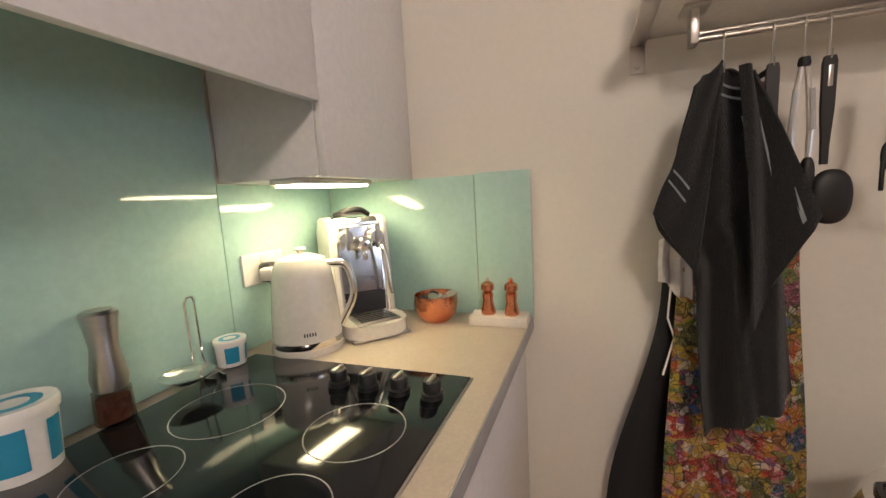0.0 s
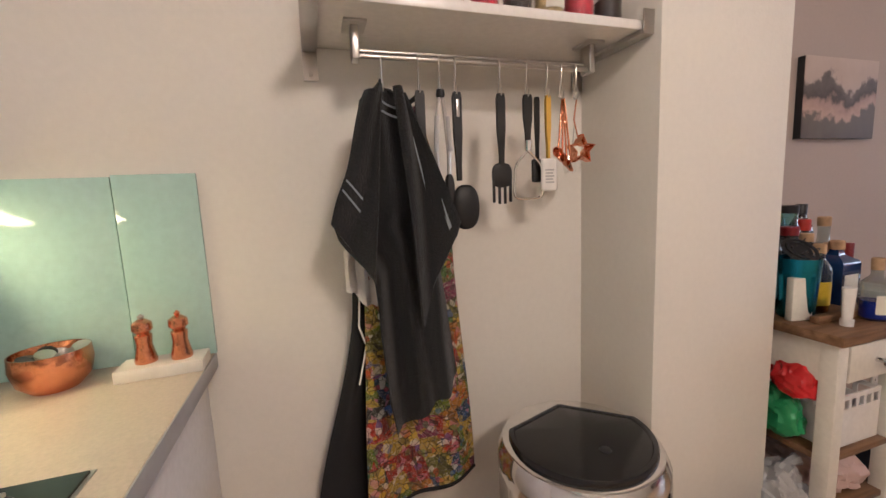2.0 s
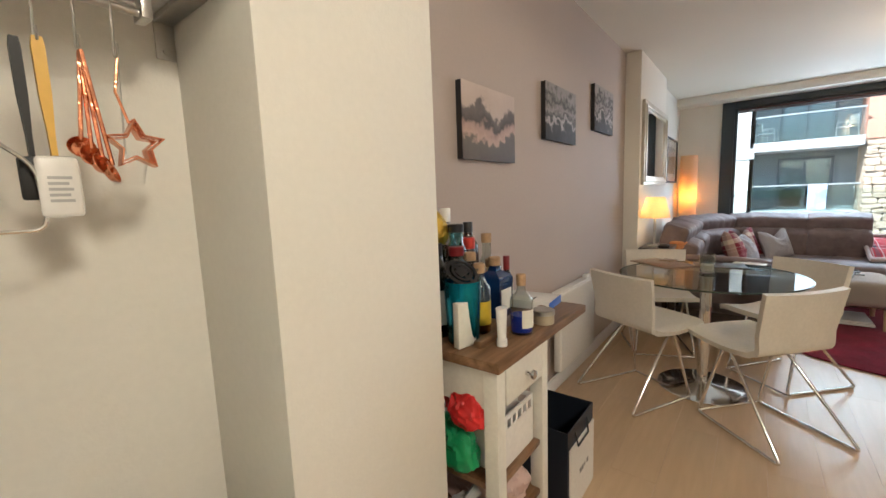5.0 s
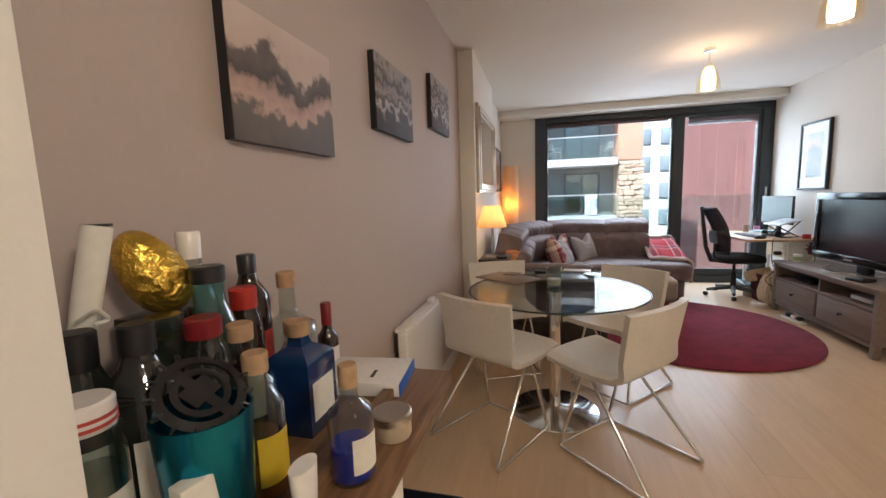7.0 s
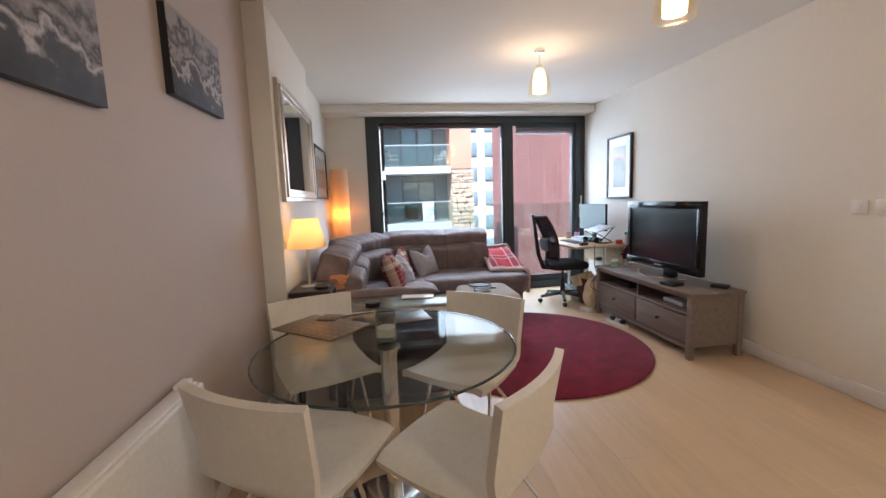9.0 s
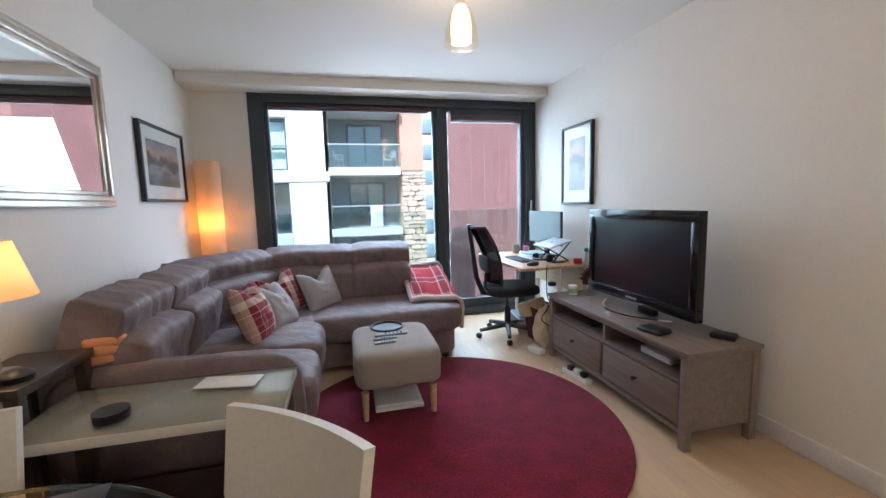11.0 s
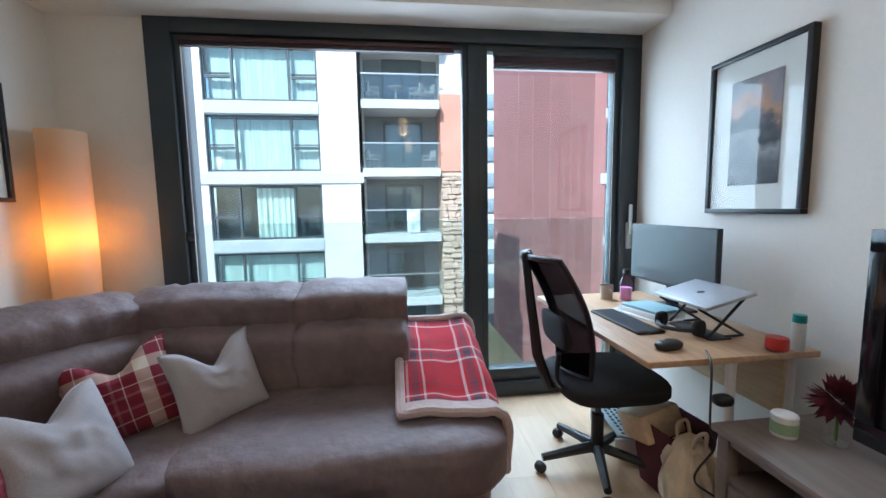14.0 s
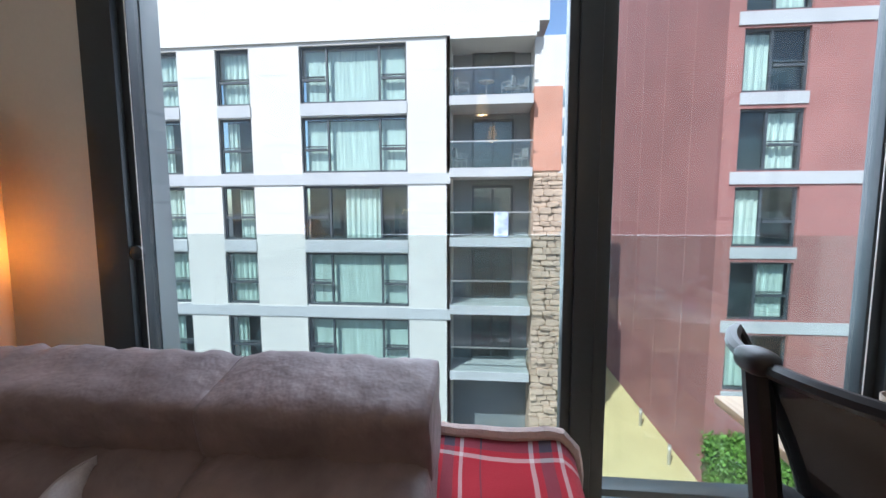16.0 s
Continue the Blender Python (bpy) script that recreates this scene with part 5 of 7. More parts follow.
# ---- dining area ----
table = thing("dining_table", "round glass dining table on a chrome pedestal", "table", pose(3.52, 0.485, 0))
part("edge_band", tube(B(), [(0.4985 * math.cos(k * math.tau / 72), 0.4985 * math.sin(k * math.tau / 72), 0.739) for k in range(72)], 0.0045, 8, True), surface("glass_edge", (0.035, 0.055, 0.045), 0.12, vary=0.1, bump=0), table, "dark green polished glass edge")
g = part("glass_top", lathe(B(), [(0.001, 0.733), (0.497, 0.733), (0.5, 0.736), (0.5, 0.742), (0.497, 0.745), (0.001, 0.745)], 72), table_glass, table, "thick clear glass disc")
part("column", lathe(B(), [(0.034, 0.03), (0.032, 0.05), (0.032, 0.69), (0.034, 0.7)], 28), chrome, table)
part("base", lathe(B(), [(0.25, 0), (0.255, 0.006), (0.25, 0.012), (0.18, 0.022), (0.06, 0.034), (0.034, 0.04)], 48), chrome, table, "round chrome foot")
part("top_flange", lathe(B(), [(0.034, 0.7), (0.036, 0.724), (0.05, 0.727), (0.05, 0.733), (0.001, 0.733)], 32), chrome, table)


def shell(u, v):
    """Seat and back in one bent sheet; u runs from the front edge over the seat to the top of the back."""
    w = (v - 0.5) * 2
    k = u * 1.0
    if k < 0.5:
        x, z = 0.215 - 0.40 * (k / 0.5), 0.46 - 0.018 * math.sin(math.pi * k / 0.5)
        x += 0.02 * (1 - w * w) * (1 - k / 0.5)
    elif k < 0.62:
        a = (k - 0.5) / 0.12 * math.pi * 0.44
        x, z = -0.185 - 0.055 * math.sin(a), 0.46 + 0.055 * (1 - math.cos(a))
    else:
        s = (k - 0.62) / 0.38
        x, z = -0.24 - 0.045 * s, 0.505 + 0.275 * s
    if k >= 0.5:
        x += 0.035 * w * w * min(1, (k - 0.5) / 0.2)
    half = 0.215 + 0.02 * max(0, (k - 0.5)) * 2
    e = 0.012 * max(0, abs(w) - 0.9) * 10
    return Vector((x, w * half, z - e * (k < 0.5)))


chair = thing("dining_chair", "white leather dining chair on chrome wire legs", "chair", group="chairs round the glass table")
part("seat_shell", thicken(grid(B(), 40, 14, shell), 0.03), white_leather, chair, "white padded leather seat and back", 50)
for sy in (-1, 1):
    part("leg", tube(B(), arc([(0.03, sy * 0.165, 0.425), (0.14, sy * 0.205, 0.01), (-0.36, sy * 0.225, 0.01), (0.0, sy * 0.16, 0.425)], 0.03, 4), 0.0085, 10), chrome, chair, "bent chrome wire leg")
part("seat_bracket", box(B(), -0.05, 0.08, -0.17, 0.17, 0.42, 0.432, 0.003), chrome, chair)
part("cross_bar", tube(B(), [(0.14, -0.205, 0.012), (0.14, 0.205, 0.012)], 0.007, 8), chrome, chair)
for bx, by, a, sx in ((3.06, 0.91, -30, 0), (3.03, 0.03, 47.6, 0), (4.29, 0.925, 203.5, 0), (4.08, -0.055, 139, 0)):
    c, s = math.cos(radians(a)), math.sin(radians(a))
    m = pose(bx + 0.27 * c, by + 0.27 * s, 0, 0, 0, a)
    if bx == 3.06:
        chair.matrix_world = m
    else:
        copy_thing(chair, m)
tumbler_glass = glass("tumbler_glass", (0.82, 0.84, 0.82), 0.03, power=2.0)
tum = thing("candle_tumbler", "glass tumbler with a half-burnt white candle", "candle", pose(3.57, 0.49, 0.746))
part("glass", lathe(B(), [(0.001, 0), (0.04, 0), (0.046, 0.118), (0.043, 0.118), (0.037, 0.014), (0.001, 0.014)], 32), tumbler_glass, tum)
part("wax", lathe(B(), [(0.036, 0.0145), (0.0385, 0.05), (0.001, 0.05)], 24), surface("candle_wax", (0.75, 0.72, 0.62), 0.5, bump=0), tum)
bronze = surface("bronze_lattice", (0.3, 0.2, 0.12), 0.35, 0.6, vary=0.3, scale=40, bump=0.5, bumpscale=60)
t = bronze.node_tree
co = t.nodes.new("ShaderNodeTexCoord")
cells = t.nodes.new("ShaderNodeTexVoronoi")
cells.distance, cells.inputs["Scale"].default_value, cells.inputs["Randomness"].default_value = "MANHATTAN", 24, 0.0
t.links.new(co.outputs["Object"], cells.inputs["Vector"])
lattice = ramp(t, [(0, (0.16, 0.11, 0.07)), (0.36, (0.5, 0.42, 0.32)), (0.44, (0.22, 0.15, 0.09))])
t.links.new(cells.outputs["Distance"], lattice.inputs[0])
t.links.new(lattice.outputs[0], t.nodes["Principled BSDF"].inputs["Base Color"])
pm = thing("placemat", "bronze lattice-patterned placemat with a coaster", "placemat", pose(3.79, 0.78, 0.746, 0, 0, 52))
part("mat", box(B(), -0.185, 0.185, -0.125, 0.125, 0, 0.008, 0.003), bronze, pm)
part("coaster", box(B(), -0.05, 0.05, -0.05, 0.05, 0.0082, 0.013, 0.002, 2, pose(0.06, -0.11, 0, 0, 0, 20)), bronze, pm)
pm2 = thing("placemat", "dark folded card menu on the glass table", "placemat", pose(3.86, 0.44, 0.746, 0, 0, 10))
part("mat", box(B(), -0.1, 0.1, -0.15, 0.15, 0, 0.005, 0.002), dark_wood, pm2)

heat = thing("panel_heater", "white wall-mounted panel heater", "heater")
part("panel", box(B(), 2.86, 3.5, 1.165, 1.215, 0.17, 0.665, 0.012, 3), white_gloss, heat)
part("top_grille", box(B(), 2.88, 3.48, 1.18, 1.235, 0.655, 0.675, 0.004), white_gloss, heat)
part("control", box(B(), 3.4, 3.47, 1.19, 1.225, 0.67, 0.695, 0.004), white_gloss, heat)
part("wall_bracket", box(B(), 2.95, 3.4, 1.215, 1.25, 0.25, 0.6), black_plastic, heat)
anchor(heat, 3.18, 1.25, 0.17)


def socket(name, label, m, w=0.086):
    t = thing(name, label, "socket", m)
    pl = part("plate", box(B(), -w / 2, w / 2, 0, 0.009, -0.043, 0.043, 0.003), white_gloss, t)
    for x in (-0.02, 0.02):
        part("pin_hole", box(B(), x - 0.003, x + 0.003, 0.009, 0.0096, -0.02, -0.008), black_plastic, pl)
    part("switch", box(B(), -0.012, 0.012, 0.009, 0.012, 0.012, 0.028, 0.001), white_gloss, pl)
    return t


socket("wall_socket", "white wall socket below the heater's side", pose(2.66, YL, 0.3, 0, 0, 180))

# ---- drinks trolley ----
tro = thing("kitchen_trolley", "white wooden kitchen trolley with a brown wood top", "trolley")
trolley_white = surface("cream_white_paint", (0.7, 0.67, 0.6), 0.45, vary=0.05, bump=0.05)
part("worktop", box(B(), 1.435, 2.12, 0.775, 1.22, 0.81, 0.84, 0.003), walnut, tro, "oiled brown wooden top")
part("worktop_lip", box(B(), 1.5, 1.96, 0.87, 0.895, 0.841, 0.862, 0.002), walnut, tro)
for x in (1.45, 1.74):
    for y in (0.79, 1.165):
        part("leg", box(B(), x, x + 0.045, y, y + 0.045, 0, 0.81, 0.003), trolley_white, tro)
part("end_panel", box(B(), 1.452, 1.47, 0.835, 1.165, 0.69, 0.81), trolley_white, tro)
d = part("drawer", box(B(), 1.5, 1.735, 0.788, 0.806, 0.69, 0.8, 0.003), trolley_white, tro)
k = part("knob", lathe(B(), [(0.008, 0), (0.006, 0.012), (0.015, 0.022), (0.013, 0.03), (0.001, 0.032)], 16), chrome, d)
k.matrix_local = pose(1.62, 0.788, 0.745, 90, 0, 0)
part("back_panel", box(B(), 1.495, 1.74, 1.17, 1.18, 0.69, 0.81), trolley_white, tro)
for z in (0.44, 0.26, 0.08):
    part("shelf", box(B(), 1.455, 1.78, 0.8, 1.2, z, z + 0.02, 0.003), walnut, tro)
anchor(tro, 1.6, 1.0)
bas = thing("plastic_basket", "white plastic basket with slotted sides", "basket", pose(1.62, 0.98, 0.461))
for (x0, x1, y0, y1) in ((-0.11, 0.11, -0.16, -0.155), (-0.11, 0.11, 0.155, 0.16), (-0.11, -0.105, -0.155, 0.155), (0.105, 0.11, -0.155, 0.155)):
    part("side", box(B(), x0, x1, y0, y1, 0, 0.12), white_gloss, bas)
    part("rim", box(B(), x0, x1, y0, y1, 0.15, 0.165), white_gloss, bas)
    n = 6
    for i in range(n + 1):
        if x1 - x0 > 0.1:
            x = x0 + (x1 - x0 - 0.012) * i / n
            part("bar", box(B(), x, x + 0.012, y0, y1, 0.12, 0.15), white_gloss, bas)
        else:
            y = y0 + (y1 - y0 - 0.012) * i / n
            part("bar", box(B(), x0, x1, y, y + 0.012, 0.12, 0.15), white_gloss, bas)
part("bottom", box(B(), -0.105, 0.105, -0.155, 0.155, 0, 0.005), white_gloss, bas)


def crumple(name, label, x, y, z, size, material, seed):
    t = thing(name, label, "bag", pose(x, y, z + size[2] * 0.46))
    bm = puff(B(), Matrix(), size, 2.3, 16)
    for v in bm.verts:
        q = v.co * 1.0
        k = 0.5 * noise.noise(q * 14 + Vector((seed * 9, 0, 0))) + 0.35 * (0.5 - abs(noise.noise(q * 30 + Vector((0, seed * 5, 0))))) + 0.2 * (0.5 - abs(noise.noise(q * 62)))
        v.co += q.normalized() * k * 0.075
    part("film", bm, material, t, sharp=25)
    part("knot", tube(B(), [(0, 0, size[2] * 0.4), (0.02, -0.01, size[2] * 0.55), (0.05, -0.02, size[2] * 0.6)], [0.02, 0.012, 0.02], 7), material, t)


crumple("carrier_bag", "crumpled red and white carrier bag on the trolley", 1.49, 0.92, 0.635, (0.09, 0.11, 0.07), surface("red_film", (0.55, 0.02, 0.02), 0.3, vary=0.3), 1.0)
crumple("carrier_bag", "green plastic bag hanging from the trolley basket", 1.465, 0.95, 0.5, (0.06, 0.12, 0.12), surface("green_film", (0.02, 0.25, 0.09), 0.3, vary=0.3), 2.0)
crumple("carrier_bag", "pinkish bag of dry food on the trolley shelf", 1.63, 0.95, 0.28, (0.22, 0.24, 0.13), surface("pink_film", (0.5, 0.36, 0.33), 0.35, vary=0.2), 3.0)
crumple("carrier_bag", "crumpled clear-white bags stuffed beside the trolley", 1.44, 0.91, 0.1, (0.14, 0.16, 0.28), surface("grey_film", (0.42, 0.42, 0.42), 0.3, vary=0.25), 4.0)
crumple("food_packet", "blue packet on the trolley's bottom shelf", 1.63, 0.98, 0.1, (0.22, 0.26, 0.1), surface("blue_film", (0.06, 0.12, 0.24), 0.35, vary=0.25), 5.0)
bag = thing("paper_bag", "stiff black and white paper shopping bag", "bag")
navy = surface("navy_card", (0.012, 0.016, 0.026), 0.5)
bm = B()
for a in ((1.97, 1.974, 0.79, 1.03), (2.266, 2.27, 0.79, 1.03), (1.974, 2.266, 1.026, 1.03), (1.974, 2.266, 0.79, 0.794)):
    box(bm, *a, 0.0, 0.36)
part("sides", box(bm, 1.974, 2.266, 0.794, 1.026, 0.0, 0.006), navy, bag)
part("white_panel", box(B(), 1.985, 2.268, 0.784, 0.789, 0.0, 0.285), white_gloss, bag, "white front panel with grey lettering")
for i, ch in enumerate((0.02, 0.014, 0.006, 0.018)):
    part("lettering", box(B(), 2.09 + i * 0.028, 2.09 + i * 0.028 + ch, 0.782, 0.7838, 0.13, 0.15), surface("grey_ink", (0.2, 0.2, 0.2), 0.7, bump=0), bag)
part("handle", tube(B(), [(2.05, 0.79, 0.33), (2.06, 0.78, 0.27), (2.18, 0.78, 0.27), (2.19, 0.79, 0.33)], 0.004), black_plastic, bag)
anchor(bag, 2.12, 0.9)
caddy = thing("waste_caddy", "small open black waste caddy on the floor", "bin", pose(1.2, 0.76, 0))
part("tub", lathe(B(), [(0.1, 0), (0.13, 0.26), (0.137, 0.265), (0.125, 0.262), (0.095, 0.01)], 4), black_plastic, caddy)

cork = surface("cork", (0.42, 0.27, 0.15), 0.8, vary=0.25, scale=40, bump=0.3)
label_paper = surface("label_paper", (0.72, 0.7, 0.62), 0.7, vary=0.05, bump=0.02)
ink = surface("dark_ink", (0.03, 0.03, 0.035), 0.6, bump=0)
TOP = 0.841


def bottle(x, y, h, r, neck, material, cap, label, liquid=None, fill=0.5, square=False, shoulder=0.68, cap_h=0.035, tag=None, z=TOP):
    t = thing("bottle", label, "bottle", pose(x, y, z, 0, 0, 45 if square else (x * 977) % 60), "bottles on the trolley")
    seg = 4 if square else 28
    k = 1.3 if square else 1.0
    part("body", lathe(B(), [(r * k * 0.96, 0), (r * k, 0.006), (r * k, h * shoulder), (r * k * 0.92, h * (shoulder + 0.05)), (neck * 1.25, h * (shoulder + 0.13)), (neck, h * (shoulder + 0.18)), (neck, h - cap_h)], seg), material, t)
    if liquid:
        part("liquid", lathe(B(), [(r * k * 0.93, 0.006), (r * k * 0.93, h * shoulder * fill), (0.001, h * shoulder * fill)], seg), liquid, t)
    part("cap", lathe(B(), [(neck * 1.08, h - cap_h), (neck * 1.12, h - 0.003), (neck * 1.0, h), (0.001, h)], 20), cap, t)
    if tag:
        lo, hi = h * shoulder * 0.2, h * shoulder * 0.75
        bm = B()
        if square:
            box(bm, -r * 0.7, r * 0.7, -r * 0.93, -r * 0.922, lo, hi, 0, 2, pose(0, 0, 0, 0, 0, -45))
        else:
            a0 = radians(-150 - (x * 977) % 60)
            grid(bm, 10, 1, lambda u, v: Vector((r * 1.012 * math.cos(a0 + u * 1.7), r * 1.012 * math.sin(a0 + u * 1.7), lo + (hi - lo) * v)))
        lb = part("label", bm, tag, t, sharp=80)
    return t


dark_glass = surface("dark_brown_glass", (0.02, 0.01, 0.008), 0.08, vary=0.05, bump=0, coat=0.5)
olive_glass = surface("black_green_glass", (0.012, 0.014, 0.012), 0.08, bump=0, coat=0.5)
blue_glass = surface("deep_blue_glass", (0.008, 0.03, 0.11), 0.06, bump=0, coat=0.6)
teal_glass = glass("teal_glass", (0.42, 0.68, 0.68), power=2.4)
pale_glass = glass("pale_bottle_glass", (0.78, 0.82, 0.8), power=2.2)
amber = surface("amber_liquid", (0.2, 0.07, 0.015), 0.2, bump=0)
gin = glass("clear_spirit", (0.86, 0.88, 0.86), power=3.0)
blue_liquid = surface("blue_spirit", (0.01, 0.03, 0.35), 0.15, bump=0)
red_cap = surface("red_cap", (0.42, 0.03, 0.02), 0.4, bump=0)
yellow_cap = surface("yellow_cap", (0.6, 0.42, 0.02), 0.4, bump=0)
maroon_cap = surface("maroon_foil", (0.2, 0.012, 0.016), 0.35, bump=0)
white_red = surface("red_stripe", (0.45, 0.05, 0.04), 0.45, bump=0)
bottle(1.82, 1.01, 0.217, 0.052, 0.02, blue_glass, cork, "square deep blue bottle with a cork and cream label", None, 0, True, 0.64, 0.03, label_paper)
bottle(1.7, 0.842, 0.189, 0.037, 0.014, pale_glass, cork, "small clear bottle of blue spirit with a cork", blue_liquid, 0.55, False, 0.56, 0.036, label_paper)
bottle(2.09, 1.11, 0.178, 0.028, 0.013, dark_glass, maroon_cap, "small dark bottle with a maroon foil top", None, 0, False, 0.45, 0.06, label_paper)
bottle(1.945, 1.12, 0.289, 0.062, 0.019, pale_glass, cork, "round clear bottle with a tall cork stopper", gin, 0.3, False, 0.52, 0.036)
bottle(1.86, 1.15, 0.341, 0.04, 0.017, dark_glass, black_plastic, "tall dark brown bottle with a black cap", None, 0, False, 0.7, 0.04, red_cap)
bottle(1.743, 1.17, 0.4, 0.038, 0.018, pale_glass, white_gloss, "tall clear bottle with a white capsule", gin, 0.6, False, 0.66, 0.05, label_paper)
bottle(1.697, 1.09, 0.345, 0.044, 0.025, teal_glass, black_plastic, "ribbed teal glass bottle with a black stopper", None, 0, False, 0.64, 0.028)
bottle(1.78, 1.095, 0.29, 0.032, 0.022, dark_glass, red_cap, "dark bottle with a bright red cap", None, 0, False, 0.68, 0.04, label_paper)
bottle(1.691, 1.03, 0.25, 0.05, 0.019, pale_glass, cork, "clear round flask with a broad cork", amber, 0.35, False, 0.56, 0.028)
bottle(1.545, 1.06, 0.295, 0.044, 0.019, olive_glass, black_plastic, "very dark green bottle with a black cap", None, 0, False, 0.68, 0.04, label_paper)
bottle(1.638, 0.96, 0.225, 0.036, 0.017, pale_glass, cork, "clear bottle of amber spirit with a yellow label", amber, 0.45, False, 0.62, 0.03, yellow_cap)
wl = bottle(1.462, 1.045, 0.232, 0.036, 0.028, pale_glass, white_gloss, "clear jar with a red-striped white lid", gin, 0.85, False, 0.72, 0.034, label_paper)
for z in (0.203, 0.212):
    part("lid_stripe", lathe(B(), [(0.0298, z), (0.0318, z), (0.0318, z + 0.004), (0.0298, z + 0.004)], 24, cap=False), white_red, wl)
bottle(1.61, 1.09, 0.285, 0.03, 0.024, pale_glass, pale_glass, "clear bottle with a short glass stopper", None, 0, False, 0.7, 0.03)
bottle(1.64, 1.05, 0.275, 0.034, 0.024, olive_glass, maroon_cap, "dark bottle with a brown cap and paper band", None, 0, False, 0.68, 0.03, label_paper)
bottle(1.512, 1.12, 0.29, 0.038, 0.02, olive_glass, black_plastic, "dark bottle with a wide black cap", None, 0, False, 0.66, 0.05, label_paper)
bottle(1.87, 1.06, 0.2, 0.036, 0.016, pale_glass, cork, "small clear bottle with a cork behind others", amber, 0.4, False, 0.6, 0.03)
shk = thing("cocktail_shaker", "glossy teal metal cocktail shaker with a strainer", "shaker", pose(1.535, 0.955, TOP))
part("cup", lathe(B(), [(0.046, 0), (0.048, 0.004), (0.058, 0.19), (0.055, 0.19), (0.046, 0.02)], 32), surface("teal_metal", (0.02, 0.26, 0.4), 0.26, 0.95, vary=0.05, bump=0), shk)
bm = lathe(B(), [(0.042, 0), (0.052, 0.0), (0.053, 0.003), (0.042, 0.005)], 32, cap=False)
lathe(bm, [(0.026, 0), (0.034, 0.001), (0.034, 0.004), (0.026, 0.004)], 28, cap=False)
box(bm, -0.007, 0.007, -0.045, 0.045, 0.0, 0.003)
box(bm, -0.02, 0.02, -0.012, 0.016, 0.001, 0.004)
stn = part("strainer", bm, black_plastic, shk, "black bar strainer with a coiled rim")
stn.matrix_local = pose(0, 0, 0.212, 38, -14, 0)
for k in range(30):
    a = k * math.tau / 30
    c = part("coil", tube(B(), [(0.055 * math.cos(a) + 0.006 * math.cos(b) * math.cos(a), 0.055 * math.sin(a) + 0.006 * math.cos(b) * math.sin(a), 0.003 + 0.006 * math.sin(b)) for b in [j * math.tau / 6 for j in range(6)]], 0.0016, 4, True), black_plastic, stn) if k % 2 == 0 else None
card = solid("card_box", box(B(), -0.035, 0.035, -0.012, 0.012, 0, 0.135, 0.002), label_paper, "white boxed card leaning among the bottles", "box", "thing", pose(1.5, 0.925, TOP, 0, 0, -12))
tub = thing("cream_tube", "white squeeze tube standing on its cap", "tube", pose(1.56, 0.835, TOP))
part("sleeve", lathe(B(), [(0.018, 0.02), (0.02, 0.06), (0.024, 0.115)], 20, (0, 0, 0), 1.0, 0.6), white_gloss, tub)
part("cap", lathe(B(), [(0.016, 0), (0.016, 0.02), (0.001, 0.02)], 16), white_gloss, tub)
tin = thing("glass_jar", "low glass jar with a metal lid", "jar", pose(1.82, 0.82, TOP))
part("jar", lathe(B(), [(0.034, 0), (0.036, 0.004), (0.036, 0.036)], 24), surface("cream_contents", (0.5, 0.42, 0.3), 0.3), tin)
part("lid", lathe(B(), [(0.038, 0.032), (0.038, 0.046), (0.034, 0.049), (0.001, 0.048)], 28), steel, tin)
book = thing("book", "white hardback book with a bright blue spine", "book", pose(2.02, 0.965, TOP, 0, 0, 6))
part("cover", box(B(), -0.075, 0.075, -0.1, 0.1, 0, 0.032, 0.002), white_gloss, book)
part("spine", box(B(), -0.076, 0.076, -0.103, -0.1, 0.001, 0.031, 0.001), surface("bright_blue", (0.02, 0.1, 0.45), 0.5, bump=0), book)
part("title", box(B(), -0.045, -0.005, -0.03, -0.022, 0.0321, 0.0328), ink, book)
ebox = solid("gift_box", box(B(), -0.045, 0.045, -0.035, 0.035, 0, 0.27, 0.003), olive_glass, "tall dark carton behind the bottles", "box", "thing", pose(1.665, 1.17, TOP))
egg = thing("chocolate_egg", "large gold-foil chocolate egg on a carton", "egg", pose(1.69, 1.145, TOP + 0.272, -14, -22, 0))
gold = surface("gold_foil", (0.75, 0.5, 0.08), 0.3, 0.9, vary=0.2, scale=20, bump=1.0, bumpscale=45, relief=0.012)
part("foil", lathe(B(), [(0.001, 0)] + [(0.047 * math.sin(a) ** 0.9 * (1 + 0.12 * math.cos(a)), 0.075 - 0.075 * math.cos(a)) for a in [k * math.pi / 18 for k in range(1, 18)]] + [(0.001, 0.15)], 28), gold, egg, sharp=80)
scroll = thing("paper_scroll", "rolled white paper standing at the trolley's back", "paper", pose(1.48, 1.165, TOP))
part("roll", tube(B(), [(0, 0, 0), (0.1, -0.012, 0.42)], [0.014, 0.019], 16), label_paper, scroll)
part("bow", tube(B(), arc([(0.045, -0.03, 0.3), (0.06, -0.045, 0.315), (0.085, -0.035, 0.29), (0.06, -0.04, 0.29)], 0.01), 0.003, 6), label_paper, scroll)
part("end", lathe(B(), [(0.018, 0), (0.018, 0.004), (0.001, 0.004)], 16, (0.1005, -0.012, 0.42)), black_plastic, scroll)

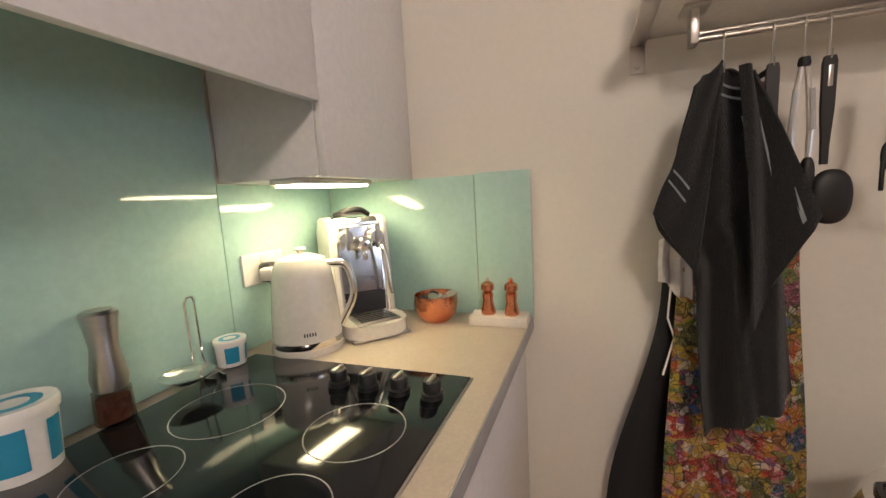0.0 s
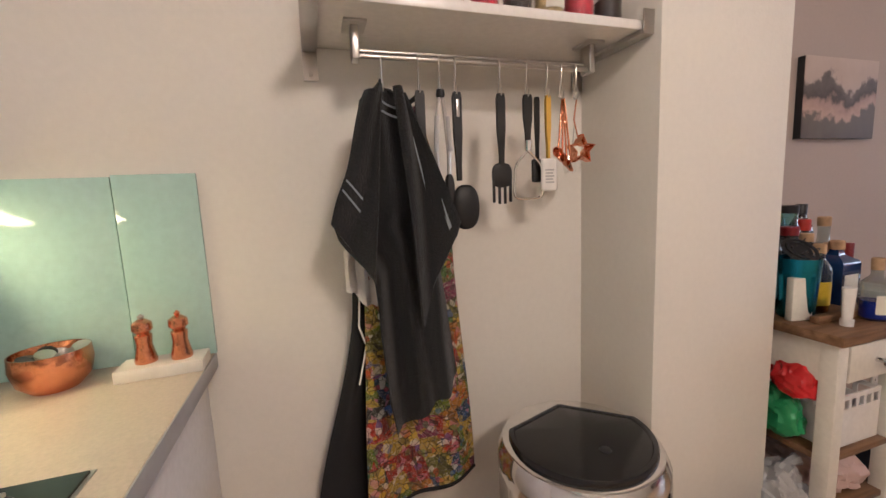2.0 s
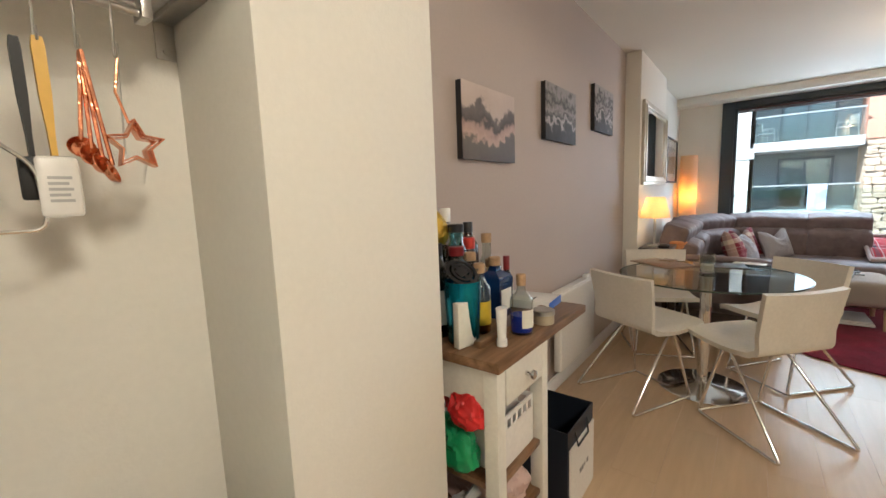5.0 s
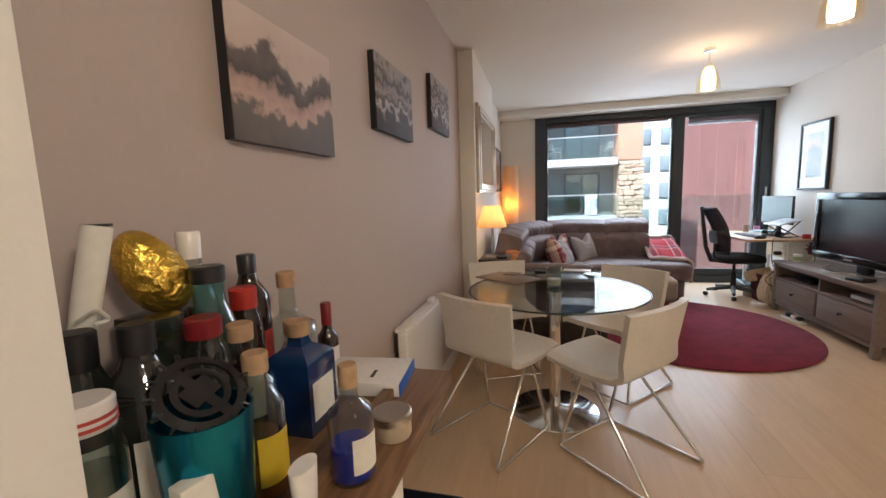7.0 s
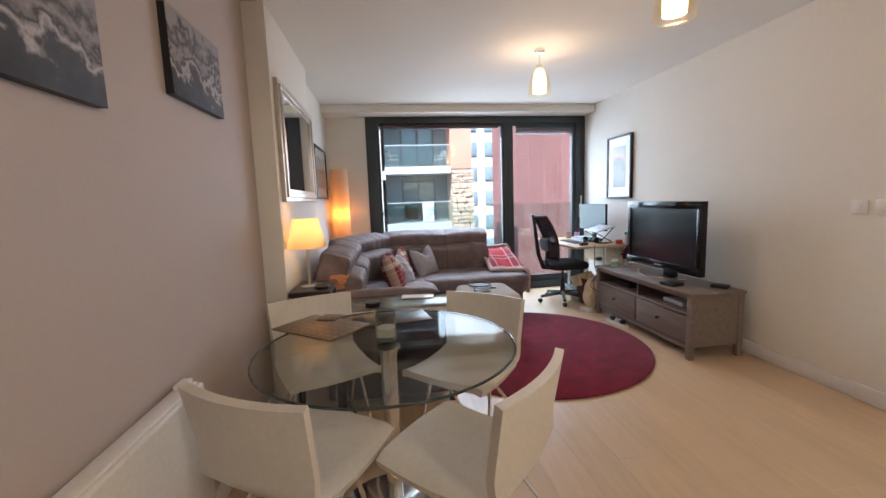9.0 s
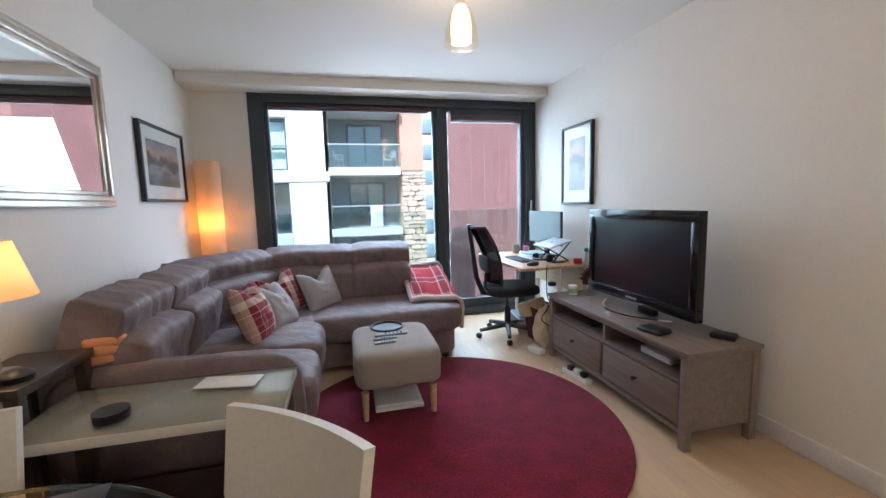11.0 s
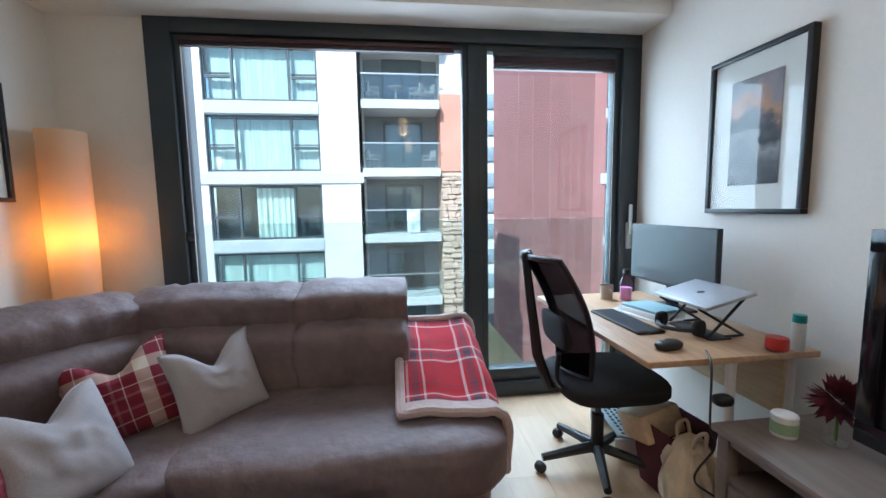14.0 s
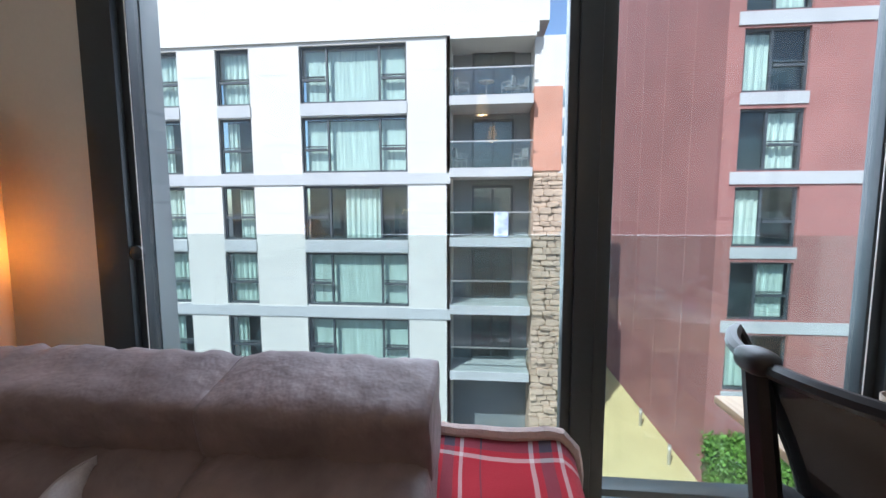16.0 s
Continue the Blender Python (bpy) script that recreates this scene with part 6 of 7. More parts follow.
# ---- kitchen ----
aqua = surface("aqua_backpainted_glass", (0.42, 0.63, 0.58), 0.1, vary=0.02, bump=0, coat=0.6)
for nm, a in (("splashback", (XK, XK + 0.007, -1.3, 0.75, 0.906, 1.678)), ("splashback", (XK, XK + 0.007, 0.753, 1.212, 0.906, 1.348)), ("splashback", (XK + 0.008, -0.345, YS - 0.007, YS, 0.906, 1.348)), ("splashback", (-0.341, -0.172, YS - 0.012, YS - 0.0, 0.906, 1.352))):
    solid(nm, box(B(), *a, 0.001), aqua, "pale aqua glass splashback panel", "splashback", "structure")
units = []
for i, (y0, y1) in enumerate(((-1.3, -0.72), (-0.715, -0.12), (-0.115, 0.48), (0.485, 1.215))):
    u = thing("base_cabinet", "white handleless base cabinet under the worktop", "cabinet", group="kitchen base cabinets")
    part("body", box(B(), XK + 0.01, -0.225, y0, y1, 0.1, 0.862), white_lacquer, u)
    part("door", box(B(), -0.222, -0.202, y0 + 0.002, y1 - 0.002, 0.105, 0.83, 0.002), white_lacquer, u)
    part("kickboard", box(B(), XK + 0.05, -0.27, y0, y1, 0.0, 0.1), steel, u)
    anchor(u, -0.55, (y0 + y1) / 2)
wt = thing("worktop", "cream stone-effect kitchen worktop with a grey edge", "worktop", pose(-0.55, 0, 0.865))
part("slab", box(B(), XK + 0.5505, 0.372, -1.3, YS - 0.0005, 0, 0.04, 0.002), surface("cream_stone_worktop", (0.62, 0.53, 0.42), 0.35, vary=0.04, scale=8, grain=0.08, fine=160, bump=0.03), wt)
part("edging", box(B(), 0.3722, 0.3752, -1.3, YS - 0.0005, 0.0005, 0.0395, 0.0008), surface("grey_edge_band", (0.4, 0.4, 0.42), 0.4, bump=0), wt, "blue-grey edge band")
for i, (y0, y1, z0) in enumerate(((-1.3, -0.6, 1.51), (-0.597, 0.08, 1.51), (0.083, 0.757, 1.51), (0.76, 1.215, 1.35))):
    u = thing("wall_cabinet", "white handleless wall cabinet above the hob", "cabinet", group="kitchen wall cabinets")
    part("body", box(B(), XK + 0.0085, -0.573, y0, y1, z0 + (0.17 if z0 > 1.4 else 0), CEIL - 0.002), white_lacquer, u)
    part("door", box(B(), -0.57, -0.55, y0 + 0.0015, y1 - 0.0015, z0 - 0.004, CEIL - 0.004, 0.002), white_lacquer, u)
    anchor(u, -0.7, (y0 + y1) / 2, z0)
ul = thing("under_cabinet_light", "slim lit lamp under the wall cabinet", "lamp")
part("housing", box(B(), -0.73, -0.63, 0.775, 1.09, 1.336, 1.3498, 0.003), white_gloss, ul)
part("diffuser", box(B(), -0.72, -0.64, 0.785, 1.08, 1.331, 1.3362), glow("light_strip", (1, 0.85, 0.42), 10), ul)
anchor(ul, -0.68, 0.93, 1.35)
hob = thing("ceramic_hob", "black glass ceramic hob with four knobs", "hob")
part("glass_plate", box(B(), -0.825, -0.243, 0.24, 0.763, 0.9052, 0.911, 0.002), surface("black_ceramic", (0.006, 0.007, 0.008), 0.08, vary=0.05, bump=0), hob)
part("trim", box(B(), -0.83, -0.238, 0.235, 0.768, 0.905, 0.9075, 0.001), steel, hob)
ring_grey = surface("ring_print", (0.3, 0.3, 0.3), 0.4, bump=0)
for x, y, r in ((-0.652, 0.528, 0.1), (-0.375, 0.53, 0.085), (-0.64, 0.335, 0.075), (-0.375, 0.34, 0.075)):
    part("cooking_zone", lathe(B(), [(r - 0.0022, 0.9112), (r - 0.001, 0.9114), (r, 0.9112)], 64, (x, y, 0), cap=False), ring_grey, hob)
for i in range(4):
    x = -0.5 + i * 0.07
    k = part("knob", lathe(B(), [(0.022, 0.9111), (0.022, 0.921), (0.018, 0.924), (0.018, 0.942), (0.016, 0.945), (0.001, 0.945)], 20, (x, 0.665, 0)), black_plastic, hob)
    part("grip", box(B(), x - 0.004, x + 0.004, 0.648, 0.682, 0.942, 0.95, 0.002), steel, k)
anchor(hob, -0.53, 0.5, 0.905)
ket = thing("kettle", "cream-white electric kettle with a chrome handle", "kettle", pose(-0.722, 0.848, 0.905, 0, 0, 25) @ Matrix.Diagonal((0.92, 0.92, 1, 1)))
enamel = surface("cream_enamel", (0.72, 0.69, 0.62), 0.25, vary=0.02, bump=0, coat=0.4)
part("body", lathe(B(), [(0.098, 0.022), (0.098, 0.03), (0.094, 0.1), (0.083, 0.2), (0.079, 0.222), (0.07, 0.235)], 40), enamel, ket)
part("base", lathe(B(), [(0.1, 0), (0.102, 0.006), (0.1, 0.018), (0.092, 0.02)], 40), enamel, ket)
part("band", lathe(B(), [(0.099, 0.021), (0.0995, 0.022), (0.0985, 0.036), (0.097, 0.036)], 40), chrome, ket, "chrome band")
lid = part("lid", lathe(B(), [(0.071, 0.234), (0.065, 0.243), (0.03, 0.254), (0.001, 0.256)], 36), enamel, ket)
part("lid_knob", lathe(B(), [(0.008, 0.254), (0.008, 0.262), (0.018, 0.266), (0.016, 0.272), (0.001, 0.273)], 20), enamel, lid)
part("handle", tube(B(), arc([(0.07, 0, 0.225), (0.13, 0, 0.225), (0.148, 0, 0.14), (0.1, 0, 0.06)], 0.035), 0.011, 12), chrome, ket, "curved chrome handle")
part("spout", box(B(), -0.115, -0.07, -0.02, 0.02, 0.19, 0.225, 0.01, 3), enamel, ket)
for i in range(5):
    part("badge_bar", box(B(), 0.0945, 0.0965, -0.016 + i * 0.007, -0.012 + i * 0.007, 0.055, 0.064, 0, 2, pose(0, 0, 0, 0, 0, -72)), ink, ket)
cof = thing("coffee_machine", "cream and chrome pod coffee machine", "coffee machine", pose(-0.68, 1.055, 0.905, 0, 0, -40) @ Matrix.Scale(1.06, 4))
side = [(-0.13, 0.0), (-0.125, 0.27), (-0.09, 0.318), (0.012, 0.318), (0.03, 0.3), (0.052, 0.03), (0.052, 0.0)]
for y0, y1, nm, mt in ((-0.086, -0.066, "side_panel", enamel), (0.066, 0.086, "side_panel", enamel), (-0.0655, 0.0655, "housing", chrome)):
    bm = B()
    k = 1.0 if nm == "side_panel" else 0.985
    f = bm.faces.new([bm.verts.new((x * k - (0 if k == 1.0 else 0.004), y0, z * k + 0.002)) for x, z in side])
    e = bmesh.ops.extrude_face_region(bm, geom=[f])
    bmesh.ops.translate(bm, verts=[q for q in e["geom"] if isinstance(q, bmesh.types.BMVert)], vec=(0, y1 - y0, 0))
    bmesh.ops.recalc_face_normals(bm, faces=bm.faces)
    bmesh.ops.bevel(bm, geom=list(bm.edges), offset=0.006, segments=2, affect="EDGES")
    part(nm, bm, mt, cof, "polished chrome housing" if nm == "housing" else "", 40)
bm = B()
pts = arc([(-0.13, -0.088, 0), (0.17, -0.088, 0), (0.17, 0.088, 0), (-0.13, 0.088, 0)], 0.075, 6)
f = bm.faces.new([bm.verts.new((p.x, p.y, 0.006)) for p in pts])
e = bmesh.ops.extrude_face_region(bm, geom=[f])
bmesh.ops.translate(bm, verts=[q for q in e["geom"] if isinstance(q, bmesh.types.BMVert)], vec=(0, 0, 0.034))
part("base", bm, enamel, cof)
part("drip_tray", box(B(), 0.062, 0.15, -0.06, 0.06, 0.0402, 0.048, 0.004), steel, cof)
for i in range(5):
    part("tray_slot", box(B(), 0.07 + i * 0.016, 0.077 + i * 0.016, -0.05, 0.05, 0.0482, 0.049), black_plastic, cof)
part("foot_ring", box(B(), -0.12, 0.16, -0.08, 0.08, 0.0, 0.0075, 0.002), steel, cof)
for y in (-0.042, 0.042):
    dial = part("dial", lathe(B(), [(0.021, 0), (0.021, 0.02), (0.017, 0.026), (0.001, 0.026)], 24), steel, cof, "brushed steel dial")
    dial.matrix_local = pose(0.031, y, 0.262, 0, 90, 0)
    part("dial_grip", box(B(), 0.054, 0.064, y - 0.005, y + 0.005, 0.228, 0.296, 0.004), steel, cof)
part("spout", box(box(B(), 0.03, 0.085, -0.018, 0.018, 0.225, 0.262, 0.008, 3), 0.058, 0.078, -0.007, 0.007, 0.2, 0.23, 0.003), chrome, cof)
part("steam_wand", tube(B(), arc([(0.035, 0.045, 0.235), (0.085, 0.05, 0.235), (0.095, 0.062, 0.1)], 0.03), 0.006, 10), chrome, cof)
part("recess_panel", box(B(), 0.0535, 0.055, -0.055, 0.055, 0.05, 0.105, 0.0), black_plastic, cof).matrix_local = pose(0, 0, 0.0)
part("lever", tube(B(), arc([(-0.03, -0.05, 0.322), (0.0, -0.02, 0.338), (0.0, 0.02, 0.338), (-0.03, 0.05, 0.322)], 0.02), 0.008, 8), black_plastic, cof)
part("lid_cap", box(B(), -0.1, -0.035, -0.045, 0.045, 0.3202, 0.332, 0.004), steel, cof)
copper = surface("hammered_copper", (0.72, 0.3, 0.16), 0.22, 1.0, vary=0.1, bump=0.5, bumpscale=70)
bowl = thing("copper_bowl", "hammered copper bowl full of coffee pods", "bowl", pose(-0.463, 1.137, 0.905) @ Matrix.Scale(0.9, 4))
part("bowl", lathe(B(), [(0.045, 0), (0.068, 0.025), (0.076, 0.06), (0.074, 0.092), (0.071, 0.092), (0.07, 0.06), (0.05, 0.012)], 36), copper, bowl)
rnd = random.Random(2)
for i in range(9):
    p = part("pod", lathe(B(), [(0.001, 0), (0.019, 0.0), (0.019, 0.003), (0.014, 0.022), (0.008, 0.028), (0.001, 0.028)], 14), (white_gloss, black_plastic, steel)[i % 3], bowl)
    a = i * 2.4
    p.matrix_local = pose(0.012 * (i ** 0.6) * 1.3 * math.cos(a), 0.012 * (i ** 0.6) * 1.3 * math.sin(a), 0.078 + 0.006 * (i % 3), rnd.uniform(110, 210), rnd.uniform(-40, 40), 0)
brd = solid("marble_tray", box(B(), -0.085, 0.085, -0.04, 0.04, 0, 0.028, 0.003), surface("white_marble", (0.7, 0.66, 0.6), 0.3, vary=0.08, scale=6), "small white marble slab under two mills", "tray", "thing", pose(-0.262, 1.135, 0.905, 0, 0, 2))
for x, top in ((-0.295, 0), (-0.225, 1)):
    ml = thing("copper_mill", "small turned copper pepper mill", "mill", pose(x, 1.135, 0.9335), "copper mills on the slab")
    part("body", lathe(B(), [(0.021, 0), (0.022, 0.006), (0.015, 0.04), (0.017, 0.062), (0.012, 0.066)], 24), copper, ml)
    part("head", lathe(B(), [(0.013, 0.067), (0.02, 0.075), (0.019, 0.09), (0.008, 0.098), (0.001, 0.099)], 24), copper, ml)
    part("finial", lathe(B(), [(0.004, 0.098), (0.007, 0.104), (0.001, 0.11)], 12), copper if top else steel, ml)
blue_print = surface("turquoise_print", (0.02, 0.25, 0.42), 0.4, bump=0)


def tub_jar(x, y, r, h, label):
    t = thing("plastic_tub", label, "tub", pose(x, y, 0.9112))
    part("tub", lathe(B(), [(r * 0.88, 0), (r * 0.97, h * 0.86), (r * 0.97, h * 0.87)], 28), white_gloss, t)
    part("lid", lathe(B(), [(r * 1.03, h * 0.84), (r * 1.04, h * 0.96), (r, h), (r * 0.75, h * 0.985), (0.001, h * 0.985)], 28), white_gloss, t)
    for a0, w, nm in ((-1.1, 0.9, "print_band"), (0.3, 0.5, "print_band")):
        part(nm, grid(B(), 8, 1, lambda u, v: Vector(((r * (0.9 + 0.07 * v) + 0.0012) * math.cos(a0 + w * u), (r * (0.9 + 0.07 * v) + 0.0012) * math.sin(a0 + w * u), h * (0.15 + 0.6 * v)))), blue_print, t, "turquoise printed panel", 80)
    part("lid_print", lathe(B(), [(r * 0.4, h * 0.989), (r * 0.5, h * 0.9905), (r * 0.68, h * 0.989)], 28, cap=False), blue_print, t)
    return t


tub_jar(-0.815, 0.3, 0.052, 0.11, "white plastic tub with turquoise print")
tub_jar(-0.835, 0.7, 0.036, 0.065, "small white tub with turquoise print")
mill = thing("pepper_mill", "waisted stainless steel and acrylic pepper mill", "mill", pose(-0.835, 0.44, 0.9112))
part("upper", lathe(B(), [(0.026, 0.062), (0.03, 0.085), (0.022, 0.14), (0.026, 0.185), (0.029, 0.205), (0.022, 0.211), (0.001, 0.212)], 30), steel, mill)
part("chamber", lathe(B(), [(0.03, 0), (0.032, 0.004), (0.03, 0.06)], 28), glass("acrylic", (0.7, 0.62, 0.58)), mill, "clear acrylic chamber")
part("peppercorns", lathe(B(), [(0.026, 0.004), (0.026, 0.045), (0.001, 0.048)], 20), surface("peppercorns", (0.12, 0.05, 0.03), 0.8, vary=0.5, scale=80), mill)
rest = thing("spoon_rest", "wire ladle rest with a steel bowl", "spoon rest", pose(-0.825, 0.632, 0.9112))
part("bowl", lathe(B(), [(0.001, 0.03), (0.035, 0.034), (0.052, 0.046), (0.054, 0.048), (0.035, 0.037)], 30, (0.015, -0.065, -0.012)), chrome, rest)
for y in (-0.012, 0.012):
    part("wire", tube(B(), arc([(0.03, y, 0.0), (-0.02, y * 2, 0.002), (-0.035, y, 0.03), (-0.04, y, 0.17)], 0.02), 0.0022, 6), chrome, rest)
part("hook", tube(B(), [(-0.04, -0.012, 0.17), (-0.038, -0.006, 0.182), (-0.036, 0.006, 0.182), (-0.04, 0.012, 0.17)], 0.0022, 6), chrome, rest)
ks = socket("wall_socket", "white double socket with a black kettle plug", pose(XK + 0.0072, 0.865, 1.12, 0, 0, -90), 0.146)
plg = thing("kettle_plug", "black plug and flex of the kettle", "plug")
part("plug", box(B(), XK + 0.0165, XK + 0.06, 0.835, 0.885, 1.08, 1.135, 0.014, 3), black_plastic, plg)
part("flex", tube(B(), arc([(XK + 0.04, 0.86, 1.085), (XK + 0.05, 0.855, 1.03), (XK + 0.05, 0.87, 0.93), (-0.76, 0.86, 0.911)], 0.05), 0.004), black_plastic, plg)

# shelf, rail and what hangs from it
shelf = thing("wall_shelf", "white wall shelf on steel brackets", "shelf")
part("board", box(B(), 0.1, 0.917, 0.945, YS - 0.001, 1.655, 1.678, 0.003), white_gloss, shelf)
part("end_patch", box(B(), 0.098, 0.128, 0.939, 0.9445, 1.656, 1.677, 0.001), light_wood, shelf, "bare wood end")
for x in (0.093, 0.883):
    b = part("bracket", box(box(B(), x, x + 0.035, YS - 0.006, YS - 0.001, 1.575, 1.652, 0.001), x, x + 0.035, 0.94, YS - 0.007, 1.643, 1.6535, 0.001), steel, shelf)
    part("bracket_tip", box(B(), x + 0.001, x + 0.034, 0.934, 0.9385, 1.643, 1.7, 0.001), steel, b)
    part("screw", lathe(B(), [(0.006, 0), (0.005, 0.003), (0.001, 0.003)], 10), silver, b).matrix_local = pose(x + 0.017, YS - 0.006, 1.59, 90, 0, 0)
anchor(shelf, 0.53, YS, 1.655)
rl = thing("utensil_rail", "steel utensil rail under the shelf", "rail")
part("bar", tube(B(), [(0.2, 1.05, 1.588), (0.815, 1.05, 1.588)], 0.006, 12), steel, rl)
part("bar", tube(B(), [(0.2, 1.062, 1.603), (0.815, 1.062, 1.603)], 0.004, 10), steel, rl)
for x in (0.2, 0.812):
    part("mount", box(box(B(), x - 0.004, x + 0.012, 1.035, 1.075, 1.578, 1.654, 0.002), x - 0.02, x + 0.03, 1.02, 1.09, 1.648, 1.6545, 0.001), steel, rl)
anchor(rl, 0.5, 1.05, 1.65)
XS = (0.258, 0.343, 0.394, 0.434, 0.549, 0.624, 0.683, 0.726, 0.77)
for x in XS:
    hk = thing("hook", "steel hook on the utensil rail", "hook", pose(x, 1.05, 1.588), "rail hooks")
    part("wire", tube(B(), arc([(0, 0.008, -0.004), (0, 0.0085, 0.008), (0, -0.0085, 0.008), (0, -0.009, -0.03), (0, 0.004, -0.075), (0, -0.016, -0.08), (0, -0.018, -0.06)], 0.01, 3), 0.0018, 6), steel, hk)
HZ, HY = 1.508, 1.04
nylon = surface("black_nylon", (0.007, 0.007, 0.0075), 0.5, vary=0.1, bump=0.03)


def utensil(name, label, x, category="utensil"):
    return thing(name, label, category, pose(x, HY, HZ), "utensils on the rail")


def grip(t, length, w=0.011, material=None, colour_label=""):
    bm = B()
    rows = ((0.008, 0.75), (-0.004, 1.0), (-length * 0.45, 0.95), (-length * 0.8, 0.55), (-length, 0.5))
    for (z0, k0), (z1, k1) in zip(rows, rows[1:]):
        a, b = k0 * w, k1 * w
        q = [bm.verts.new(p) for p in ((-a, -0.005, z0), (a, -0.005, z0), (a, 0.005, z0), (-a, 0.005, z0), (-b, -0.005, z1), (b, -0.005, z1), (b, 0.005, z1), (-b, 0.005, z1))]
        for f in ((0, 1, 5, 4), (1, 2, 6, 5), (2, 3, 7, 6), (3, 0, 4, 7)):
            bm.faces.new([q[i] for i in f])
        if z0 > 0:
            bm.faces.new(q[:4])
    bmesh.ops.remove_doubles(bm, verts=bm.verts, dist=1e-5)
    return part("handle", bm, material or nylon, t, colour_label, 60)


u = utensil("turner", "black nylon turner hanging on the rail", XS[1])
grip(u, 0.2)
part("blade", box(B(), -0.03, 0.03, -0.003, 0.003, -0.32, -0.2, 0.002), nylon, u)
u = utensil("tongs", "steel and grey kitchen tongs hanging on the rail", XS[2])
for s in (-1, 1):
    part("arm", tube(B(), [(s * 0.004, 0, 0), (s * 0.011, 0, -0.06), (s * 0.016, 0, -0.13), (s * 0.014, 0, -0.19)], [0.004, 0.006, 0.0065, 0.005], 8), steel, u)
    part("grip_pad", tube(B(), [(s * 0.0135, -0.005, -0.05), (s * 0.018, -0.005, -0.13)], [0.005, 0.006], 8), facade_grey, u, "grey grip pad")
    part("tip", puff(B(), pose(s * 0.014, 0, -0.225), (0.024, 0.026, 0.085), 2.6, 8), nylon, u, sharp=80)
part("hinge", lathe(B(), [(0.009, -0.006), (0.011, 0.0), (0.009, 0.012), (0.001, 0.013)], 14), nylon, u)
u = utensil("ladle_spoon", "black nylon serving spoon hanging on the rail", XS[3])
grip(u, 0.2)
part("bowl", puff(B(), pose(0.012, -0.006, -0.265), (0.07, 0.03, 0.11), 2.4, 8), nylon, u, sharp=80)
part("hanger", box(B(), -0.004, 0.004, -0.0075, -0.006, -0.05, -0.01, 0.001), steel, u)
u = utensil("slotted_fork", "black nylon pasta fork hanging on the rail", XS[4])
grip(u, 0.17)
part("palm", puff(B(), pose(0, 0, -0.19), (0.056, 0.012, 0.062), 2.8, 8), nylon, u, sharp=80)
for i in range(4):
    part("tine", box(B(), -0.027 + i * 0.0155, -0.027 + i * 0.0155 + 0.0065, -0.004, 0.003, -0.258 - 0.004 * (i in (1, 2)), -0.2, 0.002), nylon, u)
u = utensil("potato_masher", "wire potato masher with a black handle", XS[5])
grip(u, 0.105, 0.012)
part("ferrule", lathe(B(), [(0.009, -0.13), (0.011, -0.105)], 14), chrome, u)
part("wire", tube(B(), arc([(0, 0, -0.13), (-0.038, 0, -0.165), (-0.042, 0, -0.252), (0.042, 0, -0.252), (0.038, 0, -0.165), (0, 0, -0.13)], 0.02), 0.003, 8), chrome, u)
u = utensil("spatula", "yellow-handled white silicone spatula on the rail", XS[6])
yellow = surface("yellow_plastic", (0.66, 0.4, 0.06), 0.4, bump=0)
grip(u, 0.15, 0.007, yellow, "yellow handle")
bl = part("blade", box(B(), -0.022, 0.024, -0.006, 0.002, -0.235, -0.15, 0.006, 3), white_gloss, u, "white silicone blade")
for i in range(5):
    part("print_bar", box(B(), -0.012, 0.014 - (i % 2) * 0.004, -0.0068, -0.006, -0.182 - i * 0.008, -0.178 - i * 0.008), facade_grey, bl)
u = utensil("basting_brush", "black basting brush behind the spatula", XS[6] - 0.02)
u.matrix_world = pose(XS[6] - 0.02, HY + 0.02, HZ)
grip(u, 0.15, 0.006)
part("bristles", box(B(), -0.016, 0.016, -0.006, 0.006, -0.21, -0.15, 0.004), nylon, u)
u = utensil("measuring_spoons", "set of copper measuring spoons on the rail", XS[7])
for i in range(4):
    part("spoon", lathe(B(), [(0.001, -0.012), (0.012, -0.008), (0.017, 0), (0.016, 0.001), (0.011, -0.006)], 18), copper, u).matrix_local = pose(-0.012 + i * 0.01, -0.004 * i, -0.135 - 0.012 * i, 70, 0, 20 * i)
    part("stem", tube(B(), [(0, -0.003 * i, 0), (-0.012 + i * 0.01, -0.004 * i, -0.125 - 0.012 * i)], 0.0028, 6), copper, u)
u = utensil("cookie_cutter", "copper star-shaped cookie cutters on the rail", XS[8])
for k, (r, y) in enumerate(((0.04, 0), (0.032, 0.012))):
    pts = [(0.006 + (r if i % 2 == 0 else r * 0.5) * math.sin(i * math.pi / 5), y, -0.13 + (r if i % 2 == 0 else r * 0.5) * math.cos(i * math.pi / 5)) for i in range(10)]
    bm = B()
    a = [bm.verts.new(p) for p in pts]
    b = [bm.verts.new((p[0], p[1] - 0.022, p[2])) for p in pts]
    for i in range(10):
        bm.faces.new((a[i], a[(i + 1) % 10], b[(i + 1) % 10], b[i]))
    part("star", thicken(bm, 0.0015), copper, u)
part("ribbon", tube(B(), [(0, 0, 0), (-0.008, 0, -0.05), (0.004, 0, -0.095)], 0.002, 6), copper, u)
u = utensil("glass_measure", "clear plastic measuring cups hanging on the rail", XS[8])
u.matrix_world = pose(XS[8], HY + 0.02, HZ - 0.12)
part("cup", lathe(B(), [(0.02, -0.07), (0.03, -0.02), (0.03, -0.018), (0.021, -0.066)], 20), clear_glass, u)
part("cord", tube(B(), [(0, -0.02, 0.12), (0, 0, -0.02)], 0.0015, 6), steel, u)

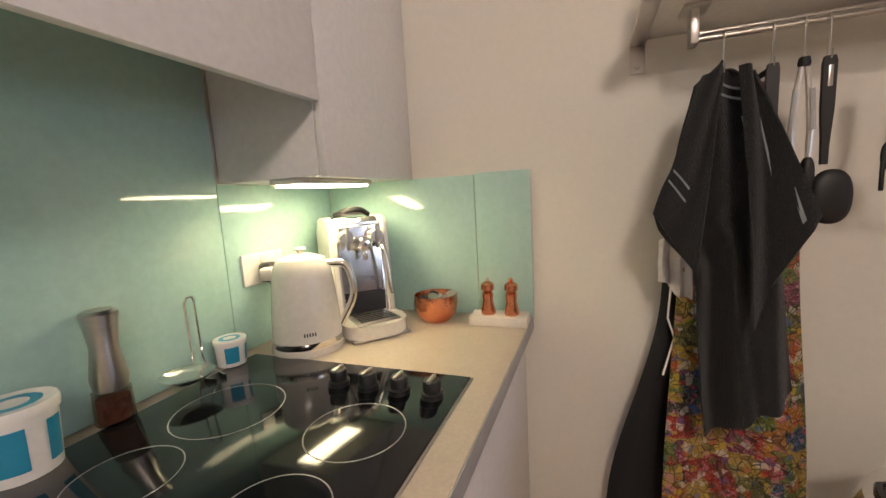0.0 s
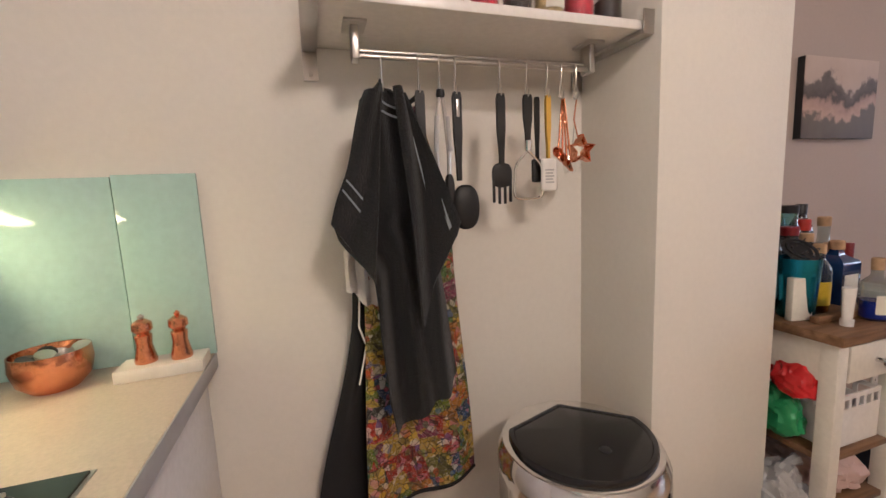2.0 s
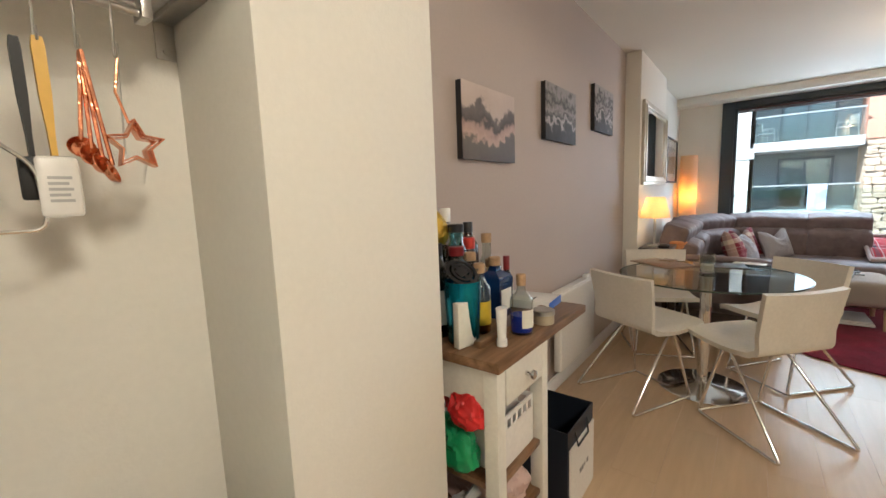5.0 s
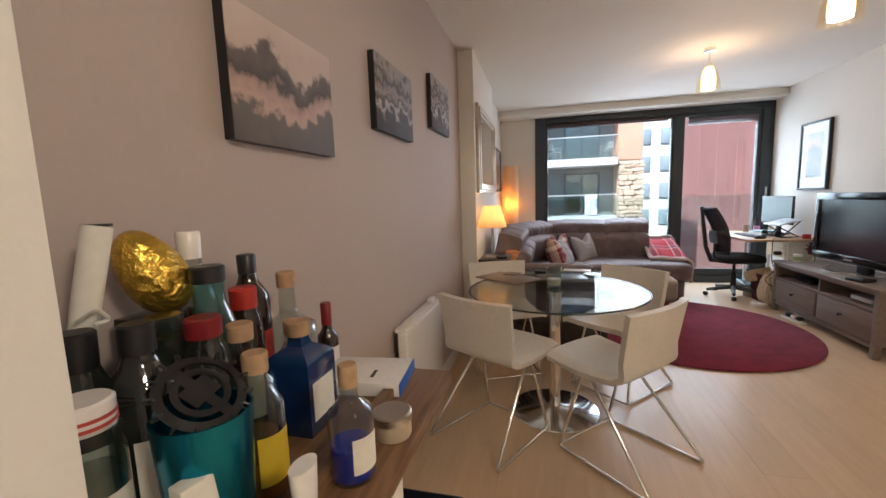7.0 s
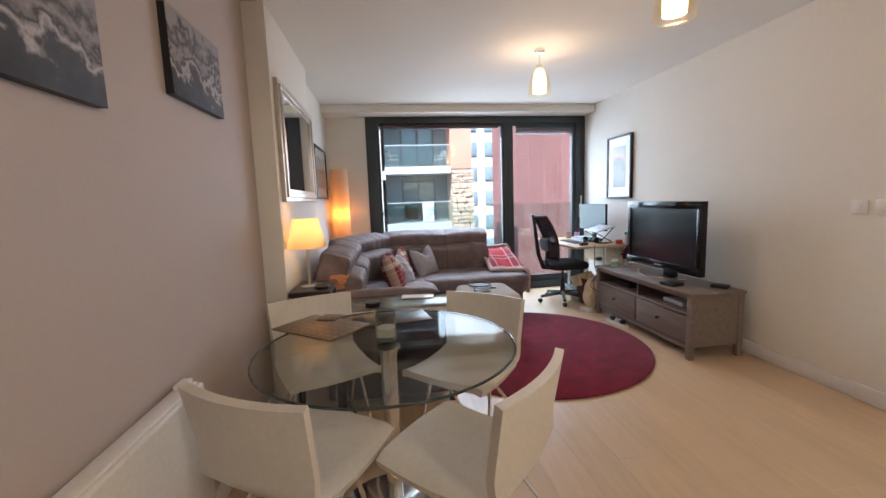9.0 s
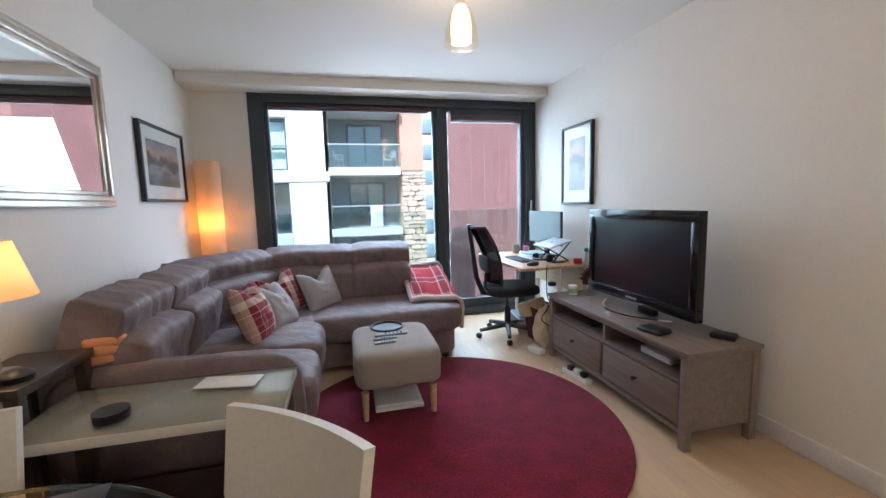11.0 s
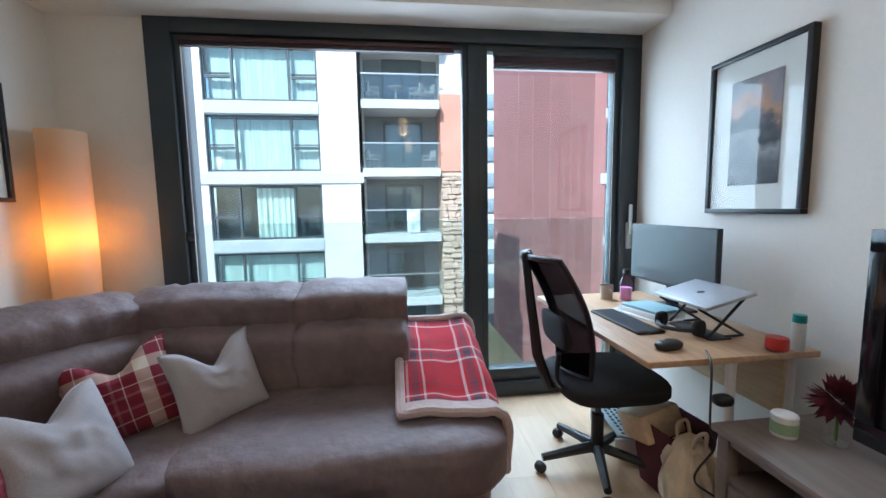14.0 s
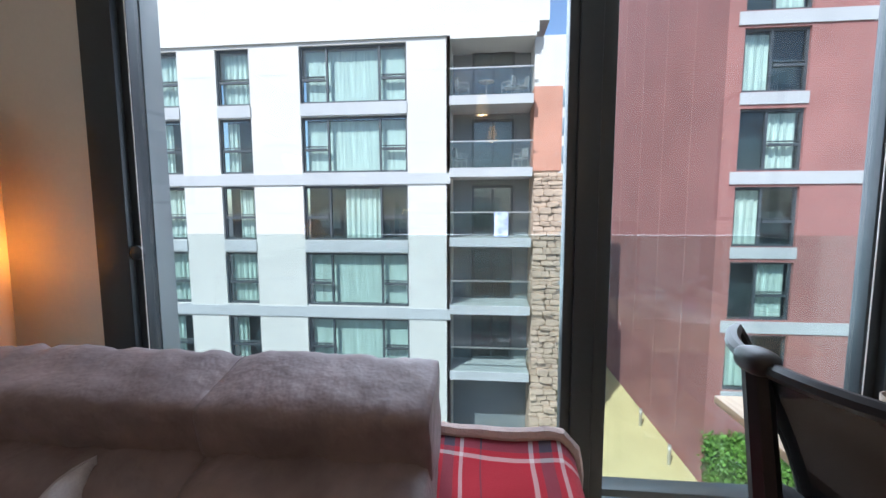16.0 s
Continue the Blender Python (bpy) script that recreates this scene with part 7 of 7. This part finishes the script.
towel_cloth = surface("charcoal_waffle", (0.0115, 0.0125, 0.0135), 0.95, vary=0.2, scale=4, grain=0.25, fine=150, bump=1.0, bumpscale=260, sheen=0.1)
stripe = surface("pale_stripe", (0.25, 0.28, 0.3), 0.9, bump=0.4, bumpscale=200)


def lerp(table_, v, soft=1.0):
    for (a, p), (b, q) in zip(table_, table_[1:]):
        if v <= b:
            k = (v - a) / (b - a)
            k += (k * k * (3 - 2 * k) - k) * soft
            return p + (q - p) * k
    return table_[-1][1]


LEFT = ((0, 0.232), (0.025, 0.204), (0.2, 0.172), (0.36, 0.126), (0.4, 0.134), (0.52, 0.205), (0.6, 0.21), (0.87, 0.226), (1, 0.242))
RIGHT = ((0, 0.272), (0.02, 0.29), (0.16, 0.336), (0.37, 0.402), (0.43, 0.361), (0.57, 0.367), (0.75, 0.386), (1, 0.412))


def towel_at(u, v, push=0.0):
    a, b = lerp(LEFT, v, 0.3), lerp(RIGHT, v, 0.3)
    z = 1.53 - (0.83 - 0.12 * u) * v - 0.018 * (1 - v) * (abs(u - 0.45) * 2) - 0.012 * v * math.sin(u * 9)
    y = 1.035 - (0.026 * math.sin(u * 7.5 + v * 3.2) + 0.012 * math.sin(u * 15 - 2 + v * 5) + 0.016 * noise.noise(Vector((u * 3.5, v * 4, 2)))) * min(1, 0.2 + v * 1.6) - 0.02 * v - push
    y -= 0.03 * math.exp(-((u - 0.42) / 0.13) ** 2)
    return Vector((a + (b - a) * u, y, z))


tw = thing("tea_towel", "charcoal waffle tea towel hanging on a hook", "towel")
part("cloth", thicken(grid(B(), 60, 70, towel_at), 0.004), towel_cloth, tw, sharp=80)
for v0 in (0.055, 0.085):
    part("woven_stripe", grid(B(), 24, 1, lambda u, v: towel_at(0.12 + 0.75 * u, v0 + 0.008 * v, 0.008)), stripe, tw, "pale woven stripe", 80)
for v0 in (0.30, 0.335):
    part("woven_stripe", grid(B(), 10, 1, lambda u, v: towel_at(0.02 + 0.14 * u, v0 + 0.007 * v, 0.008)), stripe, tw, "pale woven stripe", 80)
part("woven_stripe", grid(B(), 2, 20, lambda u, v: towel_at(0.72 + 0.02 * u, 0.14 + 0.2 * v, 0.008)), stripe, tw, "pale woven stripe", 80)


def side_fold(u, v):
    a = Vector((0.215, 1.0, 1.5)).lerp(Vector((0.12, 0.985, 1.22)), v)
    b = Vector((0.25, 0.985, 1.5)).lerp(Vector((0.205, 0.97, 1.09)), v)
    p = a.lerp(b, u)
    return p + Vector((0, -0.014 * math.sin(u * 5 + v * 2), 0.01 * math.sin(v * 9)))


def front_fold(u, v):
    a = Vector((0.275, 0.99, 1.51)).lerp(Vector((0.3, 0.955, 0.98)), v)
    b = Vector((0.3, 0.99, 1.5)).lerp(Vector((0.4, 0.97, 1.215)), min(1, v * 1.15))
    p = a.lerp(b, u)
    return p + Vector((0, -0.016 * math.sin(u * 6 + v * 3), 0))


part("side_fold", thicken(grid(B(), 14, 24, side_fold), 0.005), towel_cloth, tw, sharp=80)
part("front_fold", thicken(grid(B(), 16, 28, front_fold), 0.005), towel_cloth, tw, sharp=80)
for v0 in (0.62, 0.72):
    part("woven_stripe", grid(B(), 8, 1, lambda u, v: side_fold(0.04 + 0.5 * u, v0 + 0.02 * v) + Vector((0, -0.006, 0))), stripe, tw, "pale woven stripe", 80)
for u0 in (0.6, 0.78):
    part("woven_stripe", grid(B(), 1, 16, lambda u, v: front_fold(u0 + 0.05 * u, 0.2 + 0.62 * v) + Vector((0, -0.006, 0))), stripe, tw, "pale woven stripe", 80)
anchor(tw, 0.27, 1.04, 1.52)

patch = surface("patchwork_print", (0.4, 0.2, 0.1), 0.9, bump=0.3, bumpscale=200)
t = patch.node_tree
co = t.nodes.new("ShaderNodeTexCoord")
mp = t.nodes.new("ShaderNodeMapping")
mp.inputs["Rotation"].default_value = (0, radians(14), 0)
t.links.new(co.outputs["Object"], mp.inputs[0])
vo = t.nodes.new("ShaderNodeTexVoronoi")
vo.distance, vo.inputs["Scale"].default_value, vo.inputs["Randomness"].default_value = "CHEBYCHEV", 17, 0.3
t.links.new(mp.outputs[0], vo.inputs["Vector"])
hs = t.nodes.new("ShaderNodeSeparateColor")
t.links.new(vo.outputs["Color"], hs.inputs[0])
rc = ramp(t, [(0, (0.26, 0.02, 0.012)), (0.16, (0.1, 0.13, 0.012)), (0.34, (0.3, 0.11, 0.008)), (0.5, (0.03, 0.06, 0.12)), (0.58, (0.16, 0.03, 0.06)), (0.66, (0.32, 0.21, 0.03)), (0.78, (0.02, 0.02, 0.022)), (0.9, (0.12, 0.11, 0.02))])
t.links.new(hs.outputs[0], rc.inputs[0])
nz = t.nodes.new("ShaderNodeTexNoise")
nz.inputs["Scale"].default_value, nz.inputs["Detail"].default_value, nz.inputs["Distortion"].default_value = 60, 1, 4.0
t.links.new(mp.outputs[0], nz.inputs["Vector"])
band = ramp(t, [(0.0, (0, 0, 0)), (0.4, (0.4, 0.4, 0.4)), (0.45, (0, 0, 0))])
t.links.new(nz.outputs[0], band.inputs[0])
mx = t.nodes.new("ShaderNodeMixRGB")
mx.inputs[2].default_value = (0.75, 0.7, 0.58, 1)
t.links.new(band.outputs[0], mx.inputs[0])
t.links.new(rc.outputs[0], mx.inputs[1])
motif = t.nodes.new("ShaderNodeTexVoronoi")
motif.inputs["Scale"].default_value = 62
t.links.new(mp.outputs[0], motif.inputs["Vector"])
hue = t.nodes.new("ShaderNodeSeparateColor")
t.links.new(motif.outputs["Color"], hue.inputs[0])
ink_ramp = ramp(t, [(0, (0.7, 0.66, 0.55)), (0.14, (0.02, 0.02, 0.02)), (0.3, (0.45, 0.03, 0.02)), (0.42, (0.6, 0.4, 0.03)), (0.55, (0.03, 0.16, 0.05)), (0.66, (0.03, 0.1, 0.3)), (0.78, (0.55, 0.2, 0.25)), (0.88, (0.02, 0.02, 0.025))])
t.links.new(hue.outputs[1], ink_ramp.inputs[0])
busy = ramp(t, [(0, (0.5, 0.5, 0.5)), (0.3, (0, 0, 0)), (0.72, (0.4, 0.4, 0.4))])
t.links.new(hue.outputs[2], busy.inputs[0])
mx2 = t.nodes.new("ShaderNodeMixRGB")
t.links.new(busy.outputs[0], mx2.inputs[0])
t.links.new(mx.outputs[0], mx2.inputs[1])
t.links.new(ink_ramp.outputs[0], mx2.inputs[2])
line = t.nodes.new("ShaderNodeTexVoronoi")
line.feature, line.inputs["Scale"].default_value = "DISTANCE_TO_EDGE", 48
t.links.new(mp.outputs[0], line.inputs["Vector"])
thin = ramp(t, [(0, (0.8, 0.8, 0.8)), (0.035, (0, 0, 0))])
t.links.new(line.outputs["Distance"], thin.inputs[0])
mx3 = t.nodes.new("ShaderNodeMixRGB")
mx3.inputs[2].default_value = (0.015, 0.013, 0.012, 1)
t.links.new(thin.outputs[0], mx3.inputs[0])
t.links.new(mx2.outputs[0], mx3.inputs[1])
t.links.new(mx3.outputs[0], t.nodes["Principled BSDF"].inputs["Base Color"])

ap = thing("apron", "patchwork print apron hanging behind the towel", "apron")


def apron_at(u, v):
    a, b = lerp(((0, 0.27), (0.25, 0.2), (1, 0.165)), v), lerp(((0, 0.37), (0.3, 0.435), (1, 0.475)), v)
    return Vector((a + (b - a) * u, 1.14 - 0.018 * math.sin(u * 9 + v) - 0.03 * v, 1.5 - 1.0 * v + (-0.09 + 0.08 * u) * v))


part("skirt", thicken(grid(B(), 24, 30, apron_at), 0.003), patch, ap, "colourful patchwork print", 80)
part("hem", tube(B(), [apron_at(i / 16, 1) for i in range(17)], 0.007, 6), black_fabric, ap)
part("strap", tube(B(), [(0.343, 1.045, 1.508), (0.33, 1.1, 1.5), (0.32, 1.14, 1.49)], 0.006, 6), black_fabric, ap)
anchor(ap, 0.32, 1.13, 1.5)
ap2 = thing("apron", "plain black apron hanging behind the towel", "apron")


def apron2_at(u, v):
    a, b = lerp(((0, 0.24), (0.4, 0.17), (1, 0.03)), v), lerp(((0, 0.3), (0.4, 0.25), (1, 0.25)), v)
    return Vector((a + (b - a) * u, 1.18 - 0.02 * math.sin(u * 7) - 0.03 * v, 1.5 - 1.15 * v))


part("skirt", thicken(grid(B(), 16, 24, apron2_at), 0.003), black_fabric, ap2, sharp=80)
part("tie", tube(B(), [(0.185, 1.125, 1.07), (0.175, 1.12, 0.95), (0.19, 1.115, 0.9), (0.165, 1.11, 0.8)], 0.0025, 6), white_gloss, ap2)
anchor(ap2, 0.25, 1.18, 1.5)
cl = thing("white_cloth", "white mesh dishcloth tucked behind the towel", "cloth")
part("cloth", thicken(grid(B(), 12, 14, lambda u, v: Vector((0.152 + 0.07 * u, 1.1 - 0.012 * math.sin(u * 14) - 0.006 * math.sin(v * 9), 1.15 - 0.1 * v - 0.05 * u * v + 0.008 * math.sin(u * 8)))), 0.003), surface("white_muslin", (0.68, 0.65, 0.62), 0.9, bump=0.6, bumpscale=150), cl, sharp=80)
part("loop", tube(B(), [(0.2, 1.1, 1.14), (0.27, 1.09, 1.35), (0.3, 1.05, 1.5)], 0.003, 6), white_gloss, cl)
anchor(cl, 0.2, 1.1, 1.1)
rnd = random.Random(11)
fills = [surface(n, c, 0.5, vary=0.5, scale=40, fine=120, grain=0.3) for n, c in (("dried_beans", (0.2, 0.06, 0.03)), ("pasta", (0.5, 0.38, 0.18)), ("lentils", (0.12, 0.18, 0.05)), ("red_sweets", (0.45, 0.03, 0.05)), ("rice", (0.6, 0.56, 0.46)), ("tea", (0.03, 0.02, 0.015)))]
for i in range(9):
    x, r, h = 0.16 + i * 0.087, rnd.uniform(0.034, 0.041), rnd.choice((0.09, 0.12, 0.16))
    j = thing("storage_jar", "clear glass storage jar of dry food", "jar", pose(x, 1.03, 1.6785), "jars on the shelf")
    part("glass", lathe(B(), [(r * 0.95, 0), (r, 0.004), (r, h * 0.85), (r * 0.9, h)], 24), clear_glass, j)
    part("contents", lathe(B(), [(r * 0.92, 0.004), (r * 0.92, h * rnd.uniform(0.4, 0.75)), (0.001, h * 0.6)], 20), fills[(i * 2 + 1) % 6], j)
    part("lid", lathe(B(), [(r * 0.95, h), (r * 0.95, h + 0.015), (0.001, h + 0.017)], 24), (steel, black_plastic, clear_glass)[i % 3], j)
    if i in (2, 6):
        part("label", grid(B(), 6, 1, lambda u, v: Vector((r * 1.015 * math.cos(-2.3 + u * 1.4), r * 1.015 * math.sin(-2.3 + u * 1.4), h * (0.25 + 0.35 * v)))), label_paper, j, sharp=80)

bin_ = thing("pedal_bin", "round steel bin with a glossy black lid", "bin", pose(0.64, 0.85, 0, 0, 0, -12) @ Matrix.Diagonal((1.02, 1.02, 1.04, 1)))
part("body", lathe(B(), [(0.185, 0), (0.187, 0.01), (0.187, 0.6), (0.19, 0.605), (0.188, 0.64), (0.176, 0.665), (0.168, 0.668)], 48), chrome, bin_, "polished steel drum")
part("base_ring", lathe(B(), [(0.19, 0), (0.192, 0.02), (0.188, 0.03)], 40), black_plastic, bin_)
part("top_plate", lathe(B(), [(0.1685, 0.664), (0.16, 0.667), (0.001, 0.667)], 48), chrome, bin_, "brushed steel top plate")
rim = []
for k in range(48):
    a = math.tau * k / 48
    x, y = 0.163 * math.cos(a), 0.163 * math.sin(a) - 0.002
    for s in (-1, 1):
        over = x * s * 0.5 + y * 0.866 - 0.112
        if over > 0:
            x, y = x - over * s * 0.5, y - over * 0.866
    rim.append((x, y))
bm = B()
loops = [[bm.verts.new((x * q, y * q, z)) for x, y in rim] for q, z in ((1.0, 0.6675), (1.0, 0.678), (0.985, 0.683), (0.93, 0.684), (0.915, 0.681), (0.6, 0.688), (0.25, 0.691))]
for p, q in zip(loops, loops[1:]):
    for k in range(48):
        bm.faces.new((p[k], p[(k + 1) % 48], q[(k + 1) % 48], q[k]))
bm.faces.new(loops[-1])
lid = part("lid", bm, surface("satin_black_lid", (0.009, 0.009, 0.01), 0.2, vary=0.1, bump=0), bin_, "domed black touch lid")
part("latch", lathe(B(), [(0.014, 0), (0.012, 0.004), (0.001, 0.005)], 16), black_plastic, lid).matrix_local = pose(0.02, -0.08, 0.6865, 0, 0, 0)
clk = thing("wall_clock", "round pale-rimmed wall clock on the pier", "clock", pose(1.17, 0.9145, 1.905, 90, 0, 0))
part("rim", lathe(B(), [(0.12, 0), (0.13, 0.01), (0.128, 0.035), (0.115, 0.042), (0.11, 0.03)], 48), surface("pale_mint_enamel", (0.62, 0.66, 0.55), 0.35, bump=0), clk)
part("dial", lathe(B(), [(0.111, 0.02), (0.111, 0.024), (0.001, 0.024)], 40), white_gloss, clk)
for k in range(12):
    a = k * math.tau / 12
    part("hour_mark", box(B(), -0.003, 0.003, 0.085, 0.1, 0.0245, 0.0255, 0, 2, pose(0, 0, 0, 0, 0, math.degrees(a))), ink, clk)
part("hour_pointer", box(B(), -0.003, 0.003, -0.01, 0.06, 0.026, 0.028, 0, 2, pose(0, 0, 0, 0, 0, 40)), ink, clk)
part("minute_pointer", box(B(), -0.002, 0.002, -0.01, 0.09, 0.0285, 0.03, 0, 2, pose(0, 0, 0, 0, 0, 160)), ink, clk)

# ---- floor planks ----
floor = solid("floor", box(B(), XK - 0.1, XW + 0.2, YR - 0.1, YL + 0.1, -0.1, -0.006), surface("floor_joint", (0.4, 0.28, 0.17), 0.8), "pale wood-effect laminate plank floor", "floor")
W, L = 0.193, 1.28
plank = {n: mesh_of("plank", box(B(), 0, n - 0.0004, 0, W - 0.0004, -0.0059, 0, 0.0004, 1), plank_wood) for n in (L, L / 2)}
j, y = 0, YR
while y < YL:
    x = XK - (j * 0.43 % 1) * L
    while x < XW - 0.03:
        a = max(x, XK)
        n = min(x + L, XW - 0.03) - a
        if n > 0.02:
            d = min(W, YL - y)
            p = new("plank", plank[L])
            p.parent = floor
            p.matrix_local = Matrix.LocRotScale((a, y, 0), None, (n / L, d / W, 1))
        x += L
    y += W
    j += 1
